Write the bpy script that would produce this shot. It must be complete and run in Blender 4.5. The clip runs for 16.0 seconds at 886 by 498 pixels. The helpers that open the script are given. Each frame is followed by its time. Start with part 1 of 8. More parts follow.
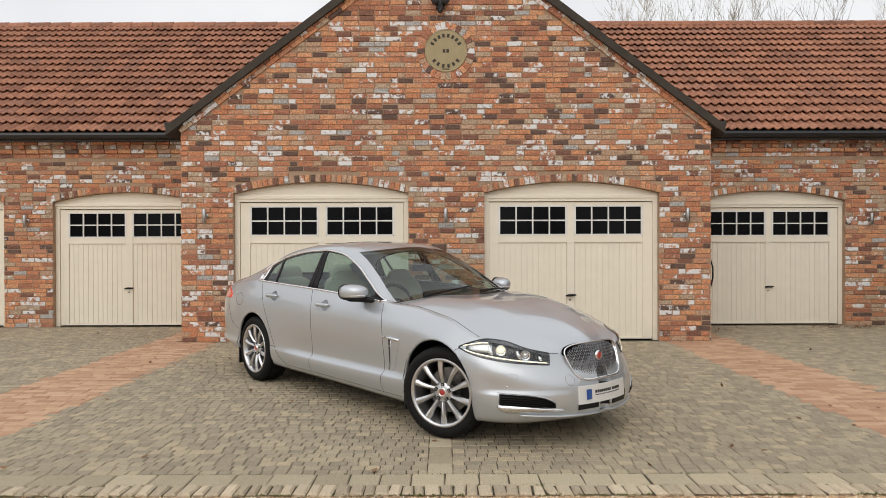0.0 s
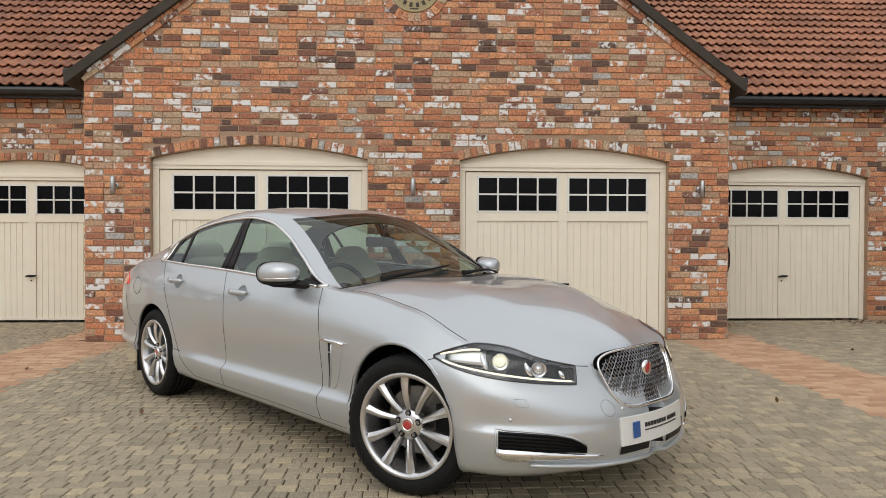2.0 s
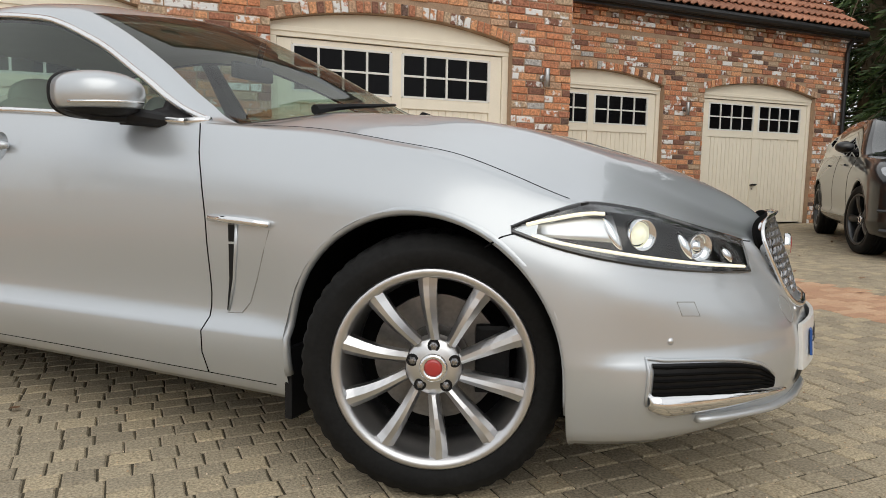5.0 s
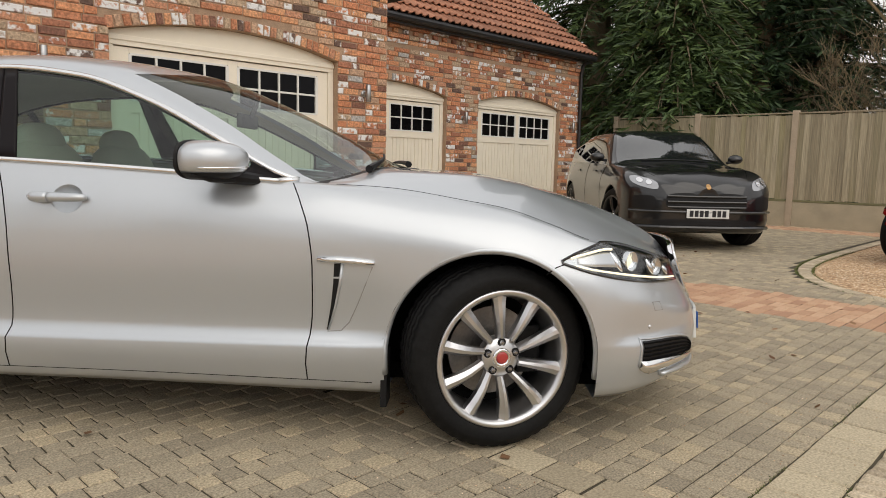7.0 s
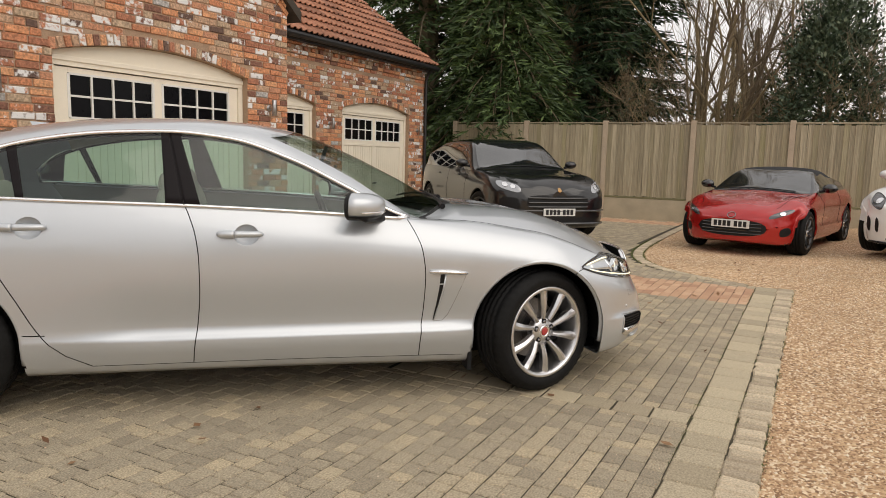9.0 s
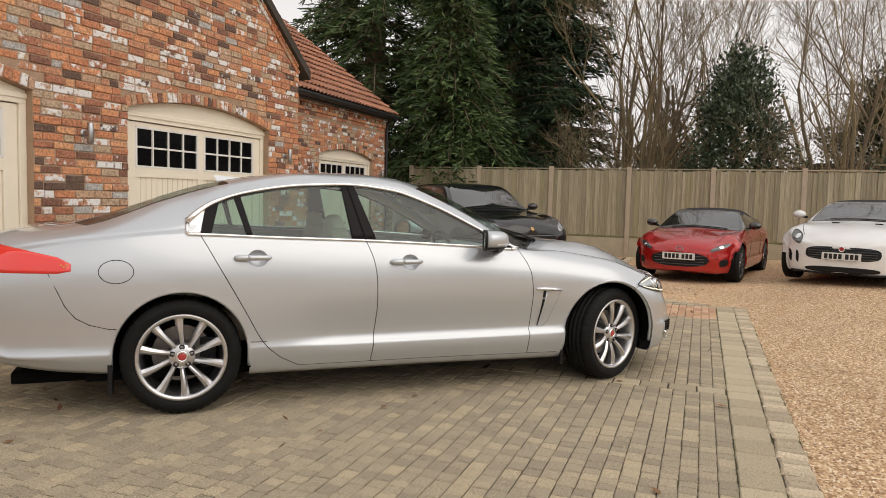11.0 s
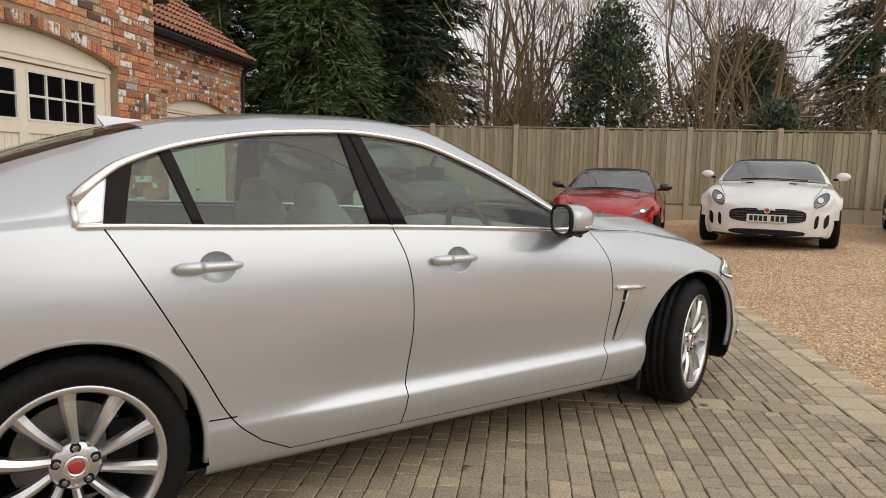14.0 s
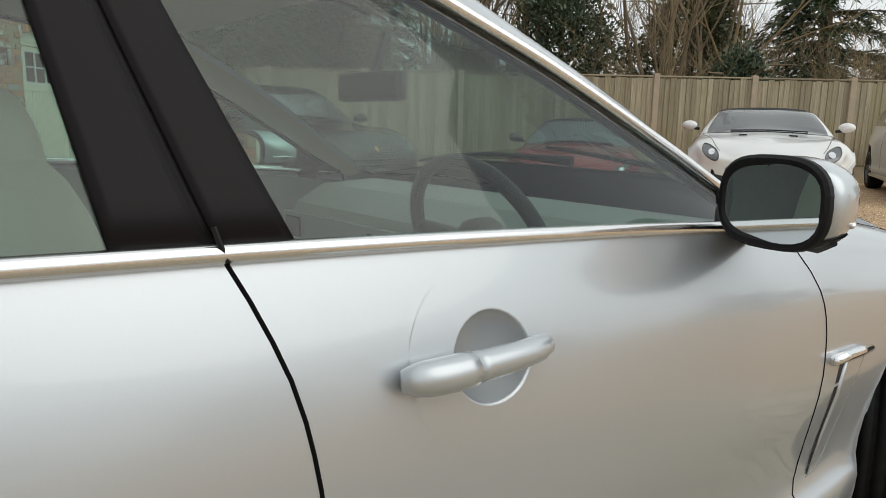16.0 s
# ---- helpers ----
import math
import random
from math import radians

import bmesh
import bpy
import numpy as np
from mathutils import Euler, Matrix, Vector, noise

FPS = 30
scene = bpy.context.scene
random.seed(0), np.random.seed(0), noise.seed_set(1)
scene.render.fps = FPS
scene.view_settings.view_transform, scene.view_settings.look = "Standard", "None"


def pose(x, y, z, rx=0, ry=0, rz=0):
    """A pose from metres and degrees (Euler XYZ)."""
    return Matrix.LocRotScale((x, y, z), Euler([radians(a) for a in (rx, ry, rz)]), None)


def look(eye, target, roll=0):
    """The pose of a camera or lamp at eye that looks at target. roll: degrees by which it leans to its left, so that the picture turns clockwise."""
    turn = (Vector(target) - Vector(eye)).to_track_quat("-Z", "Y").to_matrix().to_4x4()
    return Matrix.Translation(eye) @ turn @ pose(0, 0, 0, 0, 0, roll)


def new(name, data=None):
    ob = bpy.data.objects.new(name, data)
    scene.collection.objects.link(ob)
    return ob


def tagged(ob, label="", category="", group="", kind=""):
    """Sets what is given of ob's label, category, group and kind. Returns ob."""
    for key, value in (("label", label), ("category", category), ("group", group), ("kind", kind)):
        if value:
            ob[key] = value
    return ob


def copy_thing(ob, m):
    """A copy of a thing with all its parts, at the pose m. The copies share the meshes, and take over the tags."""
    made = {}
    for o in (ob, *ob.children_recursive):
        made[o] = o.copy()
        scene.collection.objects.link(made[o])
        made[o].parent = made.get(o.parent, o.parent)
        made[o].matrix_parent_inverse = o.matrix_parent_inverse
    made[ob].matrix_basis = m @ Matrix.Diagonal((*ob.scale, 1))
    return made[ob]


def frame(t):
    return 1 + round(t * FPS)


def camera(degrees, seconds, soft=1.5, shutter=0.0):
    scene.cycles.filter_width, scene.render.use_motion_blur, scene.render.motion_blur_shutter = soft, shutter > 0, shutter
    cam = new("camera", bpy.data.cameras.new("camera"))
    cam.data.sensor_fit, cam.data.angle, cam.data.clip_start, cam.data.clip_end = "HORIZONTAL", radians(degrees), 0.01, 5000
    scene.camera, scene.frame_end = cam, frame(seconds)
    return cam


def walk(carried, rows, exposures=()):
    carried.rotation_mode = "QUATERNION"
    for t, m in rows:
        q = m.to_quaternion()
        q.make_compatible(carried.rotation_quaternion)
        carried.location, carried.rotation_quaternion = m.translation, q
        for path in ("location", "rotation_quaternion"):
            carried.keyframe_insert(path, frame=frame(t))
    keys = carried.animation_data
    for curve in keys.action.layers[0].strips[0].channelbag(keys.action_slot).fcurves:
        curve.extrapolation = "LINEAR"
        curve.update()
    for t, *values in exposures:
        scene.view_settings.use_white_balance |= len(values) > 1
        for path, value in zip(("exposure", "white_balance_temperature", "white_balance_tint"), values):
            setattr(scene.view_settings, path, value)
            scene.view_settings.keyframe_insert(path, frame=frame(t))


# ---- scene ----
cam = camera(64.5, 16.0, soft=0.9)
METRES, EYE, TILT, LEAN, TURN = 12.67, 1.412, -1.3, 0.0, 0.0
ROWS = [
    (0.0, 0.0, 0.0, 0.0, 0.0, 0.89, 0.15),
    (0.5, -0.0015, 0.033, 0.0004, -0.49, 0.63, 0.05),
    (1.0, -0.001, 0.0684, -0.003, -1.37, 0.44, -0.02),
    (1.5, -0.001, 0.1056, -0.0069, -2.29, 0.34, -0.1),
    (2.0, -0.0001, 0.1409, -0.0122, -2.74, 0.43, -0.11),
    (2.5, 0.0002, 0.1755, -0.0223, -3.62, -0.4, -0.15),
    (3.0, -0.0038, 0.2076, -0.0308, -5.19, -2.51, -0.32),
    (3.5, -0.011, 0.2367, -0.0378, -7.7, -4.11, -0.46),
    (4.0, -0.0205, 0.2589, -0.0418, -12.71, -4.62, -0.48),
    (5.25, -0.0655, 0.2825, -0.0395, -28.0, -5.4, -0.38),
    (6.5, -0.1187, 0.2823, -0.0287, -41.59, -6.07, -0.27),
    (7.0, -0.1514, 0.2807, -0.0246, -45.87, -6.04, -0.26),
    (7.5, -0.1851, 0.2829, -0.0179, -49.73, -6.52, -0.3),
    (8.0, -0.2183, 0.2851, -0.0129, -54.5, -6.71, -0.25),
    (8.5, -0.2512, 0.2923, -0.0082, -58.41, -6.85, -0.28),
    (9.0, -0.2826, 0.3043, -0.0043, -62.17, -6.97, -0.29),
    (9.5, -0.3142, 0.3134, -0.0029, -64.32, -6.11, -0.24),
    (10.0, -0.3416, 0.3257, -0.0023, -65.73, -4.82, -0.2),
    (11.25, -0.413, 0.366, -0.0024, -71.0, -3.6, -0.21),
    (12.5, -0.398, 0.4183, -0.003, -76.94, -4.56, -0.23),
    (13.0, -0.3722, 0.4425, -0.0023, -78.82, -5.93, -0.14),
    (13.5, -0.3381, 0.4622, -0.0026, -80.78, -6.62, -0.01),
    (14.0, -0.2985, 0.4742, -0.0027, -83.52, -6.79, 0.12),
    (14.5, -0.2581, 0.4817, -0.002, -87.55, -6.77, 0.2),
    (15.0, -0.2161, 0.4842, -0.0052, -89.52, -6.8, 0.28),
    (15.5, -0.1764, 0.4918, -0.0083, -89.32, -8.4, 0.24),
    (16.0, -0.1408, 0.497, -0.012, -89.04, -10.17, 0.09),
]
walk(cam, [(t, pose(0, 0, EYE, TILT, LEAN, TURN) @ pose(METRES * x, METRES * y, METRES * z, 90 + pitch, roll, yaw)) for t, x, y, z, yaw, pitch, roll in ROWS],
     exposures=[(0.0, 0.15, 6350, 10), (3.0, 0.13, 6250, 8), (4.2, 0.17, 6280, 8), (6.5, 0.19, 6500, 10), (8.5, 0.20, 6750, 12), (12.5, 0.14, 6700, 12), (14.5, 0.08, 6550, 10), (16.0, 0.10, 6250, 5)])

# ---- world and light: an even overcast sky ----
world = bpy.data.worlds.new("overcast_sky")
scene.world = world
world.use_nodes = True
wt = world.node_tree
for n in list(wt.nodes):
    wt.nodes.remove(n)
w_out = wt.nodes.new("ShaderNodeOutputWorld")
w_bg = wt.nodes.new("ShaderNodeBackground")
w_sky = wt.nodes.new("ShaderNodeTexSky")
w_sky.sky_type = "NISHITA"
w_sky.sun_disc = False
w_sky.sun_elevation = radians(45)
w_sky.sun_rotation = radians(202)
w_sky.air_density, w_sky.dust_density, w_sky.ozone_density = 1.0, 4.0, 1.0
w_scale = wt.nodes.new("ShaderNodeVectorMath")
w_scale.operation = "SCALE"
w_scale.inputs["Scale"].default_value = 0.06
w_cloud = wt.nodes.new("ShaderNodeTexNoise")
w_cloud.inputs["Scale"].default_value = 2.2
w_cloud.inputs["Detail"].default_value = 6.0
w_ramp = wt.nodes.new("ShaderNodeValToRGB")
w_ramp.color_ramp.elements[0].position, w_ramp.color_ramp.elements[0].color = 0.25, (0.72, 0.72, 0.73, 1)
w_ramp.color_ramp.elements[1].position, w_ramp.color_ramp.elements[1].color = 0.75, (0.98, 0.97, 0.95, 1)
w_mix = wt.nodes.new("ShaderNodeMix")
w_mix.data_type = "RGBA"
w_mix.inputs["Factor"].default_value = 0.9
w_coord = wt.nodes.new("ShaderNodeTexCoord")
wt.links.new(w_coord.outputs["Generated"], w_cloud.inputs["Vector"])
wt.links.new(w_cloud.outputs["Fac"], w_ramp.inputs["Fac"])
wt.links.new(w_sky.outputs["Color"], w_scale.inputs[0])
wt.links.new(w_scale.outputs[0], w_mix.inputs["A"])
wt.links.new(w_ramp.outputs["Color"], w_mix.inputs["B"])
wt.links.new(w_mix.outputs["Result"], w_bg.inputs["Color"])
w_bg.inputs["Strength"].default_value = 1.0
wt.links.new(w_bg.outputs["Background"], w_out.inputs["Surface"])

sun = new("sun", bpy.data.lights.new("sun", "SUN"))
sun.data.energy, sun.data.angle, sun.data.color = 0.8, radians(60), (1.0, 0.94, 0.85)
sun.matrix_world = look((-6.5, -11, 18), (0, 6, 0))


# ---- materials ----
def shader(name):
    m = bpy.data.materials.new(name)
    m.use_nodes = True
    return m, m.node_tree.nodes, m.node_tree.links, m.node_tree.nodes["Principled BSDF"]


def surface(name, colour, rough=0.6, metal=0.0, vary=0.12, scale=6.0, fine=90.0, bump=0.15, depth=0.002, coat=0.0, spec=0.5):
    """A plain surface with variation at two scales, in metres of the object."""
    m, N, L, b = shader(name)
    co = N.new("ShaderNodeTexCoord")
    big, small = N.new("ShaderNodeTexNoise"), N.new("ShaderNodeTexNoise")
    big.inputs["Scale"].default_value, small.inputs["Scale"].default_value = scale, fine
    big.inputs["Detail"].default_value = small.inputs["Detail"].default_value = 3.0
    L.new(co.outputs["Object"], big.inputs["Vector"]), L.new(co.outputs["Object"], small.inputs["Vector"])
    add = N.new("ShaderNodeMath")
    add.operation = "ADD"
    L.new(big.outputs["Fac"], add.inputs[0]), L.new(small.outputs["Fac"], add.inputs[1])
    ramp = N.new("ShaderNodeMapRange")
    ramp.inputs["From Min"].default_value, ramp.inputs["From Max"].default_value = 0.6, 1.4
    ramp.inputs["To Min"].default_value, ramp.inputs["To Max"].default_value = 1 - vary, 1 + vary
    L.new(add.outputs[0], ramp.inputs["Value"])
    mul = N.new("ShaderNodeVectorMath")
    mul.operation = "SCALE"
    mul.inputs[0].default_value = colour
    L.new(ramp.outputs[0], mul.inputs["Scale"]), L.new(mul.outputs[0], b.inputs["Base Color"])
    b.inputs["Roughness"].default_value, b.inputs["Metallic"].default_value = rough, metal
    b.inputs["Coat Weight"].default_value, b.inputs["Coat Roughness"].default_value = coat, 0.03
    b.inputs["Specular IOR Level"].default_value = spec
    if bump:
        bp = N.new("ShaderNodeBump")
        bp.inputs["Strength"].default_value, bp.inputs["Distance"].default_value = bump, depth
        L.new(small.outputs["Fac"], bp.inputs["Height"]), L.new(bp.outputs[0], b.inputs["Normal"])
    return m


def pieces(name, stops, rough=0.85, joined=False, stain=0.0, stain_colour=(0.72, 0.71, 0.69), bump=0.5, grain=60.0, mottle=0.25, stain_scale=9.0, stretch=(1, 1, 1), soft=0.12):
    """Bricks, blocks or tiles: each piece takes a colour of its own, with mottling, grain and flaking whitewash."""
    m, N, L, b = shader(name)
    if joined:
        rnd = N.new("ShaderNodeNewGeometry").outputs["Random Per Island"]
    else:
        rnd = N.new("ShaderNodeObjectInfo").outputs["Random"]
    ramp = N.new("ShaderNodeValToRGB")
    ramp.color_ramp.interpolation = "CONSTANT" if len(stops) > 5 else "LINEAR"
    e = ramp.color_ramp.elements
    e[0].position, e[0].color = stops[0][0], (*stops[0][1], 1)
    e[1].position, e[1].color = stops[-1][0], (*stops[-1][1], 1)
    for p, c in stops[1:-1]:
        e.new(p).color = (*c, 1)
    L.new(rnd, ramp.inputs["Fac"])
    geo = N.new("ShaderNodeNewGeometry")
    n1, n2 = N.new("ShaderNodeTexNoise"), N.new("ShaderNodeTexNoise")
    n1.inputs["Scale"].default_value, n2.inputs["Scale"].default_value = stain_scale, grain
    n1.inputs["Detail"].default_value, n2.inputs["Detail"].default_value = 5.0, 4.0
    along = N.new("ShaderNodeVectorMath")
    along.operation = "MULTIPLY"
    along.inputs[1].default_value = stretch
    L.new(geo.outputs["Position"], along.inputs[0])
    L.new(geo.outputs["Position"], n1.inputs["Vector"]), L.new(along.outputs[0], n2.inputs["Vector"])
    mr = N.new("ShaderNodeMapRange")
    mr.inputs["From Min"].default_value, mr.inputs["From Max"].default_value = 0.25, 0.75
    mr.inputs["To Min"].default_value, mr.inputs["To Max"].default_value = 1 - mottle, 1 + mottle
    L.new(n2.outputs["Fac"], mr.inputs["Value"])
    mul = N.new("ShaderNodeVectorMath")
    mul.operation = "SCALE"
    L.new(ramp.outputs["Color"], mul.inputs[0]), L.new(mr.outputs[0], mul.inputs["Scale"])
    colour = mul.outputs[0]
    if stain:
        # whitewash left on some of the pieces, flaked off in patches
        sc = N.new("ShaderNodeMath")
        sc.operation = "MULTIPLY"
        sc.inputs[1].default_value = 37.7
        fr = N.new("ShaderNodeMath")
        fr.operation = "FRACT"
        L.new(rnd, sc.inputs[0]), L.new(sc.outputs[0], fr.inputs[0])
        ad = N.new("ShaderNodeMath")
        ad.operation = "MULTIPLY_ADD"
        ad.inputs[1].default_value = 1.0
        L.new(n1.outputs["Fac"], ad.inputs[0]), L.new(fr.outputs[0], ad.inputs[2])
        st = N.new("ShaderNodeMapRange")
        st.inputs["From Min"].default_value, st.inputs["From Max"].default_value = 1.62 - stain, 1.62 + soft - stain
        L.new(ad.outputs[0], st.inputs["Value"])
        mx = N.new("ShaderNodeMix")
        mx.data_type = "RGBA"
        mx.inputs["B"].default_value = (*stain_colour, 1)
        L.new(st.outputs[0], mx.inputs["Factor"]), L.new(colour, mx.inputs["A"])
        colour = mx.outputs["Result"]
    L.new(colour, b.inputs["Base Color"])
    b.inputs["Roughness"].default_value = rough
    bp = N.new("ShaderNodeBump")
    bp.inputs["Strength"].default_value, bp.inputs["Distance"].default_value = bump, 0.006
    L.new(n2.outputs["Fac"], bp.inputs["Height"]), L.new(bp.outputs[0], b.inputs["Normal"])
    return m


def paint(name, colour, metal=0.0, rough=0.35, coat=1.0, flake=0.0, spec=0.5):
    m, N, L, b = shader(name)
    b.inputs["Base Color"].default_value = (*colour, 1)
    b.inputs["Metallic"].default_value, b.inputs["Roughness"].default_value = metal, rough
    b.inputs["Coat Weight"].default_value, b.inputs["Coat Roughness"].default_value = coat, 0.03
    b.inputs["Specular IOR Level"].default_value = spec
    co = N.new("ShaderNodeTexCoord")
    n = N.new("ShaderNodeTexNoise")
    n.inputs["Scale"].default_value, n.inputs["Detail"].default_value = 1400.0 if flake else 3.0, 2.0
    L.new(co.outputs["Object"], n.inputs["Vector"])
    mr = N.new("ShaderNodeMapRange")
    mr.inputs["To Min"].default_value, mr.inputs["To Max"].default_value = 0.94, 1.06
    L.new(n.outputs["Fac"], mr.inputs["Value"])
    mul = N.new("ShaderNodeVectorMath")
    mul.operation = "SCALE"
    mul.inputs[0].default_value = colour
    L.new(mr.outputs[0], mul.inputs["Scale"]), L.new(mul.outputs[0], b.inputs["Base Color"])
    return m


def glass(name, tint, mirror=0.0, rough=0.0, graze=0.9):
    """Thin glazing: clear with a tint, glossy by Fresnel."""
    m, N, L, b = shader(name)
    out = N["Material Output"]
    tr, gl, mx, lw = N.new("ShaderNodeBsdfTransparent"), N.new("ShaderNodeBsdfGlossy"), N.new("ShaderNodeMixShader"), N.new("ShaderNodeLayerWeight")
    tr.inputs["Color"].default_value = (*tint, 1)
    gl.inputs["Roughness"].default_value = rough
    lw.inputs["Blend"].default_value = 0.5
    pw = N.new("ShaderNodeMath")
    pw.operation = "POWER"
    pw.inputs[1].default_value = 4.5
    L.new(lw.outputs["Facing"], pw.inputs[0])
    ad = N.new("ShaderNodeMath")
    ad.operation = "MULTIPLY_ADD"
    ad.use_clamp = True
    ad.inputs[1].default_value = graze
    ad.inputs[2].default_value = 0.045 + mirror
    L.new(pw.outputs[0], ad.inputs[0])
    L.new(ad.outputs[0], mx.inputs["Fac"]), L.new(tr.outputs[0], mx.inputs[1]), L.new(gl.outputs[0], mx.inputs[2])
    L.new(mx.outputs[0], out.inputs["Surface"])
    N.remove(b)
    return m


def lit(name, colour, strength):
    m, N, L, b = shader(name)
    b.inputs["Base Color"].default_value = (*colour, 1)
    b.inputs["Emission Color"].default_value = (*colour, 1)
    b.inputs["Emission Strength"].default_value = strength
    return m


BRICK = [(0.0, (0.50, 0.215, 0.115)), (0.11, (0.62, 0.285, 0.145)), (0.22, (0.40, 0.17, 0.10)), (0.33, (0.64, 0.325, 0.17)), (0.44, (0.52, 0.255, 0.15)),
         (0.55, (0.14, 0.085, 0.065)), (0.63, (0.50, 0.325, 0.215)), (0.73, (0.47, 0.345, 0.235)), (0.80, (0.56, 0.235, 0.12)), (0.89, (0.23, 0.11, 0.075)), (0.96, (0.44, 0.42, 0.40))]
PAVE = [(0.0, (0.305, 0.257, 0.184)), (0.3, (0.355, 0.300, 0.214)), (0.75, (0.41, 0.343, 0.24)), (1.0, (0.49, 0.402, 0.268))]
REDPAVE = [(0.0, (0.44, 0.25, 0.155)), (0.5, (0.54, 0.33, 0.205)), (1.0, (0.62, 0.41, 0.265))]
SLAB = [(0.0, (0.36, 0.30, 0.205)), (0.5, (0.45, 0.38, 0.265)), (1.0, (0.55, 0.465, 0.32))]
SETT = [(0.0, (0.38, 0.31, 0.22)), (0.5, (0.50, 0.415, 0.295)), (1.0, (0.62, 0.515, 0.37))]
TILE = [(0.0, (0.25, 0.112, 0.068)), (0.4, (0.36, 0.16, 0.093)), (0.75, (0.43, 0.195, 0.115)), (1.0, (0.30, 0.145, 0.095))]
BOARD = [(0.0, (0.285, 0.245, 0.165)), (0.5, (0.36, 0.31, 0.21)), (1.0, (0.43, 0.375, 0.26))]
WASH = dict(stain=0.29, mottle=0.5, bump=1.0, grain=45, stain_scale=17, stain_colour=(0.80, 0.79, 0.78))
m_brick = pieces("reclaimed_brick", BRICK, **WASH)
m_brick_all = pieces("reclaimed_brick_joined", BRICK, joined=True, **WASH)
m_mortar = surface("mortar", (0.40, 0.275, 0.185), 0.95, vary=0.28, bump=0.6, depth=0.004)
m_pave = pieces("paving_block", PAVE, bump=0.9, mottle=0.5, grain=130)
m_pave_all = pieces("paving_block_joined", PAVE, bump=0.9, mottle=0.5, grain=130, joined=True)
m_red = pieces("red_paving", REDPAVE, bump=0.6, mottle=0.28, grain=130)
m_red_all = pieces("red_paving_joined", REDPAVE, bump=0.6, mottle=0.28, grain=130, joined=True)
m_slab = pieces("stone_slab", SLAB, bump=0.7, mottle=0.35, grain=110)
m_sett = pieces("stone_sett", SETT, bump=0.7, mottle=0.35, grain=110)
m_bed = surface("jointing_sand", (0.065, 0.054, 0.033), 0.95, vary=0.5, scale=3, bump=0.5)
m_tile = pieces("clay_tile", TILE, rough=0.8, bump=0.3, grain=14, mottle=0.3)
m_tile_all = pieces("clay_tile_joined", TILE, rough=0.8, bump=0.3, grain=14, mottle=0.3, joined=True)
m_board = pieces("fence_board", BOARD, bump=0.5, grain=70, mottle=0.32, stretch=(1, 1, 0.03), stain=0.36, stain_colour=(0.25, 0.24, 0.075), stain_scale=0.8, soft=0.9)
m_mossy = surface("mossy_board", (0.20, 0.19, 0.10), 0.9, vary=0.35, scale=2.0, bump=0.4)
m_post = surface("weathered_post", (0.47, 0.385, 0.285), 0.9, vary=0.15, bump=0.4)
m_concrete = surface("gravel_board", (0.45, 0.39, 0.28), 0.9, vary=0.22, scale=3, bump=0.4)
m_cream = surface("cream_paint", (0.89, 0.82, 0.68), 0.45, vary=0.04, bump=0.05)
# opaque glazing, its near-black colour standing in for the dark garage interior
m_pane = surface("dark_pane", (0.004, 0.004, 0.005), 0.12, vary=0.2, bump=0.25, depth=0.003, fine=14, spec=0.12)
m_black = surface("black_plastic", (0.010, 0.010, 0.011), 0.5, vary=0.2, bump=0.1, spec=0.25)
m_gutter = surface("black_gutter", (0.02, 0.02, 0.022), 0.35, vary=0.2, bump=0.05)
m_verge = surface("verge_mortar", (0.055, 0.046, 0.036), 0.9, vary=0.3, bump=0.5)
m_steel = surface("brushed_steel", (0.45, 0.45, 0.45), 0.35, metal=1.0, vary=0.1, bump=0.05)


# ---- mesh helpers ----
def link(name, bm, mat, parent=None, smooth=False, label=""):
    me = bpy.data.meshes.new(name)
    bm.to_mesh(me)
    bm.free()
    for mm in mat if isinstance(mat, (list, tuple)) else (mat,):
        me.materials.append(mm)
    if smooth:
        me.polygons.foreach_set("use_smooth", [True] * len(me.polygons))
    ob = new(name, me)
    ob.parent = parent
    if label:
        ob["label"] = label
    return ob


def part(name, bm, material, parent, label="", smooth=False):
    return link(name, bm, material, parent, smooth, label)


def raw(name, verts, faces, mat, parent=None, smooth=False, label=""):
    me = bpy.data.meshes.new(name)
    me.from_pydata([tuple(v) for v in verts], [], [tuple(f) for f in faces])
    me.materials.append(mat)
    if smooth:
        me.polygons.foreach_set("use_smooth", [True] * len(me.polygons))
    me.update()
    ob = new(name, me)
    ob.parent = parent
    if label:
        ob["label"] = label
    return ob


def empty(name, m=None):
    ob = new(name)
    ob.empty_display_size = 0.1
    if m is not None:
        ob.matrix_world = m
    return ob


def box(bm, x0, x1, y0, y1, z0, z1, bevel=0.0, m=None):
    v = [bm.verts.new((x, y, z)) for x in (x0, x1) for y in (y0, y1) for z in (z0, z1)]
    fs = [bm.faces.new([v[i] for i in f]) for f in ((0, 1, 3, 2), (4, 6, 7, 5), (0, 4, 5, 1), (2, 3, 7, 6), (0, 2, 6, 4), (1, 5, 7, 3))]
    if bevel:
        es = list({e for f in fs for e in f.edges})
        r = bmesh.ops.bevel(bm, geom=es, offset=bevel, segments=2, affect="EDGES", profile=0.7)
        v = list({w for f in r["faces"] for w in f.verts} | {w for w in v if w.is_valid})
    if m is not None:
        bmesh.ops.transform(bm, matrix=m, verts=v)
    return v


def boxed(*a, **k):
    bm = bmesh.new()
    box(bm, *a, **k)
    return bm


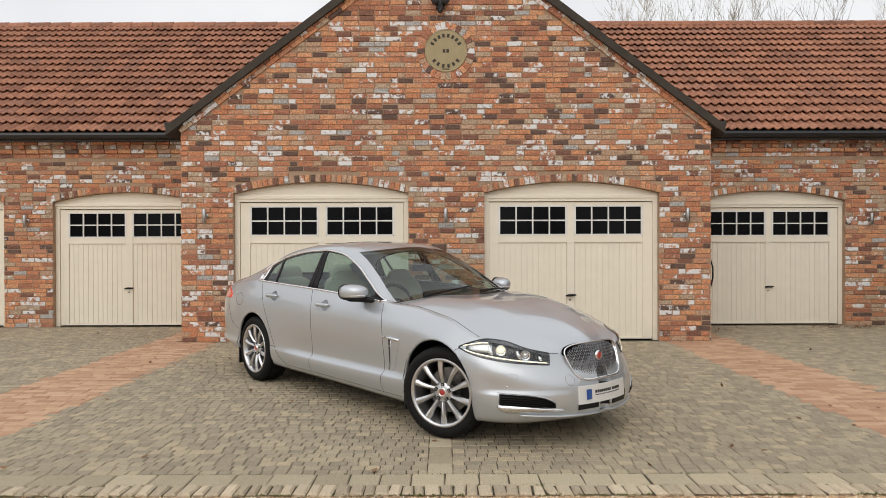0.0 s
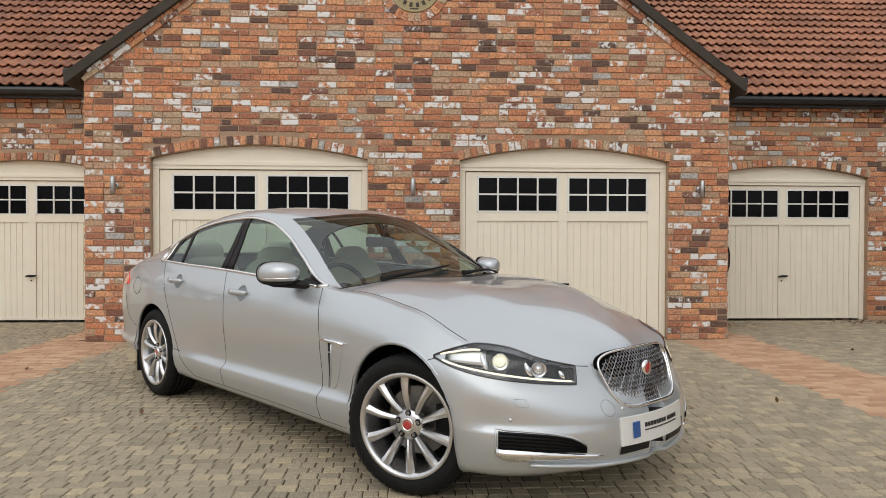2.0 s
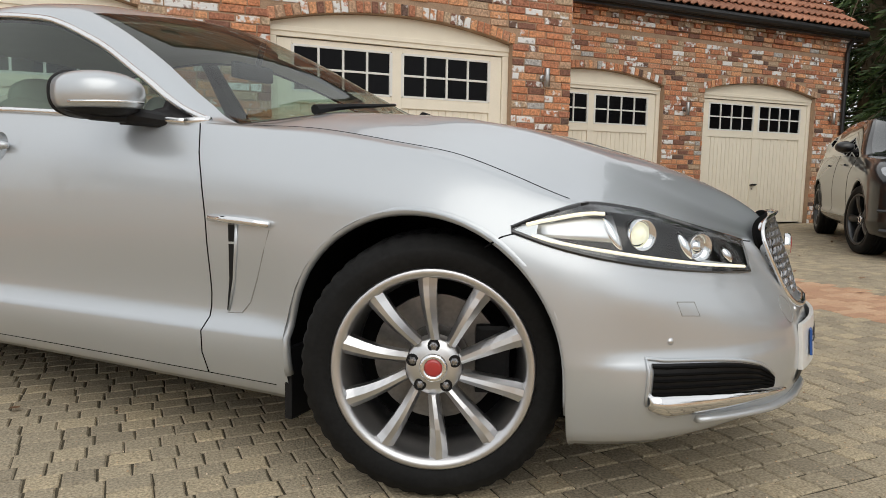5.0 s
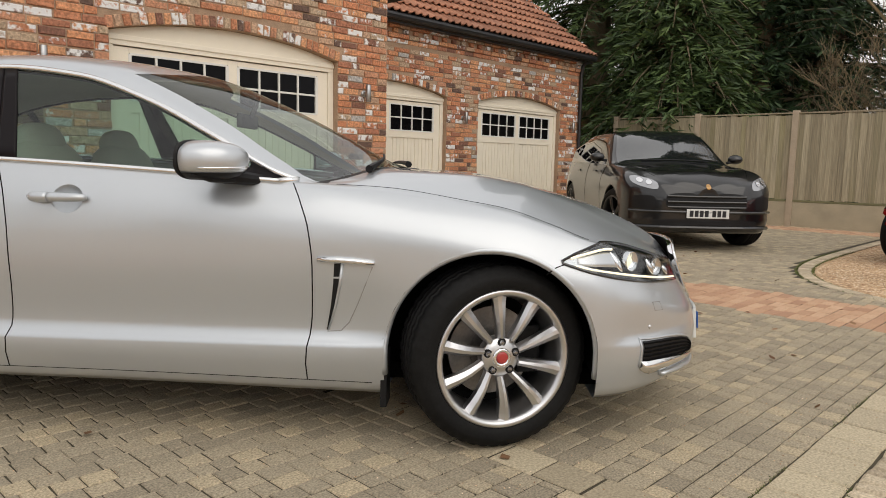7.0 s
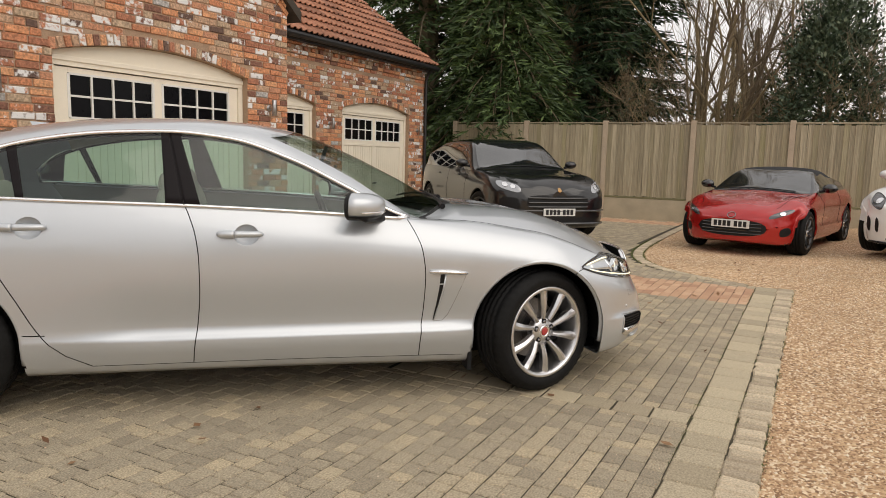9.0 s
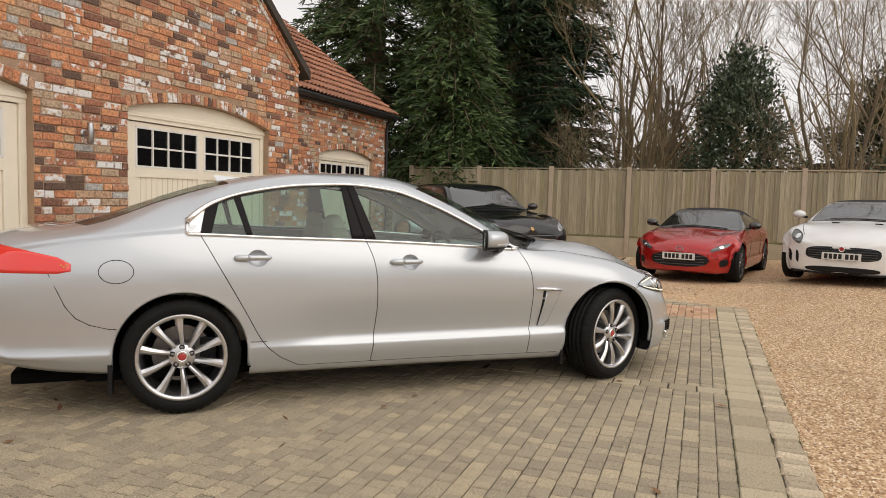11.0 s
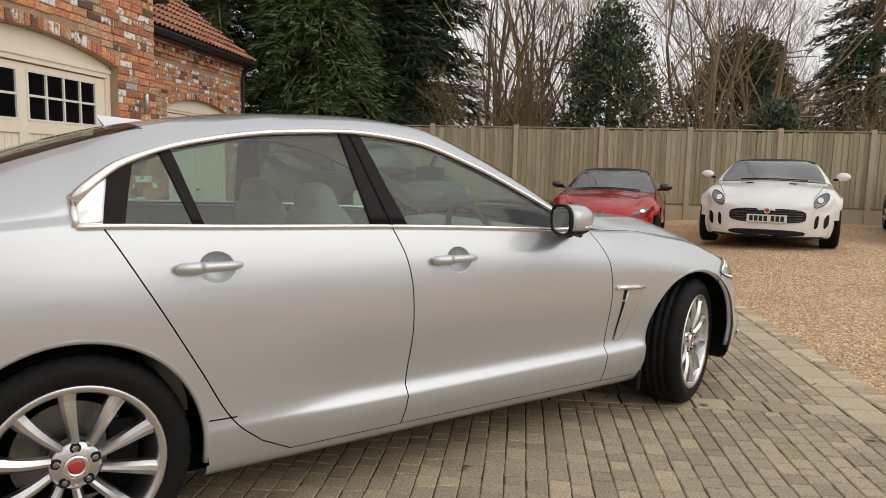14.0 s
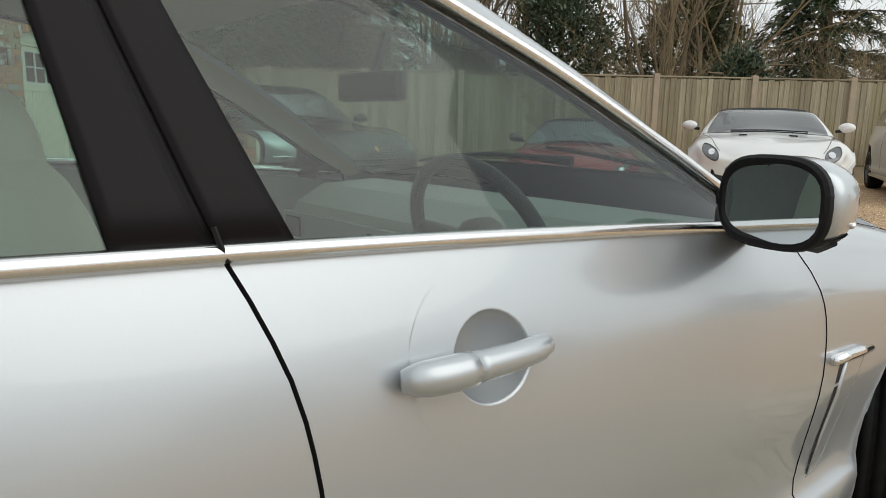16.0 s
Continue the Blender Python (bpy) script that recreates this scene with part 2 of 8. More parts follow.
def tube(bm, pts, r, sides=8, closed=False, flat=1.0):
    """A round bar along points; r is a radius or one for each point."""
    pts = [Vector(p) for p in pts]
    n = len(pts)
    rs = r if isinstance(r, (list, tuple)) else [r] * n
    rings, up = [], None
    for i, p in enumerate(pts):
        a, b = pts[i - 1] if (i or closed) else p, pts[(i + 1) % n] if (i < n - 1 or closed) else p
        d = (b - a).normalized()
        if up is None:
            up = Vector((0, 0, 1)) if abs(d.z) < 0.9 else Vector((1, 0, 0))
        side = d.cross(up).normalized()
        up = side.cross(d).normalized()
        rings.append([bm.verts.new(p + rs[i] * (math.cos(t) * side + flat * math.sin(t) * up)) for t in [2 * math.pi * k / sides for k in range(sides)]])
    for i in range(n if closed else n - 1):
        a, b = rings[i], rings[(i + 1) % n]
        for k in range(sides):
            bm.faces.new((a[k], a[(k + 1) % sides], b[(k + 1) % sides], b[k]))
    if not closed:
        bm.faces.new(rings[0][::-1]), bm.faces.new(rings[-1])
    return bm


def lathe(bm, profile, steps=48, axis="y", centre=(0, 0, 0), closed=False):
    """Turns (radius, along) pairs about an axis."""
    c = Vector(centre)
    rings = []
    for k in range(steps):
        t = 2 * math.pi * k / steps
        u, w = math.cos(t), math.sin(t)
        put = {"y": lambda r, a: (r * u, a, r * w), "z": lambda r, a: (r * u, r * w, a), "x": lambda r, a: (a, r * u, r * w)}[axis]
        rings.append([bm.verts.new(c + Vector(put(r, a))) for r, a in profile])
    m = len(profile)
    for k in range(steps):
        a, b = rings[k], rings[(k + 1) % steps]
        for j in range(m if closed else m - 1):
            bm.faces.new((a[j], a[(j + 1) % m], b[(j + 1) % m], b[j]))
    return bm


worn = random.Random(99)


def piece_data(w, d, h, ch=0.006, ragged=0.0):
    """A chamfered block: base w x d on z = 0, top at h, its corners worn. 12 corners, 9 faces."""
    x, y = w / 2, d / 2
    vs = [(sx * x, sy * y, 0) for sx, sy in ((-1, -1), (1, -1), (1, 1), (-1, 1))]
    vs += [(sx * x, sy * y, h - ch) for sx, sy in ((-1, -1), (1, -1), (1, 1), (-1, 1))]
    vs += [(sx * (x - ch), sy * (y - ch), h) for sx, sy in ((-1, -1), (1, -1), (1, 1), (-1, 1))]
    fs = [(8, 9, 10, 11)]
    for k in range(4):
        n = (k + 1) % 4
        fs += [(k, n, 4 + n, 4 + k), (4 + k, 4 + n, 8 + n, 8 + k)]
    vs = np.array(vs)
    if ragged:
        for k in range(4):
            dx, dy = worn.uniform(-ragged, ragged), worn.uniform(-ragged, ragged)
            vs[[k, 4 + k, 8 + k], 0] += dx
            vs[[k, 4 + k, 8 + k], 1] += dy
            vs[8 + k, 2] += worn.uniform(-0.3, 0.3) * ragged
    return vs, fs


def lay(name, items, mats, parent, limit=0, near=None, key=0.012, ragged=0.003):
    """Lays blocks (matrix, width, depth, height, chamfer) as pieces under a parent: those in `near` as objects of their own, up to limit, the rest joined."""
    verts, faces, count, shared = [], [], 0, {}
    for it in items:
        m, w, d, h, ch = it
        if count < limit and (near is None or near(m.translation)):
            k = (round(w / key), round(d / key), round(h / 0.004), worn.randrange(4))
            if k not in shared:
                v, f = piece_data(w, d, h, ch, ragged)
                me = bpy.data.meshes.new(name)
                me.from_pydata([tuple(p) for p in v], [], f)
                me.materials.append(mats[0])
                shared[k] = me
            ob = new(name, shared[k])
            ob.parent = parent
            ob.matrix_local = m
            count += 1
        else:
            v, f = piece_data(w, d, h, ch, ragged)
            mm = np.array(m)
            v = v @ mm[:3, :3].T + mm[:3, 3]
            base = 12 * len(verts)
            verts.append(v)
            faces += [tuple(base + i for i in q) for q in f]
    if verts:
        ob = raw(name + "s", np.concatenate(verts), faces, mats[1], parent)
        ob["kind"] = "stuff"
    return count


# ---- the large structure ----
FRONT, WING = 10.16, 12.05          # faces of the gabled block and of the set-back wings
SLOPE = 0.7525
EAVE, RIDGE_Y = 3.30, 15.8
MID = 0.04


def gravel():
    m, N, L, b = shader("golden_gravel")
    geo = N.new("ShaderNodeNewGeometry")
    v1, n1, n2 = N.new("ShaderNodeTexVoronoi"), N.new("ShaderNodeTexNoise"), N.new("ShaderNodeTexNoise")
    v1.inputs["Scale"].default_value = 62.0
    n1.inputs["Scale"].default_value, n2.inputs["Scale"].default_value = 0.7, 14.0
    for n in (v1, n1, n2):
        L.new(geo.outputs["Position"], n.inputs["Vector"])
    sep = N.new("ShaderNodeSeparateColor")
    L.new(v1.outputs["Color"], sep.inputs[0])
    r = N.new("ShaderNodeValToRGB")
    e = r.color_ramp.elements
    e[0].position, e[0].color = 0.0, (0.22, 0.12, 0.06, 1)
    e[1].position, e[1].color = 1.0, (0.88, 0.74, 0.54, 1)
    e.new(0.35).color = (0.50, 0.305, 0.165, 1)
    e.new(0.7).color = (0.66, 0.45, 0.26, 1)
    L.new(sep.outputs[0], r.inputs["Fac"])
    mr = N.new("ShaderNodeMapRange")
    mr.inputs["To Min"].default_value, mr.inputs["To Max"].default_value = 0.65, 1.3
    L.new(n1.outputs["Fac"], mr.inputs["Value"])
    mul = N.new("ShaderNodeVectorMath")
    mul.operation = "SCALE"
    L.new(r.outputs["Color"], mul.inputs[0]), L.new(mr.outputs[0], mul.inputs["Scale"])
    L.new(mul.outputs[0], b.inputs["Base Color"])
    b.inputs["Roughness"].default_value = 0.9
    bp = N.new("ShaderNodeBump")
    bp.inputs["Strength"].default_value, bp.inputs["Distance"].default_value = 0.8, 0.012
    bp.invert = True
    L.new(v1.outputs["Distance"], bp.inputs["Height"]), L.new(bp.outputs[0], b.inputs["Normal"])
    return m


m_gravel = gravel()


def rise(x, y):
    """The yard climbs a little towards the white cars."""
    f = lambda u: min(max(u, 0.0), 1.0) ** 2 * (3 - 2 * min(max(u, 0.0), 1.0))
    return 0.14 * f((x - 3.6) / 3.2) * f((4.4 - y) / 2.2)


gx_lines = [-400, -60, -12] + [-4 + 0.5 * k for k in range(40)] + [18, 24, 60, 400]
gy_lines = [-400, -60, -20] + [-9 + 0.4 * k for k in range(36)] + [8, 14, 60, 400]
ground = raw("ground", [(x, y, rise(x, y) - 0.014) for y in gy_lines for x in gx_lines],
             [(j * len(gx_lines) + i, j * len(gx_lines) + i + 1, (j + 1) * len(gx_lines) + i + 1, (j + 1) * len(gx_lines) + i) for j in range(len(gy_lines) - 1) for i in range(len(gx_lines) - 1)], m_gravel, smooth=True)
tagged(ground, "golden brown gravel yard reaching out past the fence", "ground", kind="structure")


def edge_y(x):
    """Where the paving ends towards the gravel: straight before the block, then a swept curve to the sides."""
    a = abs(x)
    return 3.95 if a < 4.32 else 6.0 - 1.75 * math.exp(-(a - 4.3) / 0.75)


bm = bmesh.new()
xs = [-11.85 + 23.7 * k / 120 for k in range(121)]
lo = [bm.verts.new((x, edge_y(x), -0.0125 if abs(x) > 11 else -0.006)) for x in xs]
hi = [bm.verts.new((x, WING + 0.1, -0.006)) for x in xs]
for k in range(120):
    bm.faces.new((lo[k], lo[k + 1], hi[k + 1], hi[k]))
paving = link("pavement", bm, m_bed)
tagged(paving, "weathered grey block paving with terracotta bands and a stone edge", "pavement", kind="structure")


def arch(x, x0, x1, spring=2.15, crown=2.31):
    """Height of a segmental arch over an opening."""
    h, c = (x1 - x0) / 2, (x0 + x1) / 2
    rise = crown - spring
    r = (h * h + rise * rise) / (2 * rise)
    return spring - (r - rise) + math.sqrt(max(r * r - (x - c) ** 2, 0.0))


def wall_with_openings(name, x0, x1, y, top, openings, thick=0.3):
    """A wall facing -y, its openings with arched heads cut right through."""
    cuts = {x0, x1}
    for a, b in openings:
        cuts |= {a + (b - a) * k / 16 for k in range(17)}
    cuts |= {x0 + (x1 - x0) * k / 24 for k in range(25)}
    cuts = sorted(cuts)
    bm = bmesh.new()
    for a, b in zip(cuts, cuts[1:]):
        if b - a < 1e-5:
            continue
        mid = (a + b) / 2
        op = [o for o in openings if o[0] < mid < o[1]]
        za, zb = (arch(a, *op[0]), arch(b, *op[0])) if op else (-0.05, -0.05)
        v = [bm.verts.new((x, yy, z)) for yy in (y, y + thick) for x, z in ((a, za), (b, zb), (b, top(b)), (a, top(a)))]
        for f in ((0, 1, 2, 3), (7, 6, 5, 4), (0, 4, 5, 1), (2, 6, 7, 3), (1, 5, 6, 2), (4, 0, 3, 7)):
            bm.faces.new([v[i] for i in f])
    return link(name, bm, m_mortar)


def gable_top(x):
    return 3.12 + SLOPE * (3.86 - abs(x - MID))


DOORS_MAIN = [(-3.03, -0.50), (0.60, 3.13)]
DOORS_R = [(4.37, 6.90), (7.72, 10.25)]
DOORS_L = [(-6.69, -4.16), (-10.06, -7.53)]
END = 10.95
wall_front = tagged(wall_with_openings("wall_front", -3.78, 3.87, FRONT, gable_top, DOORS_MAIN), "gabled wall of reclaimed red brick with whitewashed bricks", "brick wall", kind="structure")
wall_east = tagged(wall_with_openings("wall_east_wing", 3.87, END, WING, lambda x: EAVE - 0.1, DOORS_R), "set-back wing wall of reclaimed red brick", "brick wall", kind="structure")
wall_west = tagged(wall_with_openings("wall_west_wing", -END, -3.78, WING, lambda x: EAVE - 0.1, DOORS_L), "set-back wing wall of reclaimed red brick", "brick wall", kind="structure")


def solid(name, label, cat, *dims, mat=None):
    return tagged(link(name, boxed(*dims), mat or m_mortar), label, cat, kind="structure")


solid("wall_return_east", "brick side of the projecting gabled block", "brick wall", 3.57, 3.87, FRONT + 0.3, WING, -0.05, 3.2)
solid("wall_return_west", "brick side of the projecting gabled block", "brick wall", -3.78, -3.48, FRONT + 0.3, WING, -0.05, 3.2)
solid("wall_north", "plain rear wall of the garage block", "wall", -END, END, 19.2, 19.5, -0.05, EAVE)
for nm, xa, xb in (("wall_gable_east", END - 0.3, END), ("wall_gable_west", -END, -END + 0.3)):
    bm = bmesh.new()
    prof = [(WING + 0.3, -0.05), (19.2, -0.05), (19.2, EAVE - 0.1), (RIDGE_Y, 6.12), (WING + 0.3, EAVE + 0.15)]
    a = [bm.verts.new((xa, y, z)) for y, z in prof]
    b = [bm.verts.new((xb, y, z)) for y, z in prof]
    bm.faces.new(a), bm.faces.new(b[::-1])
    for k in range(5):
        bm.faces.new((a[k], b[k], b[(k + 1) % 5], a[(k + 1) % 5]))
    bmesh.ops.recalc_face_normals(bm, faces=bm.faces)
    tagged(link(nm, bm, m_mortar), "gable end wall of the garage wing", "brick wall", kind="structure")
solid("garage_floor", "dark concrete floor inside the garages", "floor", -END + 0.3, END - 0.3, WING + 0.3, 19.2, -0.04, -0.012, mat=m_bed)


def slab_roof(name, quads, th=0.12, mat=None, label="dark roof deck under clay tiles"):
    bm = bmesh.new()
    for q in quads:
        a = [bm.verts.new(p) for p in q]
        b = [bm.verts.new((p[0], p[1], p[2] - th)) for p in q]
        bm.faces.new(a), bm.faces.new(b[::-1])
        for k in range(4):
            bm.faces.new((a[k], b[k], b[(k + 1) % 4], a[(k + 1) % 4]))
    bmesh.ops.recalc_face_normals(bm, faces=bm.faces)
    return tagged(link(name, bm, mat or m_verge), label, "roof", kind="structure")


def wing_z(y):
    return EAVE + (y - 11.85) * (6.3 - EAVE) / (RIDGE_Y - 11.85)


roof_e = slab_roof("roof_east", [[(3.9, 11.85, EAVE), (11.08, 11.85, EAVE), (11.08, RIDGE_Y, 6.3), (0.1, RIDGE_Y, 6.3)]])
roof_w = slab_roof("roof_west", [[(-11.08, 11.85, EAVE), (-3.82, 11.85, EAVE), (0.0, RIDGE_Y, 6.3), (-11.08, RIDGE_Y, 6.3)]])
slab_roof("roof_rear", [[(-11.08, RIDGE_Y, 6.3), (11.08, RIDGE_Y, 6.3), (11.08, 19.7, EAVE), (-11.08, 19.7, EAVE)]])
apex = gable_top(MID) + 0.10
slab_roof("roof_gable", [[(MID, FRONT - 0.10, apex), (4.05, FRONT - 0.10, apex - SLOPE * 4.01), (4.05, 12.5, apex - SLOPE * 4.01), (MID, 15.9, apex)],
                         [(-3.97, FRONT - 0.10, apex - SLOPE * 4.01), (MID, FRONT - 0.10, apex), (MID, 15.9, apex), (-3.97, 12.5, apex - SLOPE * 4.01)]], th=0.13)
ridge = bmesh.new()
for k in range(48):
    xa = -11.08 + k * 22.16 / 48
    tube(ridge, [(xa, RIDGE_Y, 6.29), (xa + 0.455, RIDGE_Y, 6.30)], 0.11, 10)
tagged(link("ridge_tiles", ridge, m_tile_all), "row of clay ridge tiles along the roof", "ridge tiles", kind="structure")
# gutters and a downpipe
for nm, xa, xb in (("gutter_east", 3.95, 11.1), ("gutter_west", -11.1, -3.86)):
    bm = bmesh.new()
    tube(bm, [(xa, 11.80, EAVE - 0.05), (xb, 11.80, EAVE - 0.05)], 0.058, 10)
    box(bm, xa, xb, 11.86, WING, EAVE - 0.14, EAVE - 0.03)
    tagged(link(nm, bm, m_gutter), "black plastic half round gutter under the eaves", "gutter", kind="structure")
bm = bmesh.new()
tube(bm, [(10.88, 11.84, EAVE - 0.08), (10.9, 11.95, EAVE - 0.2), (10.9, 11.99, EAVE - 0.35), (10.9, 11.99, 0.0)], 0.036, 10)
downpipe = tagged(link("downpipe", bm, m_gutter), "black plastic rainwater downpipe at the wing's corner", "downpipe", kind="structure")
for nm, s, xx in (("gutter_end", -1, -3.95), ("gutter_end", 1, 4.03)):
    bm = boxed(xx - 0.05, xx + 0.05, FRONT - 0.06, 12.0, 3.10, 3.17, 0.01)
    tagged(link(nm, bm, m_gutter), "black gutter end below the gable's eaves", "gutter", kind="structure")


# ---- garage doors ----
def garage_door():
    """One cream double-panelled up-and-over door, 2.53 wide, standing at y = 0, its left jamb at x = 0."""
    d = empty("garage_door")
    tagged(d, "cream panelled garage door with eight-light windows and arched head", "garage door", "garage doors")
    W, SP = 2.53, 2.15
    bm = bmesh.new()
    box(bm, 0.0, 0.07, 0.03, 0.13, 0, 2.03, 0.006), box(bm, W - 0.07, W, 0.03, 0.13, 0, 2.03, 0.006)
    part("jamb", bm, m_cream, d)
    bm = bmesh.new()
    n = 20
    vs = []
    for k in range(n + 1):
        x = W * k / n
        vs.append([bm.verts.new((x, y, z)) for y, z in ((0.035, 2.12), (0.035, arch(x, 0, W) - 0.004), (0.12, arch(x, 0, W) - 0.004), (0.12, 2.12))])
    for a, b in zip(vs, vs[1:]):
        for j in range(4):
            bm.faces.new((a[j], a[(j + 1) % 4], b[(j + 1) % 4], b[j]))
    bm.faces.new(vs[0][::-1]), bm.faces.new(vs[-1])
    bmesh.ops.recalc_face_normals(bm, faces=bm.faces)
    part("arched_head", bm, m_cream, d)
    bm = boxed(0, W, 0.015, 0.13, 2.075, 2.122, 0.006)
    box(bm, 0, W, 0.028, 0.13, 2.03, 2.077, 0.005)
    part("head_rail", bm, m_cream, d)
    # leaf: stiles and rails proud of boarded panels
    L0, L1 = 0.075, W - 0.075
    cx = (L0 + L1) / 2
    bm = bmesh.new()
    for a, b, z0, z1 in ((L0, L0 + 0.14, 0.02, 2.02), (L1 - 0.14, L1, 0.02, 2.02), (cx - 0.055, cx + 0.055, 0.02, 2.02)):
        box(bm, a, b, 0.05, 0.10, z0, z1, 0.004)
    for a, b in ((L0 + 0.14, cx - 0.055), (cx + 0.055, L1 - 0.14)):
        for z0, z1 in ((1.97, 2.02), (1.43, 1.535), (0.02, 0.05)):
            box(bm, a, b, 0.0505, 0.0995, z0, z1, 0.004)
    part("leaf_frame", bm, m_cream, d)
    for a, b in ((L0 + 0.14, cx - 0.055), (cx + 0.055, L1 - 0.14)):
        bm = bmesh.new()
        for k in range(12):
            w = (b - a) / 12
            box(bm, a + k * w + 0.004, a + (k + 1) * w - 0.004, 0.066, 0.09, 0.05, 1.43, 0.003)
        box(bm, a, b, 0.075, 0.095, 0.05, 1.43)
        part("boarded_panel", bm, m_cream, d)
        wf = bmesh.new()
        wa, wb, z0, z1 = a + 0.012, b - 0.012, 1.545, 1.962
        t = 0.02
        for x in range(5):
            xc = wa + (wb - wa) * x / 4
            box(wf, xc - t / 2 - (t / 2 if x == 0 else 0), xc + t / 2 + (t / 2 if x == 4 else 0), 0.046, 0.075, z0, z1)
        for z in (z0, (z0 + z1) / 2, z1):
            box(wf, wa, wb, 0.0475, 0.076, z - t / 2, z + t / 2)
        frame_ob = part("window_frame", wf, m_white, d)
        for x in range(4):
            for z in range(2):
                xa, za = wa + (wb - wa) * x / 4, z0 + (z1 - z0) * z / 2
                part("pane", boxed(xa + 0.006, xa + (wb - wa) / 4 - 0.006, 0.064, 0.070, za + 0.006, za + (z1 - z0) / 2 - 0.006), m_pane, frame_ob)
    bm = bmesh.new()
    tube(bm, [(cx - 0.075, 0.022, 0.652), (cx - 0.03, 0.012, 0.66), (cx + 0.03, 0.012, 0.66), (cx + 0.075, 0.022, 0.665)], [0.012, 0.017, 0.017, 0.010], 8)
    tube(bm, [(cx - 0.02, 0.05, 0.658), (cx - 0.02, 0.015, 0.658)], 0.014, 8)
    tube(bm, [(cx - 0.01, 0.05, 0.59), (cx - 0.01, 0.044, 0.59)], 0.012, 8)
    part("handle", bm, m_black, d, "black lever handle with a keyhole below")
    return d


m_white = surface("white_paint", (0.80, 0.79, 0.75), 0.4, vary=0.04, bump=0.04)
door = garage_door()
first = True
for y, spans in ((FRONT, DOORS_MAIN), (WING, DOORS_R), (WING, DOORS_L)):
    for a, b in spans:
        m = Matrix.Translation((a, y + 0.05, 0.0))
        if first:
            door.matrix_world, first = m, False
        else:
            copy_thing(door, m)
# the unlit space behind the panes is only their opaque near-black colour


# ---- fence ----
FX = 12.1
fence = empty("fence", pose(FX, 0, 0))
tagged(fence, "weathered vertical board fence with pale posts and concrete gravel boards", "fence")
post_bm = boxed(-0.05, 0.05, -0.055, 0.055, -0.05, 2.13, 0.012)
post0 = part("post", post_bm, m_post, fence, "pale weathered post")
rng = random.Random(5)
ys = [11.8 - 1.87 * k for k in range(13)]
board_me = []
for h in (0.0, 0.012, 0.024):
    bm = bmesh.new()
    # a feather edge board, thick on one side
    pr = [(-0.012, -0.058), (0.0, -0.058), (0.0, 0.058), (-0.024, 0.058)]
    a = [bm.verts.new((x, y, 0.50)) for x, y in pr]
    b = [bm.verts.new((x, y, 2.05 + h)) for x, y in pr]
    bm.faces.new(a), bm.faces.new(b[::-1])
    for k in range(4):
        bm.faces.new((a[k], b[k], b[(k + 1) % 4], a[(k + 1) % 4]))
    bmesh.ops.recalc_face_normals(bm, faces=bm.faces)
    me = bpy.data.meshes.new("board")
    bm.to_mesh(me), bm.free()
    me.materials.append(m_board)
    board_me.append(me)
for k, y in enumerate(ys):
    if k:
        p = new("post", post0.data)
        p.parent, p.matrix_local = fence, Matrix.Translation((0, y, 0))
        p["label"] = "pale weathered post"
    else:
        post0.matrix_local = Matrix.Translation((0, y, 0))
    if k == len(ys) - 1:
        break
    y2 = ys[k + 1]
    part("gravel_board", boxed(-0.025, 0.025, y2 + 0.055, y - 0.055, -0.05, 0.44, 0.008), m_concrete, fence, "stained concrete gravel board")
    part("bottom_board", boxed(-0.03, 0.02, y2 + 0.055, y - 0.055, 0.443, 0.482, 0.006), m_mossy, fence, "mossy timber bottom board")
    part("capping", boxed(-0.035, 0.035, y2 + 0.055, y - 0.055, 2.068, 2.095, 0.006), m_board, fence, "timber capping strip")
    part("backing_rail", boxed(0.006, 0.05, y2 + 0.055, y - 0.055, 0.9, 0.98), m_board, fence)
    n = 17
    for j in range(n):
        b = new("board", board_me[rng.randrange(3)])
        b.parent = fence
        b.matrix_local = pose(rng.uniform(-0.004, 0.004), y2 + 0.06 + (1.87 - 0.12) * (j + 0.5) / n, rng.uniform(-0.02, 0.0) - 0.005, rng.uniform(-0.4, 0.4), 0, rng.uniform(-1, 1))


# ---- motor cars: a lofted skin, cut into panels ----
from mathutils.bvhtree import BVHTree


def spline(pairs):
    """A smooth curve through (x, value) pairs, without overshoot."""
    xs, ys = np.array([p[0] for p in pairs], float), np.array([p[1] for p in pairs], float)
    h, d = np.diff(xs), np.diff(ys) / np.diff(xs)
    s = np.zeros(len(xs))
    s[0], s[-1] = d[0], d[-1]
    for k in range(1, len(xs) - 1):
        if d[k - 1] * d[k] > 0:
            w1, w2 = 2 * h[k] + h[k - 1], h[k] + 2 * h[k - 1]
            s[k] = (w1 + w2) / (w1 / d[k - 1] + w2 / d[k])

    def at(x):
        x = min(max(x, xs[0]), xs[-1])
        k = min(max(int(np.searchsorted(xs, x)) - 1, 0), len(h) - 1)
        t = (x - xs[k]) / h[k]
        return float((2 * t**3 - 3 * t * t + 1) * ys[k] + (t**3 - 2 * t * t + t) * h[k] * s[k] + (3 * t * t - 2 * t**3) * ys[k + 1] + (t**3 - t * t) * h[k] * s[k + 1])

    return at


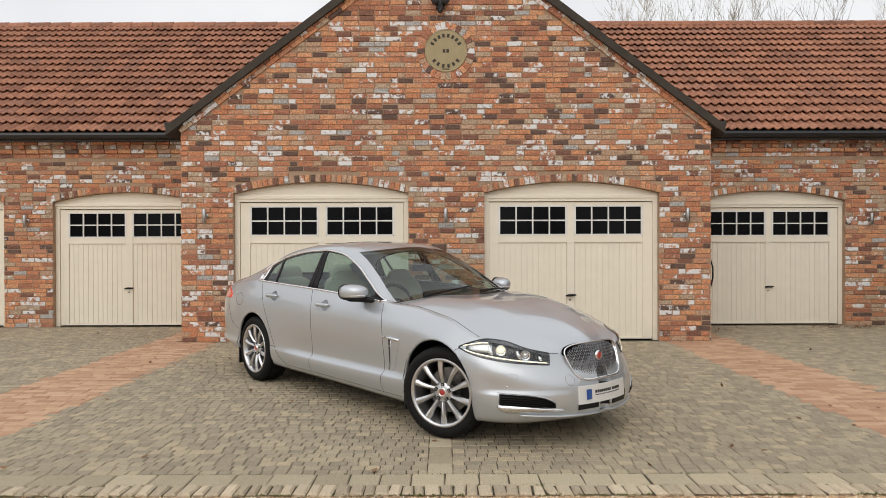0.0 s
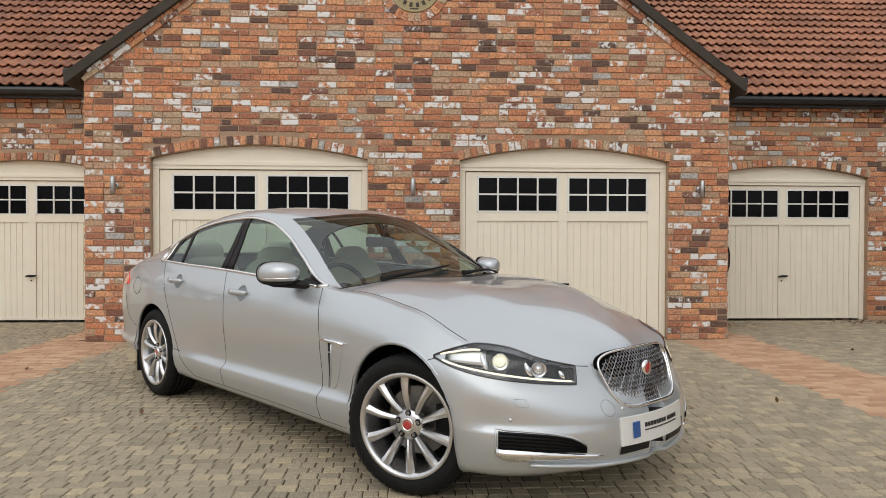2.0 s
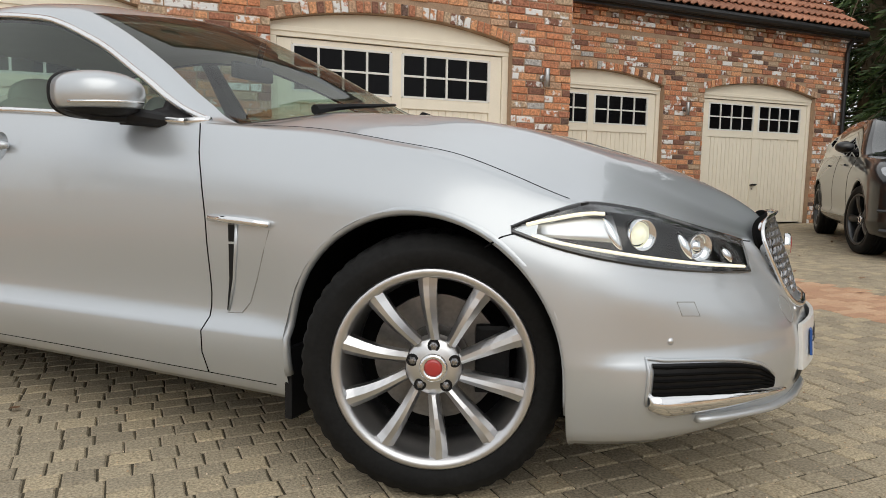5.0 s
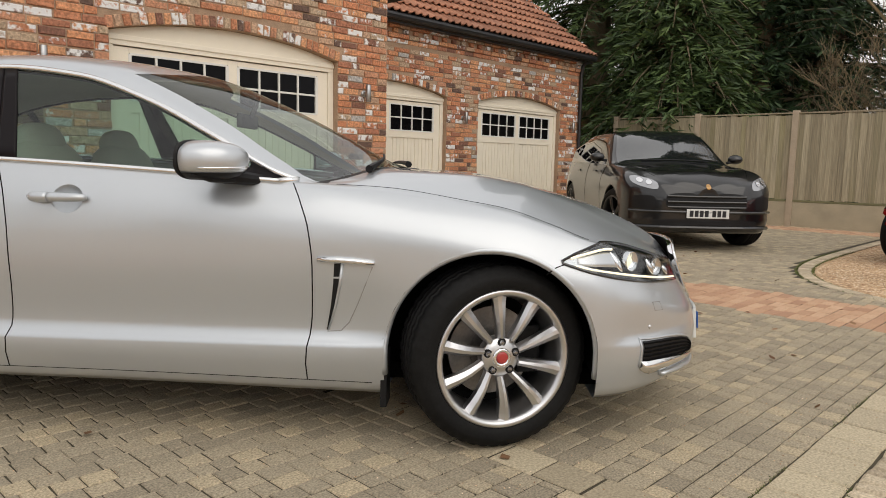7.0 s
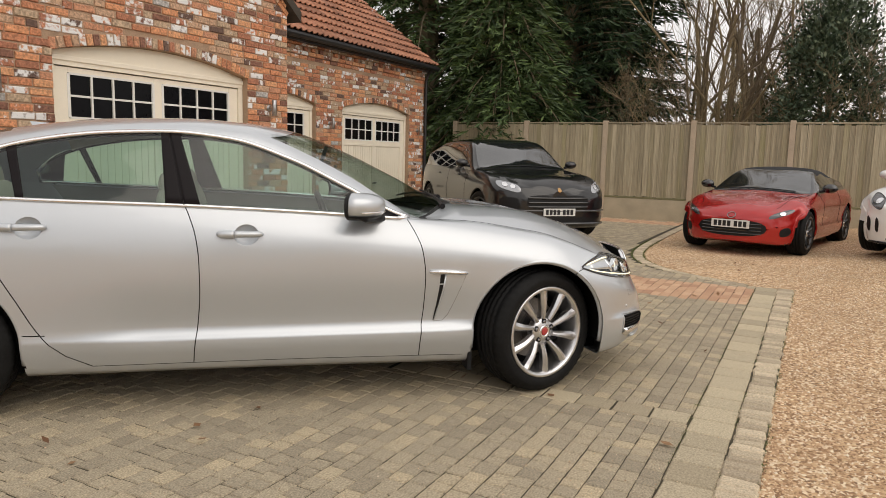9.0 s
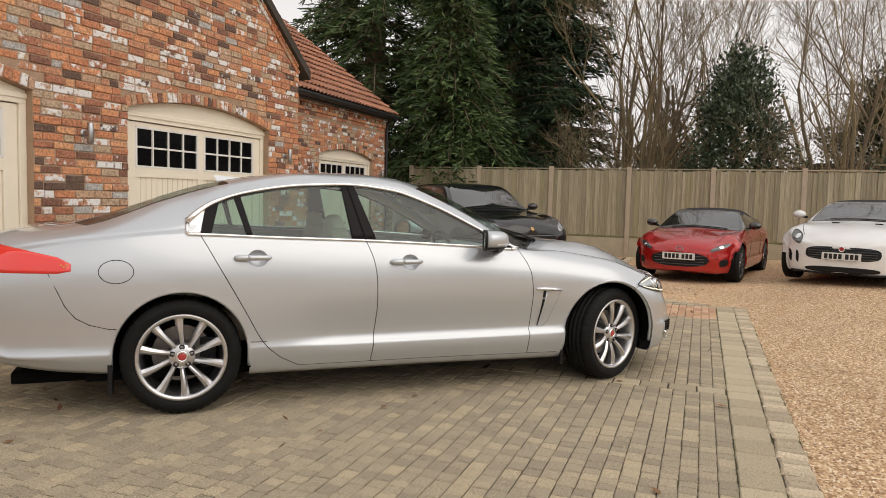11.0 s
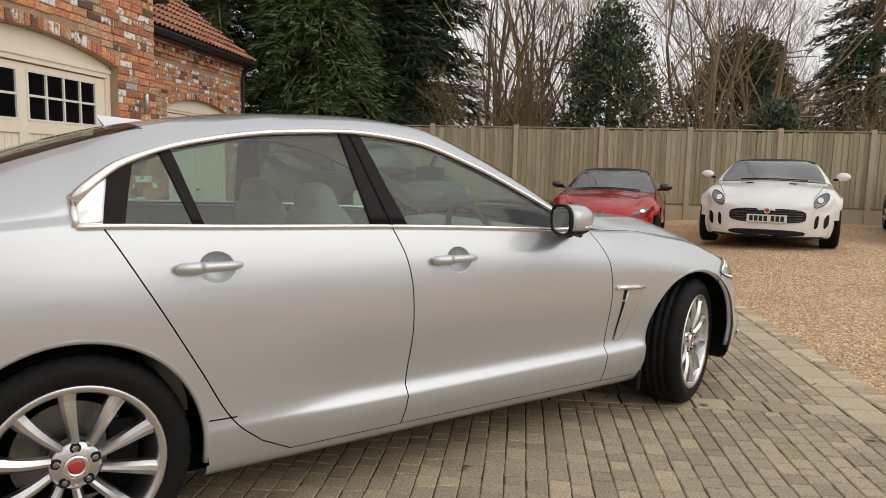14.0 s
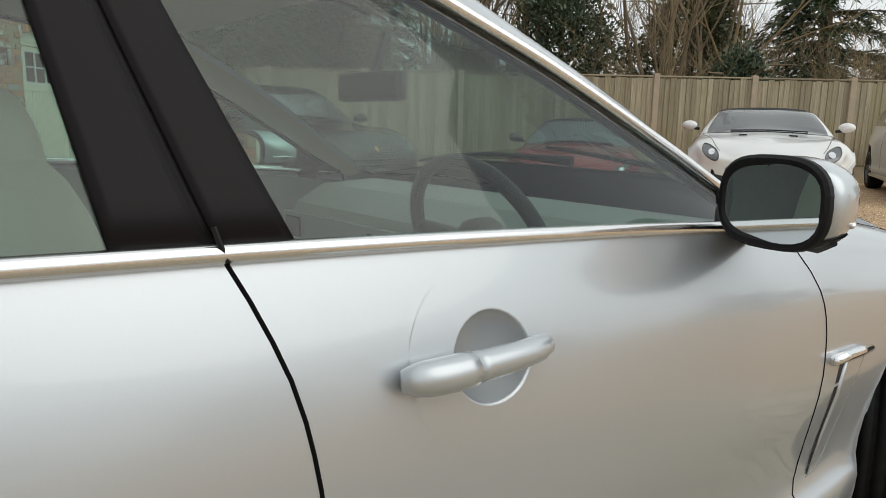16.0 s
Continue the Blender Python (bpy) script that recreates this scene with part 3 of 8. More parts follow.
def ring_curve(ctrl, subs):
    """A centripetal curve through section points, with a number of steps for each span."""
    p = [np.array(c, float) for c in ctrl]
    p = [2 * p[0] - p[1] if abs(p[0][0]) > 1e-6 else np.array([-p[1][0], p[1][1]])] + p + [np.array([-p[-2][0], p[-2][1]])]
    out = []
    for k, n in enumerate(subs):
        a, b, c, d = p[k : k + 4]
        t0 = 0.0
        t1 = t0 + max(np.linalg.norm(b - a), 1e-4) ** 0.5
        t2 = t1 + max(np.linalg.norm(c - b), 1e-4) ** 0.5
        t3 = t2 + max(np.linalg.norm(d - c), 1e-4) ** 0.5
        for j in range(n):
            t = t1 + (t2 - t1) * j / n
            a1 = (t1 - t) / (t1 - t0) * a + (t - t0) / (t1 - t0) * b
            a2 = (t2 - t) / (t2 - t1) * b + (t - t1) / (t2 - t1) * c
            a3 = (t3 - t) / (t3 - t2) * c + (t - t2) / (t3 - t2) * d
            b1 = (t2 - t) / (t2 - t0) * a1 + (t - t0) / (t2 - t0) * a2
            b2 = (t3 - t) / (t3 - t1) * a2 + (t - t1) / (t3 - t1) * a3
            out.append((t2 - t) / (t2 - t1) * b1 + (t - t1) / (t2 - t1) * b2)
    out.append(p[-2])
    return np.array(out)


SUBS = [2, 2, 2, 2, 6, 6, 4, 8, 4, 10]
K = [0] + list(np.cumsum(SUBS))          # ring index of each control point: floor, sill, ..., belt K[7], window head K[8], roof edge K[9], crown K[10]
BELT, HEAD, EDGE, CROWN = K[7], K[8], K[9], K[10]


class Skin:
    """The skin of a car in its own axes: x ahead, y to the left, z up. Its rows run along the car, its columns round one half."""

    def __init__(self, rails, stations, cuts=(), bow=None, nose=None, arches=(), shape=None):
        self.rails, self.cuts, self.bow, self.nose, self.arches, self.shape = rails, cuts, bow, nose, arches, shape
        self.xs = sorted(stations)
        self.P = np.array([self.column(x) for x in self.xs])
        self.raw = self.P.copy()
        self.snap()
        self.normals()
        n, m, _ = self.P.shape
        self.tree = self.make_tree(self.raw)

    def make_tree(self, P):
        n, m, _ = P.shape
        vs = [Vector(v) for v in P.reshape(-1, 3)] + [Vector((v[0], -v[1], v[2])) for v in P.reshape(-1, 3)]
        fs = [(i * m + j, (i + 1) * m + j, (i + 1) * m + j + 1, i * m + j + 1) for i in range(n - 1) for j in range(m - 1)]
        fs += [tuple(k + n * m for k in f) for f in fs]
        e = list(range((n - 1) * m, n * m))
        fs += [tuple(e + [k + n * m for k in e[::-1]])]
        return BVHTree.FromPolygons(vs, fs)

    def section(self, x):
        r = self.rails
        hw, zb, amp = r["half"](x), r["bottom"](x), r["crease"](x)
        z6, y6 = r["belt_z"](x), min(r["belt_y"](x), hw - 0.02)
        zc = 0.375 if zb < 0.33 else zb + 0.05
        s = min(1.0, max(0.25, hw / 0.5))
        zs = min(max(z6 - 0.11, 0.5), 0.86)
        zm = min(0.66, z6 - 0.17)
        return [(0, zb), (max(hw - 0.07 * s, 0.0), zb), (hw - 0.030 * s, zb + 0.045), (hw + 0.008 * amp, zc), (hw - 0.028 * amp, zc + 0.036),
                (hw, zm), (hw - 0.014 * s, zs), (y6, z6), (min(r["head_y"](x), y6 - 0.004), r["head_z"](x)),
                (min(r["edge_y"](x), y6 - 0.01), r["edge_z"](x)), (0, r["crown"](x))]

    def column(self, x):
        ring = ring_curve(self.section(x), SUBS)
        out = []
        for j, (y, z) in enumerate(ring):
            xt = x
            if j <= BELT + 3:
                fade = 1.0 if j <= BELT else 1 - (j - BELT) / 4
                for k, (xc, shift) in enumerate(self.cuts):
                    lo = self.cuts[k - 1][0] if k else xc - (0.55 if shift(z) > 0 else 0.21)
                    hi = self.cuts[k + 1][0] if k + 1 < len(self.cuts) else xc + 0.5
                    w = max(0.0, 1 - (xc - x) / (xc - lo)) if x <= xc else max(0.0, 1 - (x - xc) / (hi - xc))
                    xt += w * fade * shift(z)
            if self.bow and j > EDGE:
                u = (j - EDGE) / (CROWN - EDGE)
                xt += self.bow(x) * (1 - (1 - u) ** 2)
            if abs(xt - x) > 1e-6:
                y, z = ring_curve(self.section(xt), SUBS)[j]
            if self.nose:
                xt += self.nose(x, z)
            out.append(self.shape(xt, y, z, j) if self.shape else (xt, y, z))
        return out

    def snap(self):
        """Draws the points nearest a wheel arch on to its circle, and marks what lies inside."""
        n, m, _ = self.P.shape
        self.inside = np.zeros((n, m), bool)
        side = np.arange(m) <= K[6]
        for cx, cz, R in self.arches:
            dx, dz = self.P[:, :, 0] - cx, self.P[:, :, 2] - cz
            r = np.hypot(dx, dz)
            low = self.P[:, :, 2] < cz
            r = np.where(low, np.abs(dx), r)
            near = (r < R) & (r > R - 0.09) & side[None, :]
            f = np.where(near, R / np.maximum(r, 1e-6), 1.0)
            self.P[:, :, 0] = np.where(near, cx + dx * f, self.P[:, :, 0])
            self.P[:, :, 2] = np.where(near & ~low, cz + dz * f, self.P[:, :, 2])
            self.inside |= (r <= R - 0.09) & side[None, :]

    def normals(self):
        du, dv = np.gradient(self.raw, axis=0), np.gradient(self.raw, axis=1)
        n = np.cross(dv, du)
        ln = np.linalg.norm(n, axis=2, keepdims=True)
        self.N = n / np.maximum(ln, 1e-9)
        self.N[:, -1, 1] = 0
        # all outward: away from the middle of the car
        flip = (self.N * (self.raw - np.array([0, 0, 0.6]))).sum(2) < 0
        self.N[flip] *= -1

    def row(self, x):
        return int(np.argmin([abs(s - x) for s in self.xs]))

    def panel(self, name, x0, x1, j0, j1, mat, parent, sides=(1, -1), keep=None, label="", lift=0.0):
        """A patch of the skin between two stations and two ring lines, on one side of the car or both."""
        i0, i1 = self.row(x0), self.row(x1)
        vs, ns, fs, index = [], [], [], {}

        def at(i, j, s):
            key = (i, j, s if j < CROWN else 1)
            if key not in index:
                index[key] = len(vs)
                p, q = self.P[i, j] + lift * self.N[i, j], self.N[i, j]
                vs.append((p[0], s * p[1], p[2]))
                ns.append((q[0], s * q[1], q[2]))
            return index[key]

        for s in sides:
            for i in range(i0, i1):
                for j in range(j0, j1):
                    c = [(i, j), (i + 1, j), (i + 1, j + 1), (i, j + 1)]
                    if any(self.inside[a] for a in c):
                        continue
                    mid = sum(self.P[a] for a in c) / 4
                    if keep and not keep(mid[0], s * mid[1], mid[2]):
                        continue
                    f = [at(a, b, s) for a, b in c]
                    if len(set(f)) == 4:
                        fs.append(f if s < 0 else f[::-1])
        me = bpy.data.meshes.new(name)
        me.from_pydata(vs, [], fs)
        me.materials.append(mat)
        me.polygons.foreach_set("use_smooth", [True] * len(me.polygons))
        me.update()
        me.normals_split_custom_set_from_vertices(ns)
        ob = new(name, me)
        ob.parent = parent
        if label:
            ob["label"] = label
        return ob

    def line(self, x0, x1, j0, j1, s=-1, lift=0.0):
        """Points along the skin from one station and ring line to another."""
        i0, i1 = self.row(x0), self.row(x1)
        if i0 == i1:
            ks = [(i0, j) for j in range(j0, j1 + 1)]
        else:
            ks = [(i, j0) for i in range(i0, i1 + 1)]
        out = []
        for k in ks:
            if not self.inside[k]:
                p = self.P[k] + lift * self.N[k]
                out.append((p[0], s * p[1], p[2]))
        return out

    def side(self, x, z, s=-1, lift=0.0):
        """The skin met from the side at x, z: point and normal."""
        p, n, _, _ = self.tree.ray_cast(Vector((x, s * 2.0, z)), Vector((0, -s, 0)))
        if p is None:
            return Vector((x, s * 0.80, z)), Vector((0, s, 0))
        if n.y * s < 0:
            n = -n
        return p + n * lift, n

    def front(self, y, z, lift=0.0, way=(-1, 0, 0)):
        w = Vector(way).normalized()
        o = Vector((2.2, y, z)) - w * 1.5 if abs(w.y) < 1e-6 else Vector((0, 0, 0))
        p, n, _, _ = self.tree.ray_cast(Vector((4.0, y, z)), Vector((-1, 0, 0)))
        if p is None:
            return Vector((2.2, y, z)), Vector((1, 0, 0))
        if n.x < 0:
            n = -n
        return p + n * lift, n

    def shot(self, o, w, lift=0.0):
        o, w = Vector(o), Vector(w).normalized()
        p, n, _, _ = self.tree.ray_cast(o, w)
        if p is None:
            return o + w * 1.0, -w
        if n.dot(w) > 0:
            n = -n
        return p + n * lift, n


def sheet(name, grid, mat, parent, label="", thick=0.0, smooth=True):
    """A mesh from a grid of points; with a thickness, a skirt runs back along the normal."""
    n, m = len(grid), len(grid[0])
    vs = [Vector(p) for r in grid for p in r]
    fs = [(i * m + j, (i + 1) * m + j, (i + 1) * m + j + 1, i * m + j + 1) for i in range(n - 1) for j in range(m - 1)]
    if thick:
        nn = (vs[m] - vs[0]).cross(vs[1] - vs[0])
        mid = (vs[(n // 2) * m + m // 2 if n > 1 else 0])
        a, b = vs[min((n // 2 + 1), n - 1) * m + m // 2] - mid, vs[(n // 2) * m + min(m // 2 + 1, m - 1)] - mid
        nn = a.cross(b).normalized() if a.cross(b).length > 1e-12 else nn.normalized()
        if nn.dot(mid - Vector((0, 0, 0.6))) < 0:
            nn = -nn
        rim = [j for j in range(m)] + [i * m + m - 1 for i in range(1, n)] + [(n - 1) * m + j for j in range(m - 2, -1, -1)] + [i * m for i in range(n - 2, 0, -1)]
        base = len(vs)
        vs += [vs[k] - nn * thick for k in rim]
        fs += [(rim[k], rim[(k + 1) % len(rim)], base + (k + 1) % len(rim), base + k) for k in range(len(rim))]
    bm = bmesh.new()
    bv = [bm.verts.new(v) for v in vs]
    for f in fs:
        if len({vs[k].freeze() for k in f}) > 2:
            try:
                bm.faces.new([bv[k] for k in f])
            except ValueError:
                pass
    bmesh.ops.remove_doubles(bm, verts=bm.verts, dist=1e-6)
    bmesh.ops.recalc_face_normals(bm, faces=bm.faces)
    return link(name, bm, mat, parent, smooth, label)


m_silver = paint("silver_metallic", (0.55, 0.58, 0.61), metal=0.62, rough=0.36, flake=1.0)
m_chrome = paint("chrome", (0.86, 0.86, 0.87), metal=1.0, rough=0.06, coat=0.0)
m_trim = paint("bright_trim", (0.88, 0.88, 0.88), metal=1.0, rough=0.22, coat=0.3)
m_mesh = paint("dark_chrome", (0.32, 0.32, 0.33), metal=1.0, rough=0.25, coat=0.0)
m_satin = paint("satin_alloy", (0.66, 0.66, 0.67), metal=1.0, rough=0.33, coat=0.6)
m_gap = surface("panel_gap", (0.006, 0.006, 0.006), 0.9, vary=0.1, bump=0, spec=0.05)
m_gloss = paint("gloss_black", (0.008, 0.008, 0.01), rough=0.15)
m_pillar = surface("pillar_film", (0.010, 0.008, 0.009), 0.35, vary=0.1, bump=0.0, spec=0.12)
m_tint = glass("tinted_glass", (0.54, 0.70, 0.645), mirror=0.02)
m_screen = glass("windscreen_glass", (0.68, 0.77, 0.745), mirror=0.05, graze=0.6)
m_clear = glass("lamp_glass", (0.93, 0.95, 0.96), mirror=0.03)
m_rubber = surface("tyre_rubber", (0.012, 0.012, 0.012), 0.62, vary=0.3, scale=20, bump=0.3, spec=0.12)
m_disc = surface("brake_disc", (0.22, 0.21, 0.20), 0.4, metal=1.0, vary=0.2, bump=0.2)
m_redcap = paint("red_enamel", (0.42, 0.03, 0.03), rough=0.3)
m_amber = paint("amber_marker", (0.85, 0.42, 0.10), rough=0.2)
m_redlamp = paint("red_lens", (0.82, 0.035, 0.025), rough=0.08)
m_leather = surface("cream_leather", (0.52, 0.48, 0.39), 0.5, vary=0.08, bump=0.2, fine=160)
m_dash = surface("dark_dash", (0.03, 0.03, 0.032), 0.55, vary=0.15, bump=0.2)
m_dashtop = surface("grey_trim", (0.27, 0.27, 0.26), 0.6, vary=0.1, bump=0.2)
m_under = surface("underbody", (0.006, 0.006, 0.006), 0.95, vary=0.2, bump=0.3, spec=0.05)
m_plate = paint("white_plate", (0.72, 0.72, 0.70), rough=0.35, coat=0.4)
m_ink = surface("black_ink", (0.01, 0.01, 0.012), 0.5, vary=0.1, bump=0)
m_blue = paint("blue_mark", (0.02, 0.09, 0.33), rough=0.4, coat=0.2)
m_led = lit("lamp_led", (1.0, 0.92, 0.70), 0.5)
m_beam = lit("lit_projector", (1.0, 0.97, 0.74), 0.42)
m_bowl = surface("lamp_bowl", (0.010, 0.010, 0.011), 0.45, vary=0.1, bump=0, spec=0.2)
m_mirror = paint("mirror_glass", (0.75, 0.78, 0.78), metal=1.0, rough=0.01, coat=0.0)


def wheel(parent, radius, rim_r, width, spokes, blade, mat, at, steer=0.0, s=-1, tread=True):
    """A wheel on its axle at `at`; its outer face looks to side s. blade: (root width, tip width, twist) of a spoke."""
    w = empty("wheel")
    w.parent = parent
    # local axis: outer face towards -y
    w.matrix_local = Matrix.Translation(at) @ pose(0, 0, 0, 0, 0, steer + (0 if s < 0 else 180))
    hw = width / 2
    pr = [(rim_r - 0.004, hw - 0.02), (rim_r + 0.012, hw), (rim_r + 0.05, hw + 0.006), (radius - 0.035, hw + 0.002), (radius - 0.012, hw - 0.012)]
    outer = [(radius - 0.004, hw - 0.028)]
    for g in (0.62, 0.2, -0.2, -0.62):
        c = g * (hw - 0.03)
        outer += [(radius, c + 0.007), (radius - 0.008, c + 0.005), (radius - 0.008, c - 0.005), (radius, c - 0.007)]
    outer += [(radius - 0.004, -hw + 0.028)]
    prof = pr + outer + [(r, -a) for r, a in pr[::-1]]
    bm = bmesh.new()
    lathe(bm, prof, 144 if tread else 60)
    if tread:
        # lateral cuts across the shoulders
        for v in bm.verts:
            r = math.hypot(v.co.x, v.co.z)
            if r > radius - 0.03 and abs(v.co.y) < hw - 0.005:
                k = int(round(math.atan2(v.co.z, v.co.x) / (2 * math.pi) * 144)) % 3
                if k == 0 and not (abs(v.co.y) < 0.02):
                    f = (r - 0.0045) / r
                    v.co.x, v.co.z = v.co.x * f, v.co.z * f
    bmesh.ops.recalc_face_normals(bm, faces=bm.faces)
    part("tyre", bm, m_rubber, w, "black tyre with moulded tread", True)
    bm = bmesh.new()
    lathe(bm, [(rim_r + 0.003, -hw + 0.012), (rim_r + 0.009, -hw + 0.002), (rim_r + 0.004, -hw - 0.004), (rim_r - 0.010, -hw + 0.0), (rim_r - 0.018, -hw + 0.012), (rim_r - 0.022, -hw + 0.05), (rim_r - 0.034, -hw + 0.10), (rim_r - 0.034, hw - 0.03), (rim_r, hw - 0.01)], 64)
    rim = part("rim", bm, mat, w, smooth=True)
    root, tip, twist = blade
    hub_r = 0.068
    face = -hw + 0.030
    for k in range(spokes):
        a = 2 * math.pi * (k + 0.5) / spokes
        bm = bmesh.new()
        rings = []
        n = 6
        for q in range(n + 1):
            u = q / n
            r = 0.070 + (rim_r - 0.010 - 0.070) * u
            wd = root + (tip - root) * u**1.3
            out = face - 0.022 * math.sin(min(u * 1.15, 1) * math.pi) * 0.4 - (0.018 * u)
            sk = twist * math.sin(u * math.pi * 0.5) * 0.5
            ring = []
            for dx, dy in ((-wd / 2, 0.034), (-wd / 2, 0.006), (-wd * 0.10, -0.006), (wd * 0.22, -0.004), (wd / 2, 0.010), (wd / 2, 0.036)):
                ring.append(bm.verts.new((r, out + dy, dx + sk)))
            rings.append(ring)
        for p, q in zip(rings, rings[1:]):
            for e in range(6):
                bm.faces.new((p[e], p[(e + 1) % 6], q[(e + 1) % 6], q[e]))
        bm.faces.new(rings[0][::-1]), bm.faces.new(rings[-1])
        bmesh.ops.recalc_face_normals(bm, faces=bm.faces)
        bmesh.ops.rotate(bm, cent=(0, 0, 0), matrix=Matrix.Rotation(a, 3, "Y"), verts=bm.verts)
        part("spoke", bm, mat, rim)
    bm = bmesh.new()
    lathe(bm, [(0.0, face - 0.006), (0.034, face - 0.006), (0.050, face + 0.0), (0.068, face + 0.004), (0.073, face + 0.014), (0.073, face + 0.05)], 32)
    part("hub", bm, mat, rim, smooth=True)
    bm = bmesh.new()
    lathe(bm, [(0.036, face - 0.004), (0.034, face - 0.011), (0.028, face - 0.0125), (0.022, face - 0.011), (0.021, face - 0.006)], 32)
    part("cap_ring", bm, m_chrome, rim, smooth=True)
    bm = bmesh.new()
    lathe(bm, [(0.0001, face - 0.012), (0.016, face - 0.0125), (0.021, face - 0.011), (0.022, face - 0.006)], 24)
    part("centre_cap", bm, m_redcap if tread else m_black, rim, "round centre cap", True)
    for k in range(5):
        a = 2 * math.pi * (k + 0.25) / 5
        bm = bmesh.new()
        c = (0.055 * math.cos(a), 0, 0.055 * math.sin(a))
        lathe(bm, [(0.0155, face - 0.0025), (0.0155, face + 0.01)], 14, centre=c)
        lathe(bm, [(0.0001, face - 0.0015), (0.0155, face - 0.0025)], 14, centre=c)
        part("nut_well", bm, m_black, rim)
        bm = bmesh.new()
        lathe(bm, [(0.0001, face - 0.012), (0.007, face - 0.011), (0.0105, face - 0.006), (0.0105, face + 0.004)], 6, centre=c)
        part("wheel_nut", bm, m_mesh, rim)
    bm = bmesh.new()
    lathe(bm, [(0.085, 0.02), (0.165, 0.02), (0.165, 0.045), (0.085, 0.045)], 40, closed=True)
    lathe(bm, [(0.0001, 0.005), (0.085, 0.005), (0.085, 0.045)], 32)
    part("brake_disc", bm, m_disc, w, "dull steel brake disc")
    bm = bmesh.new()
    box(bm, 0.10, 0.19, 0.0, 0.07, -0.09, 0.09, 0.012)
    part("brake_caliper", bm, m_black, w)
    bm = bmesh.new()
    lathe(bm, [(0.0001, 0.06), (rim_r - 0.02, 0.06)], 32)
    part("dust_shield", bm, m_under, w)
    return w


def number_plate(parent, m, w=0.52, h=0.111, bars=True, blocks=None):
    """A number plate whose writing is plain bars."""
    p = part("number_plate", boxed(-w / 2, w / 2, -0.006, 0.006, -h / 2, h / 2, 0.004), m_plate, parent, "white plate with dark characters")
    p.matrix_local = m
    for x0, x1, z0, z1 in blocks:
        part("character", boxed(x0, x1, -0.0085, -0.005, z0, z1, 0.001), m_ink, p)
    return p


CHARS = [(-0.225 + 0.062 * k + (0.03 if k > 3 else 0), -0.225 + 0.062 * k + 0.046 + (0.03 if k > 3 else 0), -0.038, 0.038) for k in range(7)]


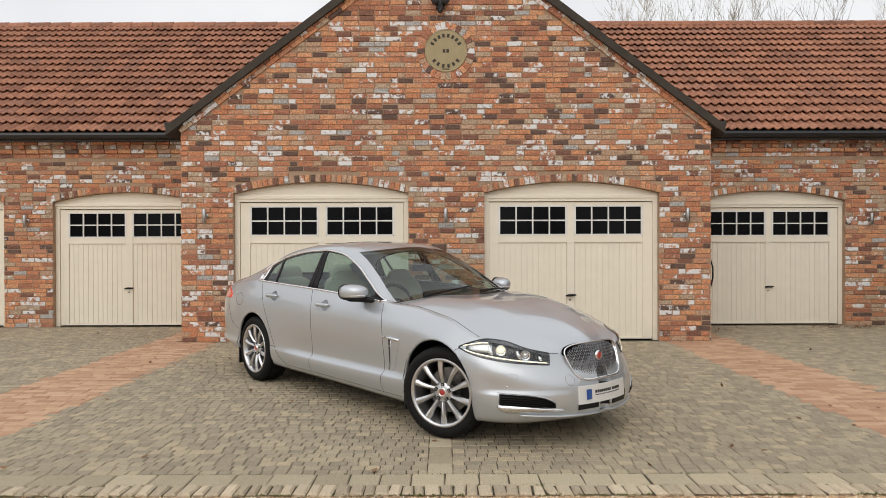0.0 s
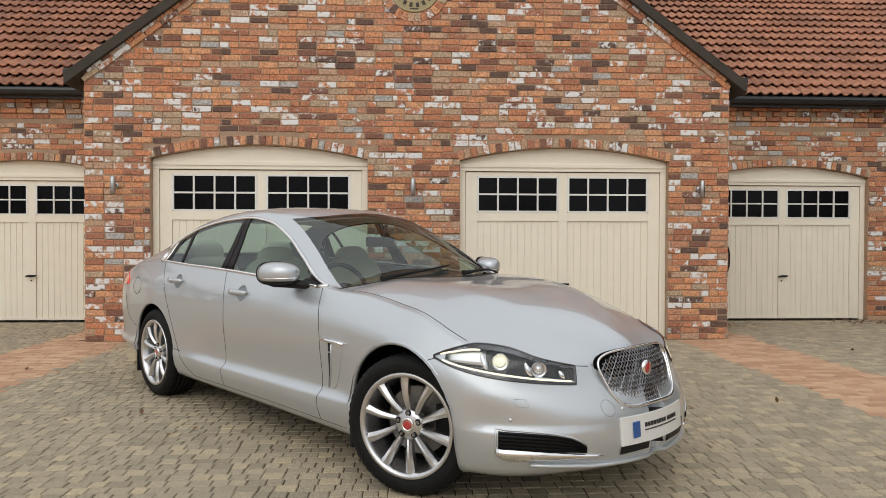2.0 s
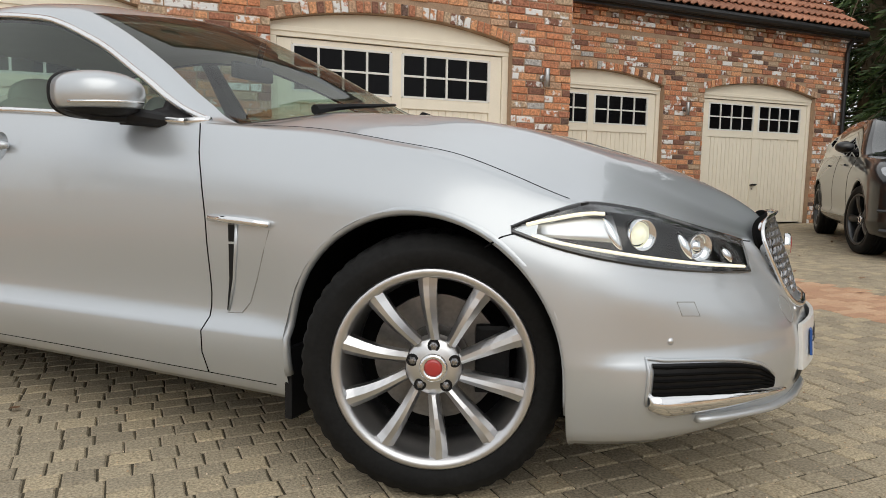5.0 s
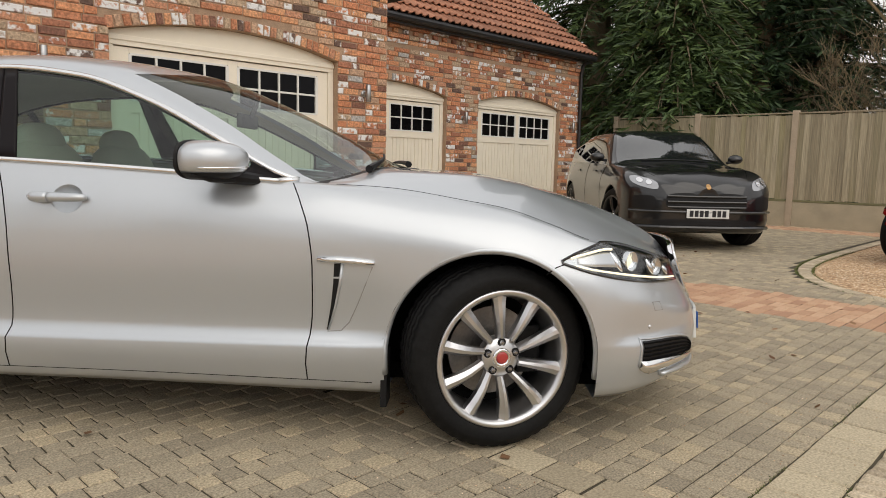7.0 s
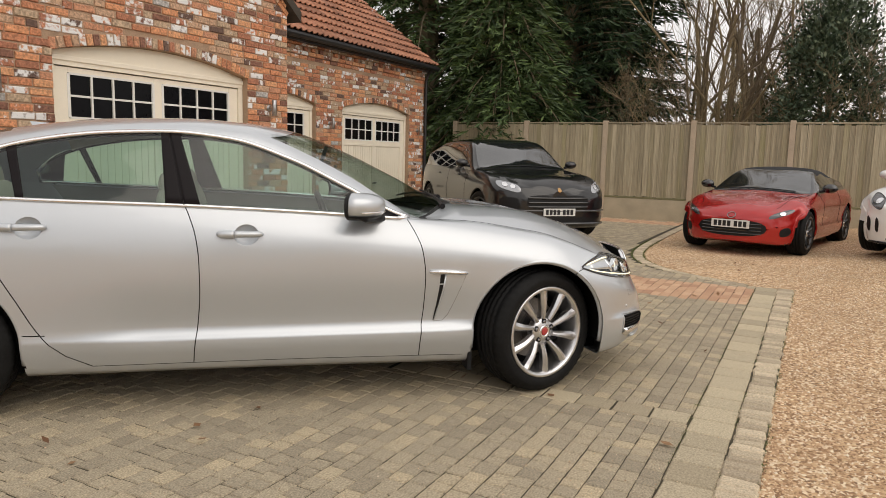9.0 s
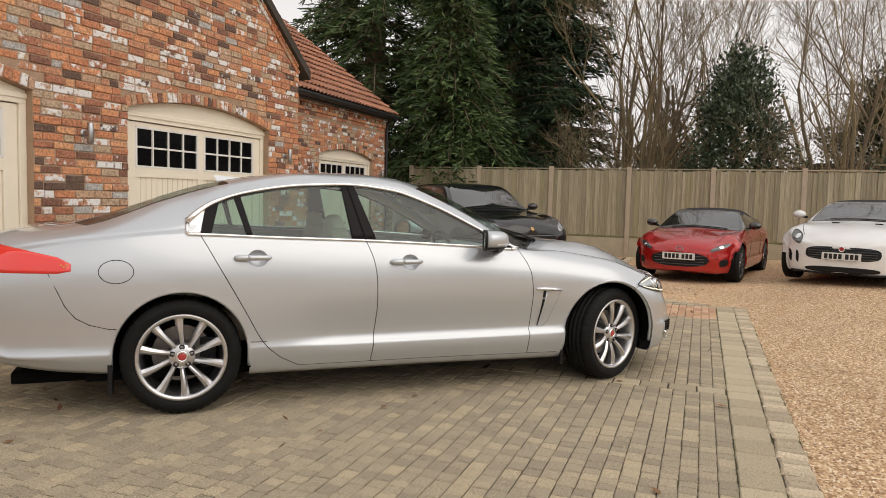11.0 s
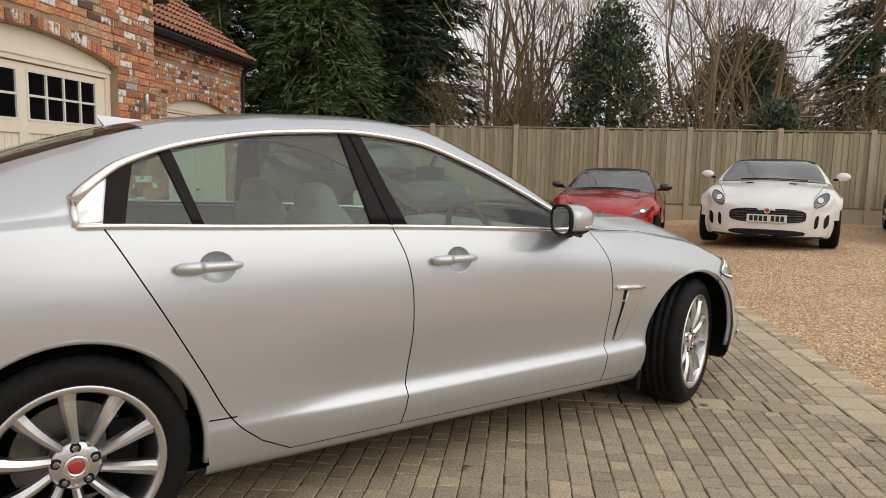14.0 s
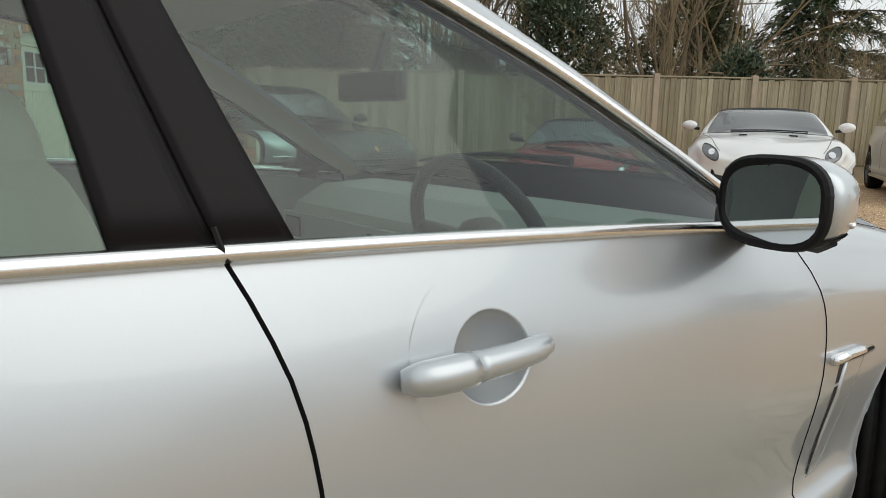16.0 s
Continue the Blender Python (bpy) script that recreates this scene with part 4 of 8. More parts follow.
# ---- the silver saloon ----
def saloon_rails():
    r = {}
    r["half"] = spline([(-2.56, 0.50), (-2.50, 0.66), (-2.38, 0.78), (-2.15, 0.865), (-1.8, 0.912), (-1.4, 0.928), (-0.9, 0.918), (-0.3, 0.918), (0.5, 0.918), (1.0, 0.915), (1.42, 0.925), (1.68, 0.895), (1.80, 0.845), (1.92, 0.755), (2.03, 0.635), (2.12, 0.50), (2.18, 0.37), (2.215, 0.25), (2.24, 0.07)])
    r["bottom"] = spline([(-2.56, 0.42), (-2.3, 0.33), (-1.9, 0.275), (-1.0, 0.22), (0, 0.215), (1.0, 0.20), (1.7, 0.185), (2.0, 0.18), (2.24, 0.21)])
    r["crease"] = spline([(-2.56, 0.3), (-2.2, 0.55), (-1.9, 0.4), (-1.1, 0.15), (-0.85, 0.3), (-0.5, 1.0), (0.9, 1.0), (1.05, 0.5), (1.25, 0.0), (1.82, 0.0), (1.95, 0.6), (2.1, 0.4), (2.24, 0.0)])
    r["belt_z"] = spline([(-2.56, 0.86), (-2.3, 0.925), (-1.9, 0.99), (-1.40, 1.037), (-0.93, 1.021), (-0.37, 1.003), (0.25, 0.972), (0.71, 0.939), (1.0, 0.912), (1.3, 0.872), (1.5, 0.835), (1.72, 0.765), (1.9, 0.715), (2.05, 0.675), (2.15, 0.645), (2.24, 0.60)])
    r["belt_y"] = spline([(-2.56, 0.47), (-2.4, 0.70), (-2.1, 0.80), (-1.7, 0.845), (-1.2, 0.848), (-0.3, 0.848), (0.4, 0.838), (0.75, 0.825), (1.1, 0.81), (1.45, 0.82), (1.7, 0.80), (1.9, 0.70), (2.05, 0.57), (2.15, 0.40), (2.24, 0.04)])
    r["head_z"] = spline([(-2.56, 0.90), (-2.3, 0.965), (-1.9, 1.03), (-1.6, 1.068), (-1.45, 1.09), (-1.40, 1.108), (-1.36, 1.145), (-1.257, 1.218), (-1.02, 1.295), (-0.71, 1.34), (-0.445, 1.351), (-0.17, 1.325), (0.12, 1.229), (0.40, 1.09), (0.63, 0.970), (0.70, 0.948), (0.80, 0.940), (1.0, 0.931), (1.3, 0.890), (1.45, 0.866), (1.65, 0.806), (1.80, 0.752), (1.9, 0.731), (2.05, 0.70), (2.15, 0.665), (2.24, 0.62)])
    r["head_y"] = spline([(-2.56, 0.45), (-2.4, 0.66), (-2.1, 0.765), (-1.7, 0.815), (-1.45, 0.814), (-1.40, 0.804), (-1.36, 0.785), (-1.257, 0.735), (-1.02, 0.682), (-0.71, 0.648), (-0.445, 0.638), (-0.17, 0.648), (0.12, 0.69), (0.40, 0.765), (0.63, 0.818), (0.70, 0.82), (0.80, 0.785), (1.1, 0.758), (1.45, 0.765), (1.65, 0.768), (1.80, 0.735), (1.9, 0.64), (2.05, 0.47), (2.15, 0.32), (2.24, 0.03)])
    r["edge_z"] = spline([(-2.56, 0.955), (-2.3, 1.02), (-2.05, 1.05), (-1.93, 1.073), (-1.5, 1.235), (-1.16, 1.337), (-0.7, 1.392), (-0.4, 1.40), (-0.1, 1.375), (0.02, 1.34), (0.12, 1.298), (0.4, 1.155), (0.63, 1.012), (0.76, 0.945), (0.85, 0.950), (1.0, 0.968), (1.3, 0.957), (1.5, 0.929), (1.72, 0.866), (1.9, 0.790), (2.05, 0.725), (2.15, 0.68), (2.24, 0.63)])
    r["edge_y"] = spline([(-2.56, 0.40), (-2.3, 0.60), (-1.93, 0.63), (-1.5, 0.585), (-1.16, 0.565), (-0.7, 0.57), (-0.4, 0.572), (-0.1, 0.58), (0.12, 0.605), (0.4, 0.675), (0.63, 0.735), (0.76, 0.755), (0.85, 0.70), (1.1, 0.60), (1.45, 0.52), (1.72, 0.45), (1.9, 0.38), (2.05, 0.30), (2.15, 0.20), (2.24, 0.02)])
    r["crown"] = spline([(-2.56, 0.985), (-2.3, 1.05), (-2.04, 1.078), (-1.9, 1.12), (-1.5, 1.265), (-1.15, 1.37), (-0.72, 1.428), (-0.4, 1.438), (-0.1, 1.424), (0.15, 1.385), (0.45, 1.272), (0.75, 1.125), (1.03, 0.985), (1.26, 0.968), (1.52, 0.938), (1.78, 0.875), (2.04, 0.785), (2.17, 0.715), (2.24, 0.645)])
    return r


LAMP_A, LAMP_B = Vector((1.687, -0.818)), Vector((2.165, -0.415))
LAMP_TOP = spline([(0, 0.692), (0.12, 0.722), (0.3, 0.748), (0.5, 0.735), (0.75, 0.690), (1, 0.655)])
LAMP_LOW = spline([(0, 0.684), (0.12, 0.655), (0.3, 0.628), (0.6, 0.602), (1, 0.582)])
OUT = Vector((0.70, -0.71, 0.0)).normalized()


def lamp_s(x, y):
    d = LAMP_B - LAMP_A
    return (Vector((x, -abs(y))) - LAMP_A).dot(d) / d.length_squared


def saloon(where):
    car = empty("saloon_car", where)
    tagged(car, "silver metallic saloon parked on block paving with its front wheels turned", "car")
    cut_c = spline([(0.2, 0.47), (0.262, 0.41), (0.295, 0.34), (0.34, 0.265), (0.41, 0.195), (0.58, 0.10), (0.762, 0.0), (0.90, -0.078), (1.036, -0.158)])
    cut_b = spline([(0.2, -0.035), (0.32, -0.024), (0.48, -0.004), (0.62, 0.006), (0.75, 0.004), (0.867, -0.010), (0.94, -0.032), (1.01, -0.062)])
    cut_a = spline([(0.2, 0.0), (0.30, -0.002), (0.5, 0.018), (0.65, 0.022), (0.79, 0.006), (0.88, -0.03), (0.946, -0.068)])
    bow = spline([(-2.56, 0.0), (-2.3, -0.05), (-1.93, -0.11), (-1.16, -0.03), (-0.6, 0.0), (0.02, 0.13), (0.4, 0.2), (0.76, 0.27), (1.0, 0.24), (1.4, 0.10), (1.8, 0.0), (2.24, 0.0)])
    f = spline([(0.18, 0.02), (0.24, 0.085), (0.32, 0.10), (0.42, 0.09), (0.52, 0.05), (0.60, 0.015), (0.66, 0.0), (0.9, 0.0)])

    def nose(x, z):
        t = min(max((x - 1.75) / 0.47, 0.0), 1.0)
        return t * t * (3 - 2 * t) * f(z)

    st = {-2.56, -2.53, -1.177, -0.31, 0.75, -1.40, 0.70, 0.02, 0.76, 0.80, -1.93, -1.16, 1.78}
    x = -2.5
    while x < 2.0:
        if all(abs(x - k) > 0.012 for k in st):
            st.add(round(x, 4))
        x += 0.03
    st |= {2.0 + 0.015 * k for k in range(17)}
    ys = spline([(-2.6, 0.90), (1.3, 0.905), (1.69, 0.925), (1.85, 0.965), (2.0, 1.0), (2.4, 1.0)])

    def shape(x, y, z, j):
        """Draws the flanks in to the car's true width, the cabin a little more."""
        k = ys(x)
        if x < 1.0:
            k -= 0.025 * min(max((j - BELT) / 4, 0.0), 1.0) * min(1.0, (1.0 - x) / 0.3)
        if j > HEAD and x > 0.82:
            # the raised middle of the bonnet, between two creases
            u = min(max((j - EDGE + 0.5) / 2.5, 0.0), 1.0)
            v = min(max((x - 0.82) / 0.2, 0.0), 1.0) * min(max((2.18 - x) / 0.35, 0.0), 1.0)
            z += 0.009 * u * u * (3 - 2 * u) * v
        f = min(max((1.7 - x) / 0.5, 0.0), 1.0)
        return (x + 0.021 * (x + 0.65) * f, y * k, z - 0.021 * max(0.0, 1.0 - z) * f)

    skin = Skin(saloon_rails(), st, [(-1.177, cut_c), (-0.31, cut_b), (0.75, cut_a)], bow, nose, [(-1.4457, 0.345, 0.375), (1.435, 0.345, 0.378)], shape)

    def lamp_hole(x, y, z):
        s = lamp_s(x, y)
        return not (x > 1.6 and 0.03 < s < 0.975 and LAMP_LOW(s) + 0.010 < z < LAMP_TOP(s) - 0.010)

    grips = [(-0.108, 0.868), (-1.054, 0.90)]
    dishes = [(gx + 0.028, gz) for gx, gz in grips]

    def grip_hole(x, y, z):
        return all(((x - gx) / 0.080) ** 2 + ((z - gz) / 0.072) ** 2 > 1.0 for gx, gz in dishes)

    P = skin.panel
    body = P("body_shell", -2.56, -1.40, 0, EDGE, m_silver, car)
    P("quarter_panel", -1.40, -1.177, 0, BELT, m_silver, car)
    P("boot_lid", -2.56, -1.93, EDGE, CROWN, m_silver, car)
    P("roof", -1.16, 0.02, EDGE, CROWN, m_silver, car)
    P("roof_rail", -1.177, 0.76, HEAD, EDGE, m_silver, car, (-1,)), P("roof_rail", -1.177, 0.76, HEAD, EDGE, m_silver, car, (1,))
    P("quarter_frame", -1.40, -1.177, HEAD, EDGE, m_silver, car, (-1,)), P("quarter_frame", -1.40, -1.177, HEAD, EDGE, m_silver, car, (1,))
    for s in (-1, 1):
        P("rear_door", -1.177, -0.31, K[2], BELT, m_silver, car, (s,), grip_hole)
        P("front_door", -0.31, 0.75, K[2], BELT, m_silver, car, (s,), grip_hole)
        P("sill", -1.177, 0.75, 0, K[2], m_silver, car, (s,))
        P("front_wing", 0.75, 1.78, 0, HEAD, m_silver, car, (s,), lamp_hole)
        P("pillar_foot", 0.70, 0.75, BELT, HEAD, m_silver, car, (s,))
        P("side_window", -1.40, 0.70, BELT, HEAD, m_tint, car, (s,), label="lightly tinted side glass").visible_shadow = False
    P("bumper", 1.78, 2.24, 0, HEAD, m_silver, car, keep=lamp_hole)
    P("bonnet", 0.80, 2.24, HEAD, CROWN, m_silver, car, keep=lamp_hole)
    P("cowl", 0.76, 0.80, HEAD, CROWN, m_black, car, label="black plastic cowl below the windscreen")
    P("windscreen", 0.02, 0.76, EDGE, CROWN, m_screen, car, label="curved windscreen with a sky reflection").visible_shadow = False
    P("rear_window", -1.93, -1.16, EDGE, CROWN, m_screen, car).visible_shadow = False
    for i, nm in ((0, "tail_cap"), (-1, "nose_cap")):
        ring = skin.P[i]
        vs = [tuple(p) for p in ring] + [(p[0], -p[1], p[2]) for p in ring[::-1]]
        raw(nm, vs, [tuple(range(len(vs)))], m_silver, car)
    # inner trim seen through the glass
    P("door_lining", -1.177, 0.75, K[4], BELT, m_dashtop, car, lift=-0.035)
    P("headlining", -1.16, 0.02, EDGE, CROWN, m_leather, car, lift=-0.03)
    P("pillar_lining", -1.177, 0.70, HEAD, EDGE, m_leather, car, lift=-0.02)
    part("floor_pan", boxed(-1.95, 1.0, -0.70, 0.70, 0.20, 0.26), m_under, car)
    part("bulkhead", boxed(0.95, 1.0, -0.68, 0.68, 0.2, 0.86), m_under, car)
    part("parcel_shelf", boxed(-1.9, -1.3, -0.5, 0.5, 0.90, 0.94, 0.01), m_dash, car)
    part("underbody", boxed(-2.35, 1.9, -0.55, 0.55, 0.17, 0.24, 0.02), m_under, car)

    # shut lines, each a part
    def seam(pts, r, closed=False):
        bm = bmesh.new()
        tube(bm, pts, r, 6, closed)
        part("shut_line", bm, m_gap, car)

    for s in (-1, 1):
        for xx in (-1.177, -0.31, 0.75):
            seam(skin.line(xx, xx, K[2], BELT, s, -0.0012), 0.0027)
        seam(skin.line(-1.177, 0.98, K[2], K[2], s, -0.0012), 0.0021)
        seam(skin.line(0.84, 1.80, HEAD, HEAD, s, -0.0014), 0.0026)
        seam([skin.front(s * (0.42 - 0.012 * k), 0.657 - 0.0012 * k, -0.001)[0] for k in range(9)], 0.0024)
    # rear bumper seam, bumper seam at the front wing, wing foot, fuel flap
    for pts in ([(-2.12, 0.822), (-2.08, 0.735), (-2.04, 0.645), (-1.99, 0.58), (-1.92, 0.54), (-1.825, 0.515), (-1.785, 0.512)], [(-1.068, 0.408), (-1.02, 0.406), (-0.975, 0.405)], [(1.62, 0.645), (1.655, 0.67), (1.687, 0.68)]):
        seam([skin.side(a, b, -1, -0.001)[0] for a, b in pts], 0.0026)
    seam([skin.side(-1.785 + 0.089 * math.cos(t), 0.832 + 0.064 * math.sin(t), -1, -0.001)[0] for t in [2 * math.pi * k / 40 for k in range(40)]], 0.0024, True)
    # wheel arches: rolled lips and dark liners
    for cx, R in ((-1.4457, 0.375), (1.435, 0.378)):
        for s in (-1, 1):
            pts = []
            for k in range(41):
                t = math.radians(-12 + 204 * k / 40)
                a, b = cx + R * math.cos(t), 0.345 + R * math.sin(t)
                if b < 0.345:
                    a = cx + math.copysign(R, math.cos(t))
                p, n = skin.side(a, b, s)
                pts.append((p.x, p.y - s * 0.012, p.z))
            bm = bmesh.new()
            tube(bm, pts, 0.0135, 8)
            part("arch_lip", bm, m_silver, car, smooth=True)
            bm = bmesh.new()
            inner, outer = [], []
            for k in range(41):
                t = math.radians(-12 + 204 * k / 40)
                c = (cx + (R + 0.006) * math.cos(t), 0.345 + (R + 0.006) * math.sin(t))
                outer.append(bm.verts.new((c[0], s * (abs(pts[k][1]) - 0.012), c[1])))
                inner.append(bm.verts.new((c[0], s * 0.46, c[1])))
            for k in range(40):
                bm.faces.new((outer[k], outer[k + 1], inner[k + 1], inner[k]))
            bm.faces.new(inner)
            part("arch_liner", bm, m_under, car)
    # mud flaps
    for x0, z0, z1, yy in ((1.055, 0.14, 0.34, 0.70), (-1.822, 0.14, 0.40, 0.70)):
        for s in (-1, 1):
            v = boxed(x0 - 0.012, x0 + 0.012, min(s * yy, s * (yy + 0.105)), max(s * yy, s * (yy + 0.105)), z0, z1, 0.006)
            part("mud_flap", v, m_black, car)
    # window surround and pillars
    for s in (-1, 1):
        bm = bmesh.new()
        tube(bm, skin.line(-1.40, 0.70, BELT, BELT, s, 0.003), 0.0095, 8, flat=1.0)
        top = skin.line(-1.40, 0.70, HEAD, HEAD, s, 0.004)
        tube(bm, top, [0.0110 + 0.010 * max(0.0, 1 - (float(p[0]) + 1.42) / 0.25) for p in top], 8)
        tube(bm, [skin.line(-1.40, 0.70, BELT, BELT, s, 0.002)[0], top[0]], 0.012, 8)
        tube(bm, [skin.line(-1.40, 0.70, BELT, BELT, s, 0.004)[-1], top[-1]], 0.011, 8)
        part("window_surround", bm, m_trim, car, "polished chrome window surround", True)
        bm = bmesh.new()
        tube(bm, skin.line(-1.38, 0.69, HEAD, HEAD, s, -0.004)[1:-1], 0.0105, 6)
        off = [(p[0], p[1] * 0.975, p[2] - 0.013) for p in skin.line(-1.38, 0.69, HEAD, HEAD, s, 0.0)[1:-1]]
        tube(bm, off, 0.007, 6)
        q = skin.side(-0.366, 1.006, s, 0.012)[0]
        tube(bm, [q + Vector((0.006, 0, -0.014)), q, q + Vector((-0.004, -s * 0.004, 0.016))], 0.0028, 6)
        part("window_seal", bm, m_black, car)

        def pillar(a0, a1, b0, b1, lift):
            """A strip over the side glass from the belt (a0..a1) to the head (b0..b1)."""
            g = []
            for q in range(9):
                u = q / 8
                row = []
                for e in range(5):
                    xx = (a0 + (a1 - a0) * e / 4) * (1 - u) + (b0 + (b1 - b0) * e / 4) * u
                    i = skin.row(xx)
                    lo, hi = Vector(skin.raw[i, BELT]), Vector(skin.raw[i, HEAD])
                    jj = BELT + u * (HEAD - BELT)
                    j0 = min(int(jj), HEAD - 1)
                    i0 = min(max(int(np.searchsorted(skin.xs, xx)) - 1, 0), len(skin.xs) - 2)
                    fx = (xx - skin.xs[i0]) / (skin.xs[i0 + 1] - skin.xs[i0])
                    fj = jj - j0
                    p = ((1 - fx) * (1 - fj) * skin.raw[i0, j0] + fx * (1 - fj) * skin.raw[i0 + 1, j0] + (1 - fx) * fj * skin.raw[i0, j0 + 1] + fx * fj * skin.raw[i0 + 1, j0 + 1])
                    n = skin.N[i0, j0]
                    row.append((p[0] + n[0] * lift, s * (p[1] + n[1] * lift), p[2] + n[2] * lift))
                g.append(row)
            return g

        belt_line, head_line = skin.raw[:, BELT], skin.raw[:, HEAD]
        side_grid, side_norm = skin.raw[:, K[3]:BELT + 1].reshape(-1, 3), skin.N[:, K[3]:BELT + 1].reshape(-1, 3)

        def strip(a0, a1, b0, b1, lift):
            """A straight strip over the side glass, from a0..a1 on the belt to b0..b1 on the head."""
            g = []
            for e in range(7):
                xa, xb = a0 + (a1 - a0) * e / 6, b0 + (b1 - b0) * e / 6
                za = float(np.interp(xa, belt_line[:, 0], belt_line[:, 2])) + 0.004
                zb = float(np.interp(xb, head_line[:, 0], head_line[:, 2])) - 0.004
                g.append([skin.side(xa + (xb - xa) * q / 8, za + (zb - za) * q / 8, s, lift)[0] for q in range(9)])
            return g

        sheet("pillar_backing", strip(-0.447, -0.296, -0.486, -0.402, 0.002), m_pillar, car, "", 0.004)
        sheet("door_pillar", strip(-0.364, -0.292, -0.446, -0.400, 0.006), m_pillar, car, "black door pillar trim", 0.008)
        sheet("door_pillar", strip(-0.449, -0.370, -0.488, -0.452, 0.006), m_pillar, car, "black door pillar trim", 0.008)
        sheet("quarter_bar", strip(-1.085, -1.05, -1.155, -1.115, 0.004), m_pillar, car, "", 0.006)
        sheet("quarter_border", strip(-1.36, -1.285, -1.34, -1.235, 0.003), m_pillar, car)
        sheet("surround_corner", strip(-1.415, -1.345, -1.412, -1.315, 0.006), m_trim, car, "", 0.005)
        sheet("mirror_sail", pillar(0.52, 0.69, 0.53, 0.60, 0.003), m_pillar, car, "", 0.006)
        # doors: handles in their dishes
        for gx, gz in grips:
            g = []
            dx = gx + 0.028
            for rr in (0.0, 0.12, 0.25, 0.38, 0.5, 0.62, 0.74, 0.84, 0.92, 0.97, 1.0, 1.03, 1.12, 1.3, 1.5, 1.75, 2.0):
                row = []
                for e in range(33):
                    t = 2 * math.pi * e / 32
                    p, n = skin.side(dx + 0.058 * rr * math.cos(t), gz + 0.050 * rr * math.sin(t), s)
                    d = -0.027 * max(0.0, 1 - rr * rr) ** 0.7 + (0.0004 if rr >= 1 else 0)
                    row.append((p.x, p.y + s * d, p.z))
                g.append(row)
            dish = sheet("handle_dish", g, m_silver, car)
            # the flat rim of the dish takes the door's own curve
            ns = []
            for v, flat in zip(dish.data.vertices, dish.data.vertex_normals):
                r2 = ((v.co.x - dx) / 0.058) ** 2 + ((v.co.z - gz) / 0.050) ** 2
                far = (side_grid[:, 0] - v.co.x) ** 2 + (side_grid[:, 2] - v.co.z) ** 2
                k = np.argpartition(far, 6)[:6]
                q = (side_norm[k] / (far[k] + 1e-5)[:, None]).sum(0)
                q = q / np.linalg.norm(q)
                w = min(max((r2 - 0.9) / 0.3, 0.0), 1.0)
                out = Vector(flat.vector)
                if out.y * s < 0:
                    out = -out
                ns.append(tuple((out * (1 - w) + Vector((q[0], s * q[1], q[2])) * w).normalized()))
            dish.data.normals_split_custom_set_from_vertices(ns)
            pts, rs = [], []
            for q in range(17):
                u = -1 + 2 * q / 16
                p, n = skin.side(gx + 0.105 * u, gz + 0.004, s)
                pts.append((p.x, p.y + s * (0.010 + 0.015 * (1 - u ** 4)), p.z + 0.002))
                rs.append((0.0190 if u < -0.3 else 0.0165 - 0.002 * u) * (1 - 0.45 * abs(u) ** 10))
            cut = 6
            bm = bmesh.new()
            tube(bm, pts[cut:], rs[cut:], 14, flat=1.0)
            h = part("door_handle", bm, m_silver, car, "body-coloured pull handle", True)
            bm = bmesh.new()
            tube(bm, pts[:cut] + [Vector(pts[cut]) - Vector((0.002, 0, 0))], rs[:cut] + [rs[cut - 1]], 14)
            part("lock_cap", bm, m_silver, h, "", True)
        # side vent: blade and dark slot behind the front wheel's arch
        bm = bmesh.new()
        pts = [skin.side(a, b, s, 0.008)[0] for a, b in ((0.822, 0.680), (0.89, 0.678), (0.96, 0.674), (1.022, 0.669))]
        tube(bm, pts, [0.010, 0.0115, 0.0115, 0.008], 8)
        part("vent_blade", bm, m_chrome, car, "chrome side vent blade", True)
        bm = bmesh.new()
        bm.free()
        slot = [(0.893, 0.664, 0.013), (0.886, 0.59, 0.0105), (0.872, 0.51, 0.007), (0.850, 0.42, 0.0015)]
        sheet("vent_slot", [[skin.side(a + w * e, b, s, 0.0012)[0] for e in (-1, 0, 1)] for a, b, w in slot], m_black, car)
        bm = bmesh.new()
        tube(bm, [skin.side(a + w + 0.003, b, s, 0.0)[0] for a, b, w in slot], [0.006, 0.006, 0.005, 0.003], 8)
        part("vent_ridge", bm, m_silver, car, smooth=True)
        bm = bmesh.new()
        pts = [skin.side(a, b, s, -0.001)[0] for a, b in ((1.015, 0.655), (0.99, 0.59), (0.962, 0.52), (0.93, 0.45), (0.90, 0.418), (0.850, 0.415))]
        tube(bm, pts, 0.0022, 6)
        part("vent_edge", bm, m_dashtop, car)
        # door mirror
        bm = bmesh.new()
        bmesh.ops.create_uvsphere(bm, u_segments=28, v_segments=18, radius=1.0)
        for v in bm.verts:
            c = v.co
            c.x = math.copysign(abs(c.x) ** 0.85, c.x)
            c.z = math.copysign(abs(c.z) ** 0.75, c.z)
            if c.x < -0.25:
                c.x = -0.25 - (abs(c.x) - 0.25) * 0.12
            v.co = Vector((0.452 + 0.13 * c.x - 0.03 * c.y, s * (0.872 + 0.098 * c.y), 1.015 + (0.066 + 0.004 * c.y) * c.z))
        mirror = part("door_mirror", bm, m_silver, car, "silver door mirror on a black foot", True)
        bm = bmesh.new()
        bmesh.ops.create_uvsphere(bm, u_segments=28, v_segments=18, radius=1.0)
        bmesh.ops.delete(bm, geom=[v for v in bm.verts if v.co.z > -0.50], context="VERTS")
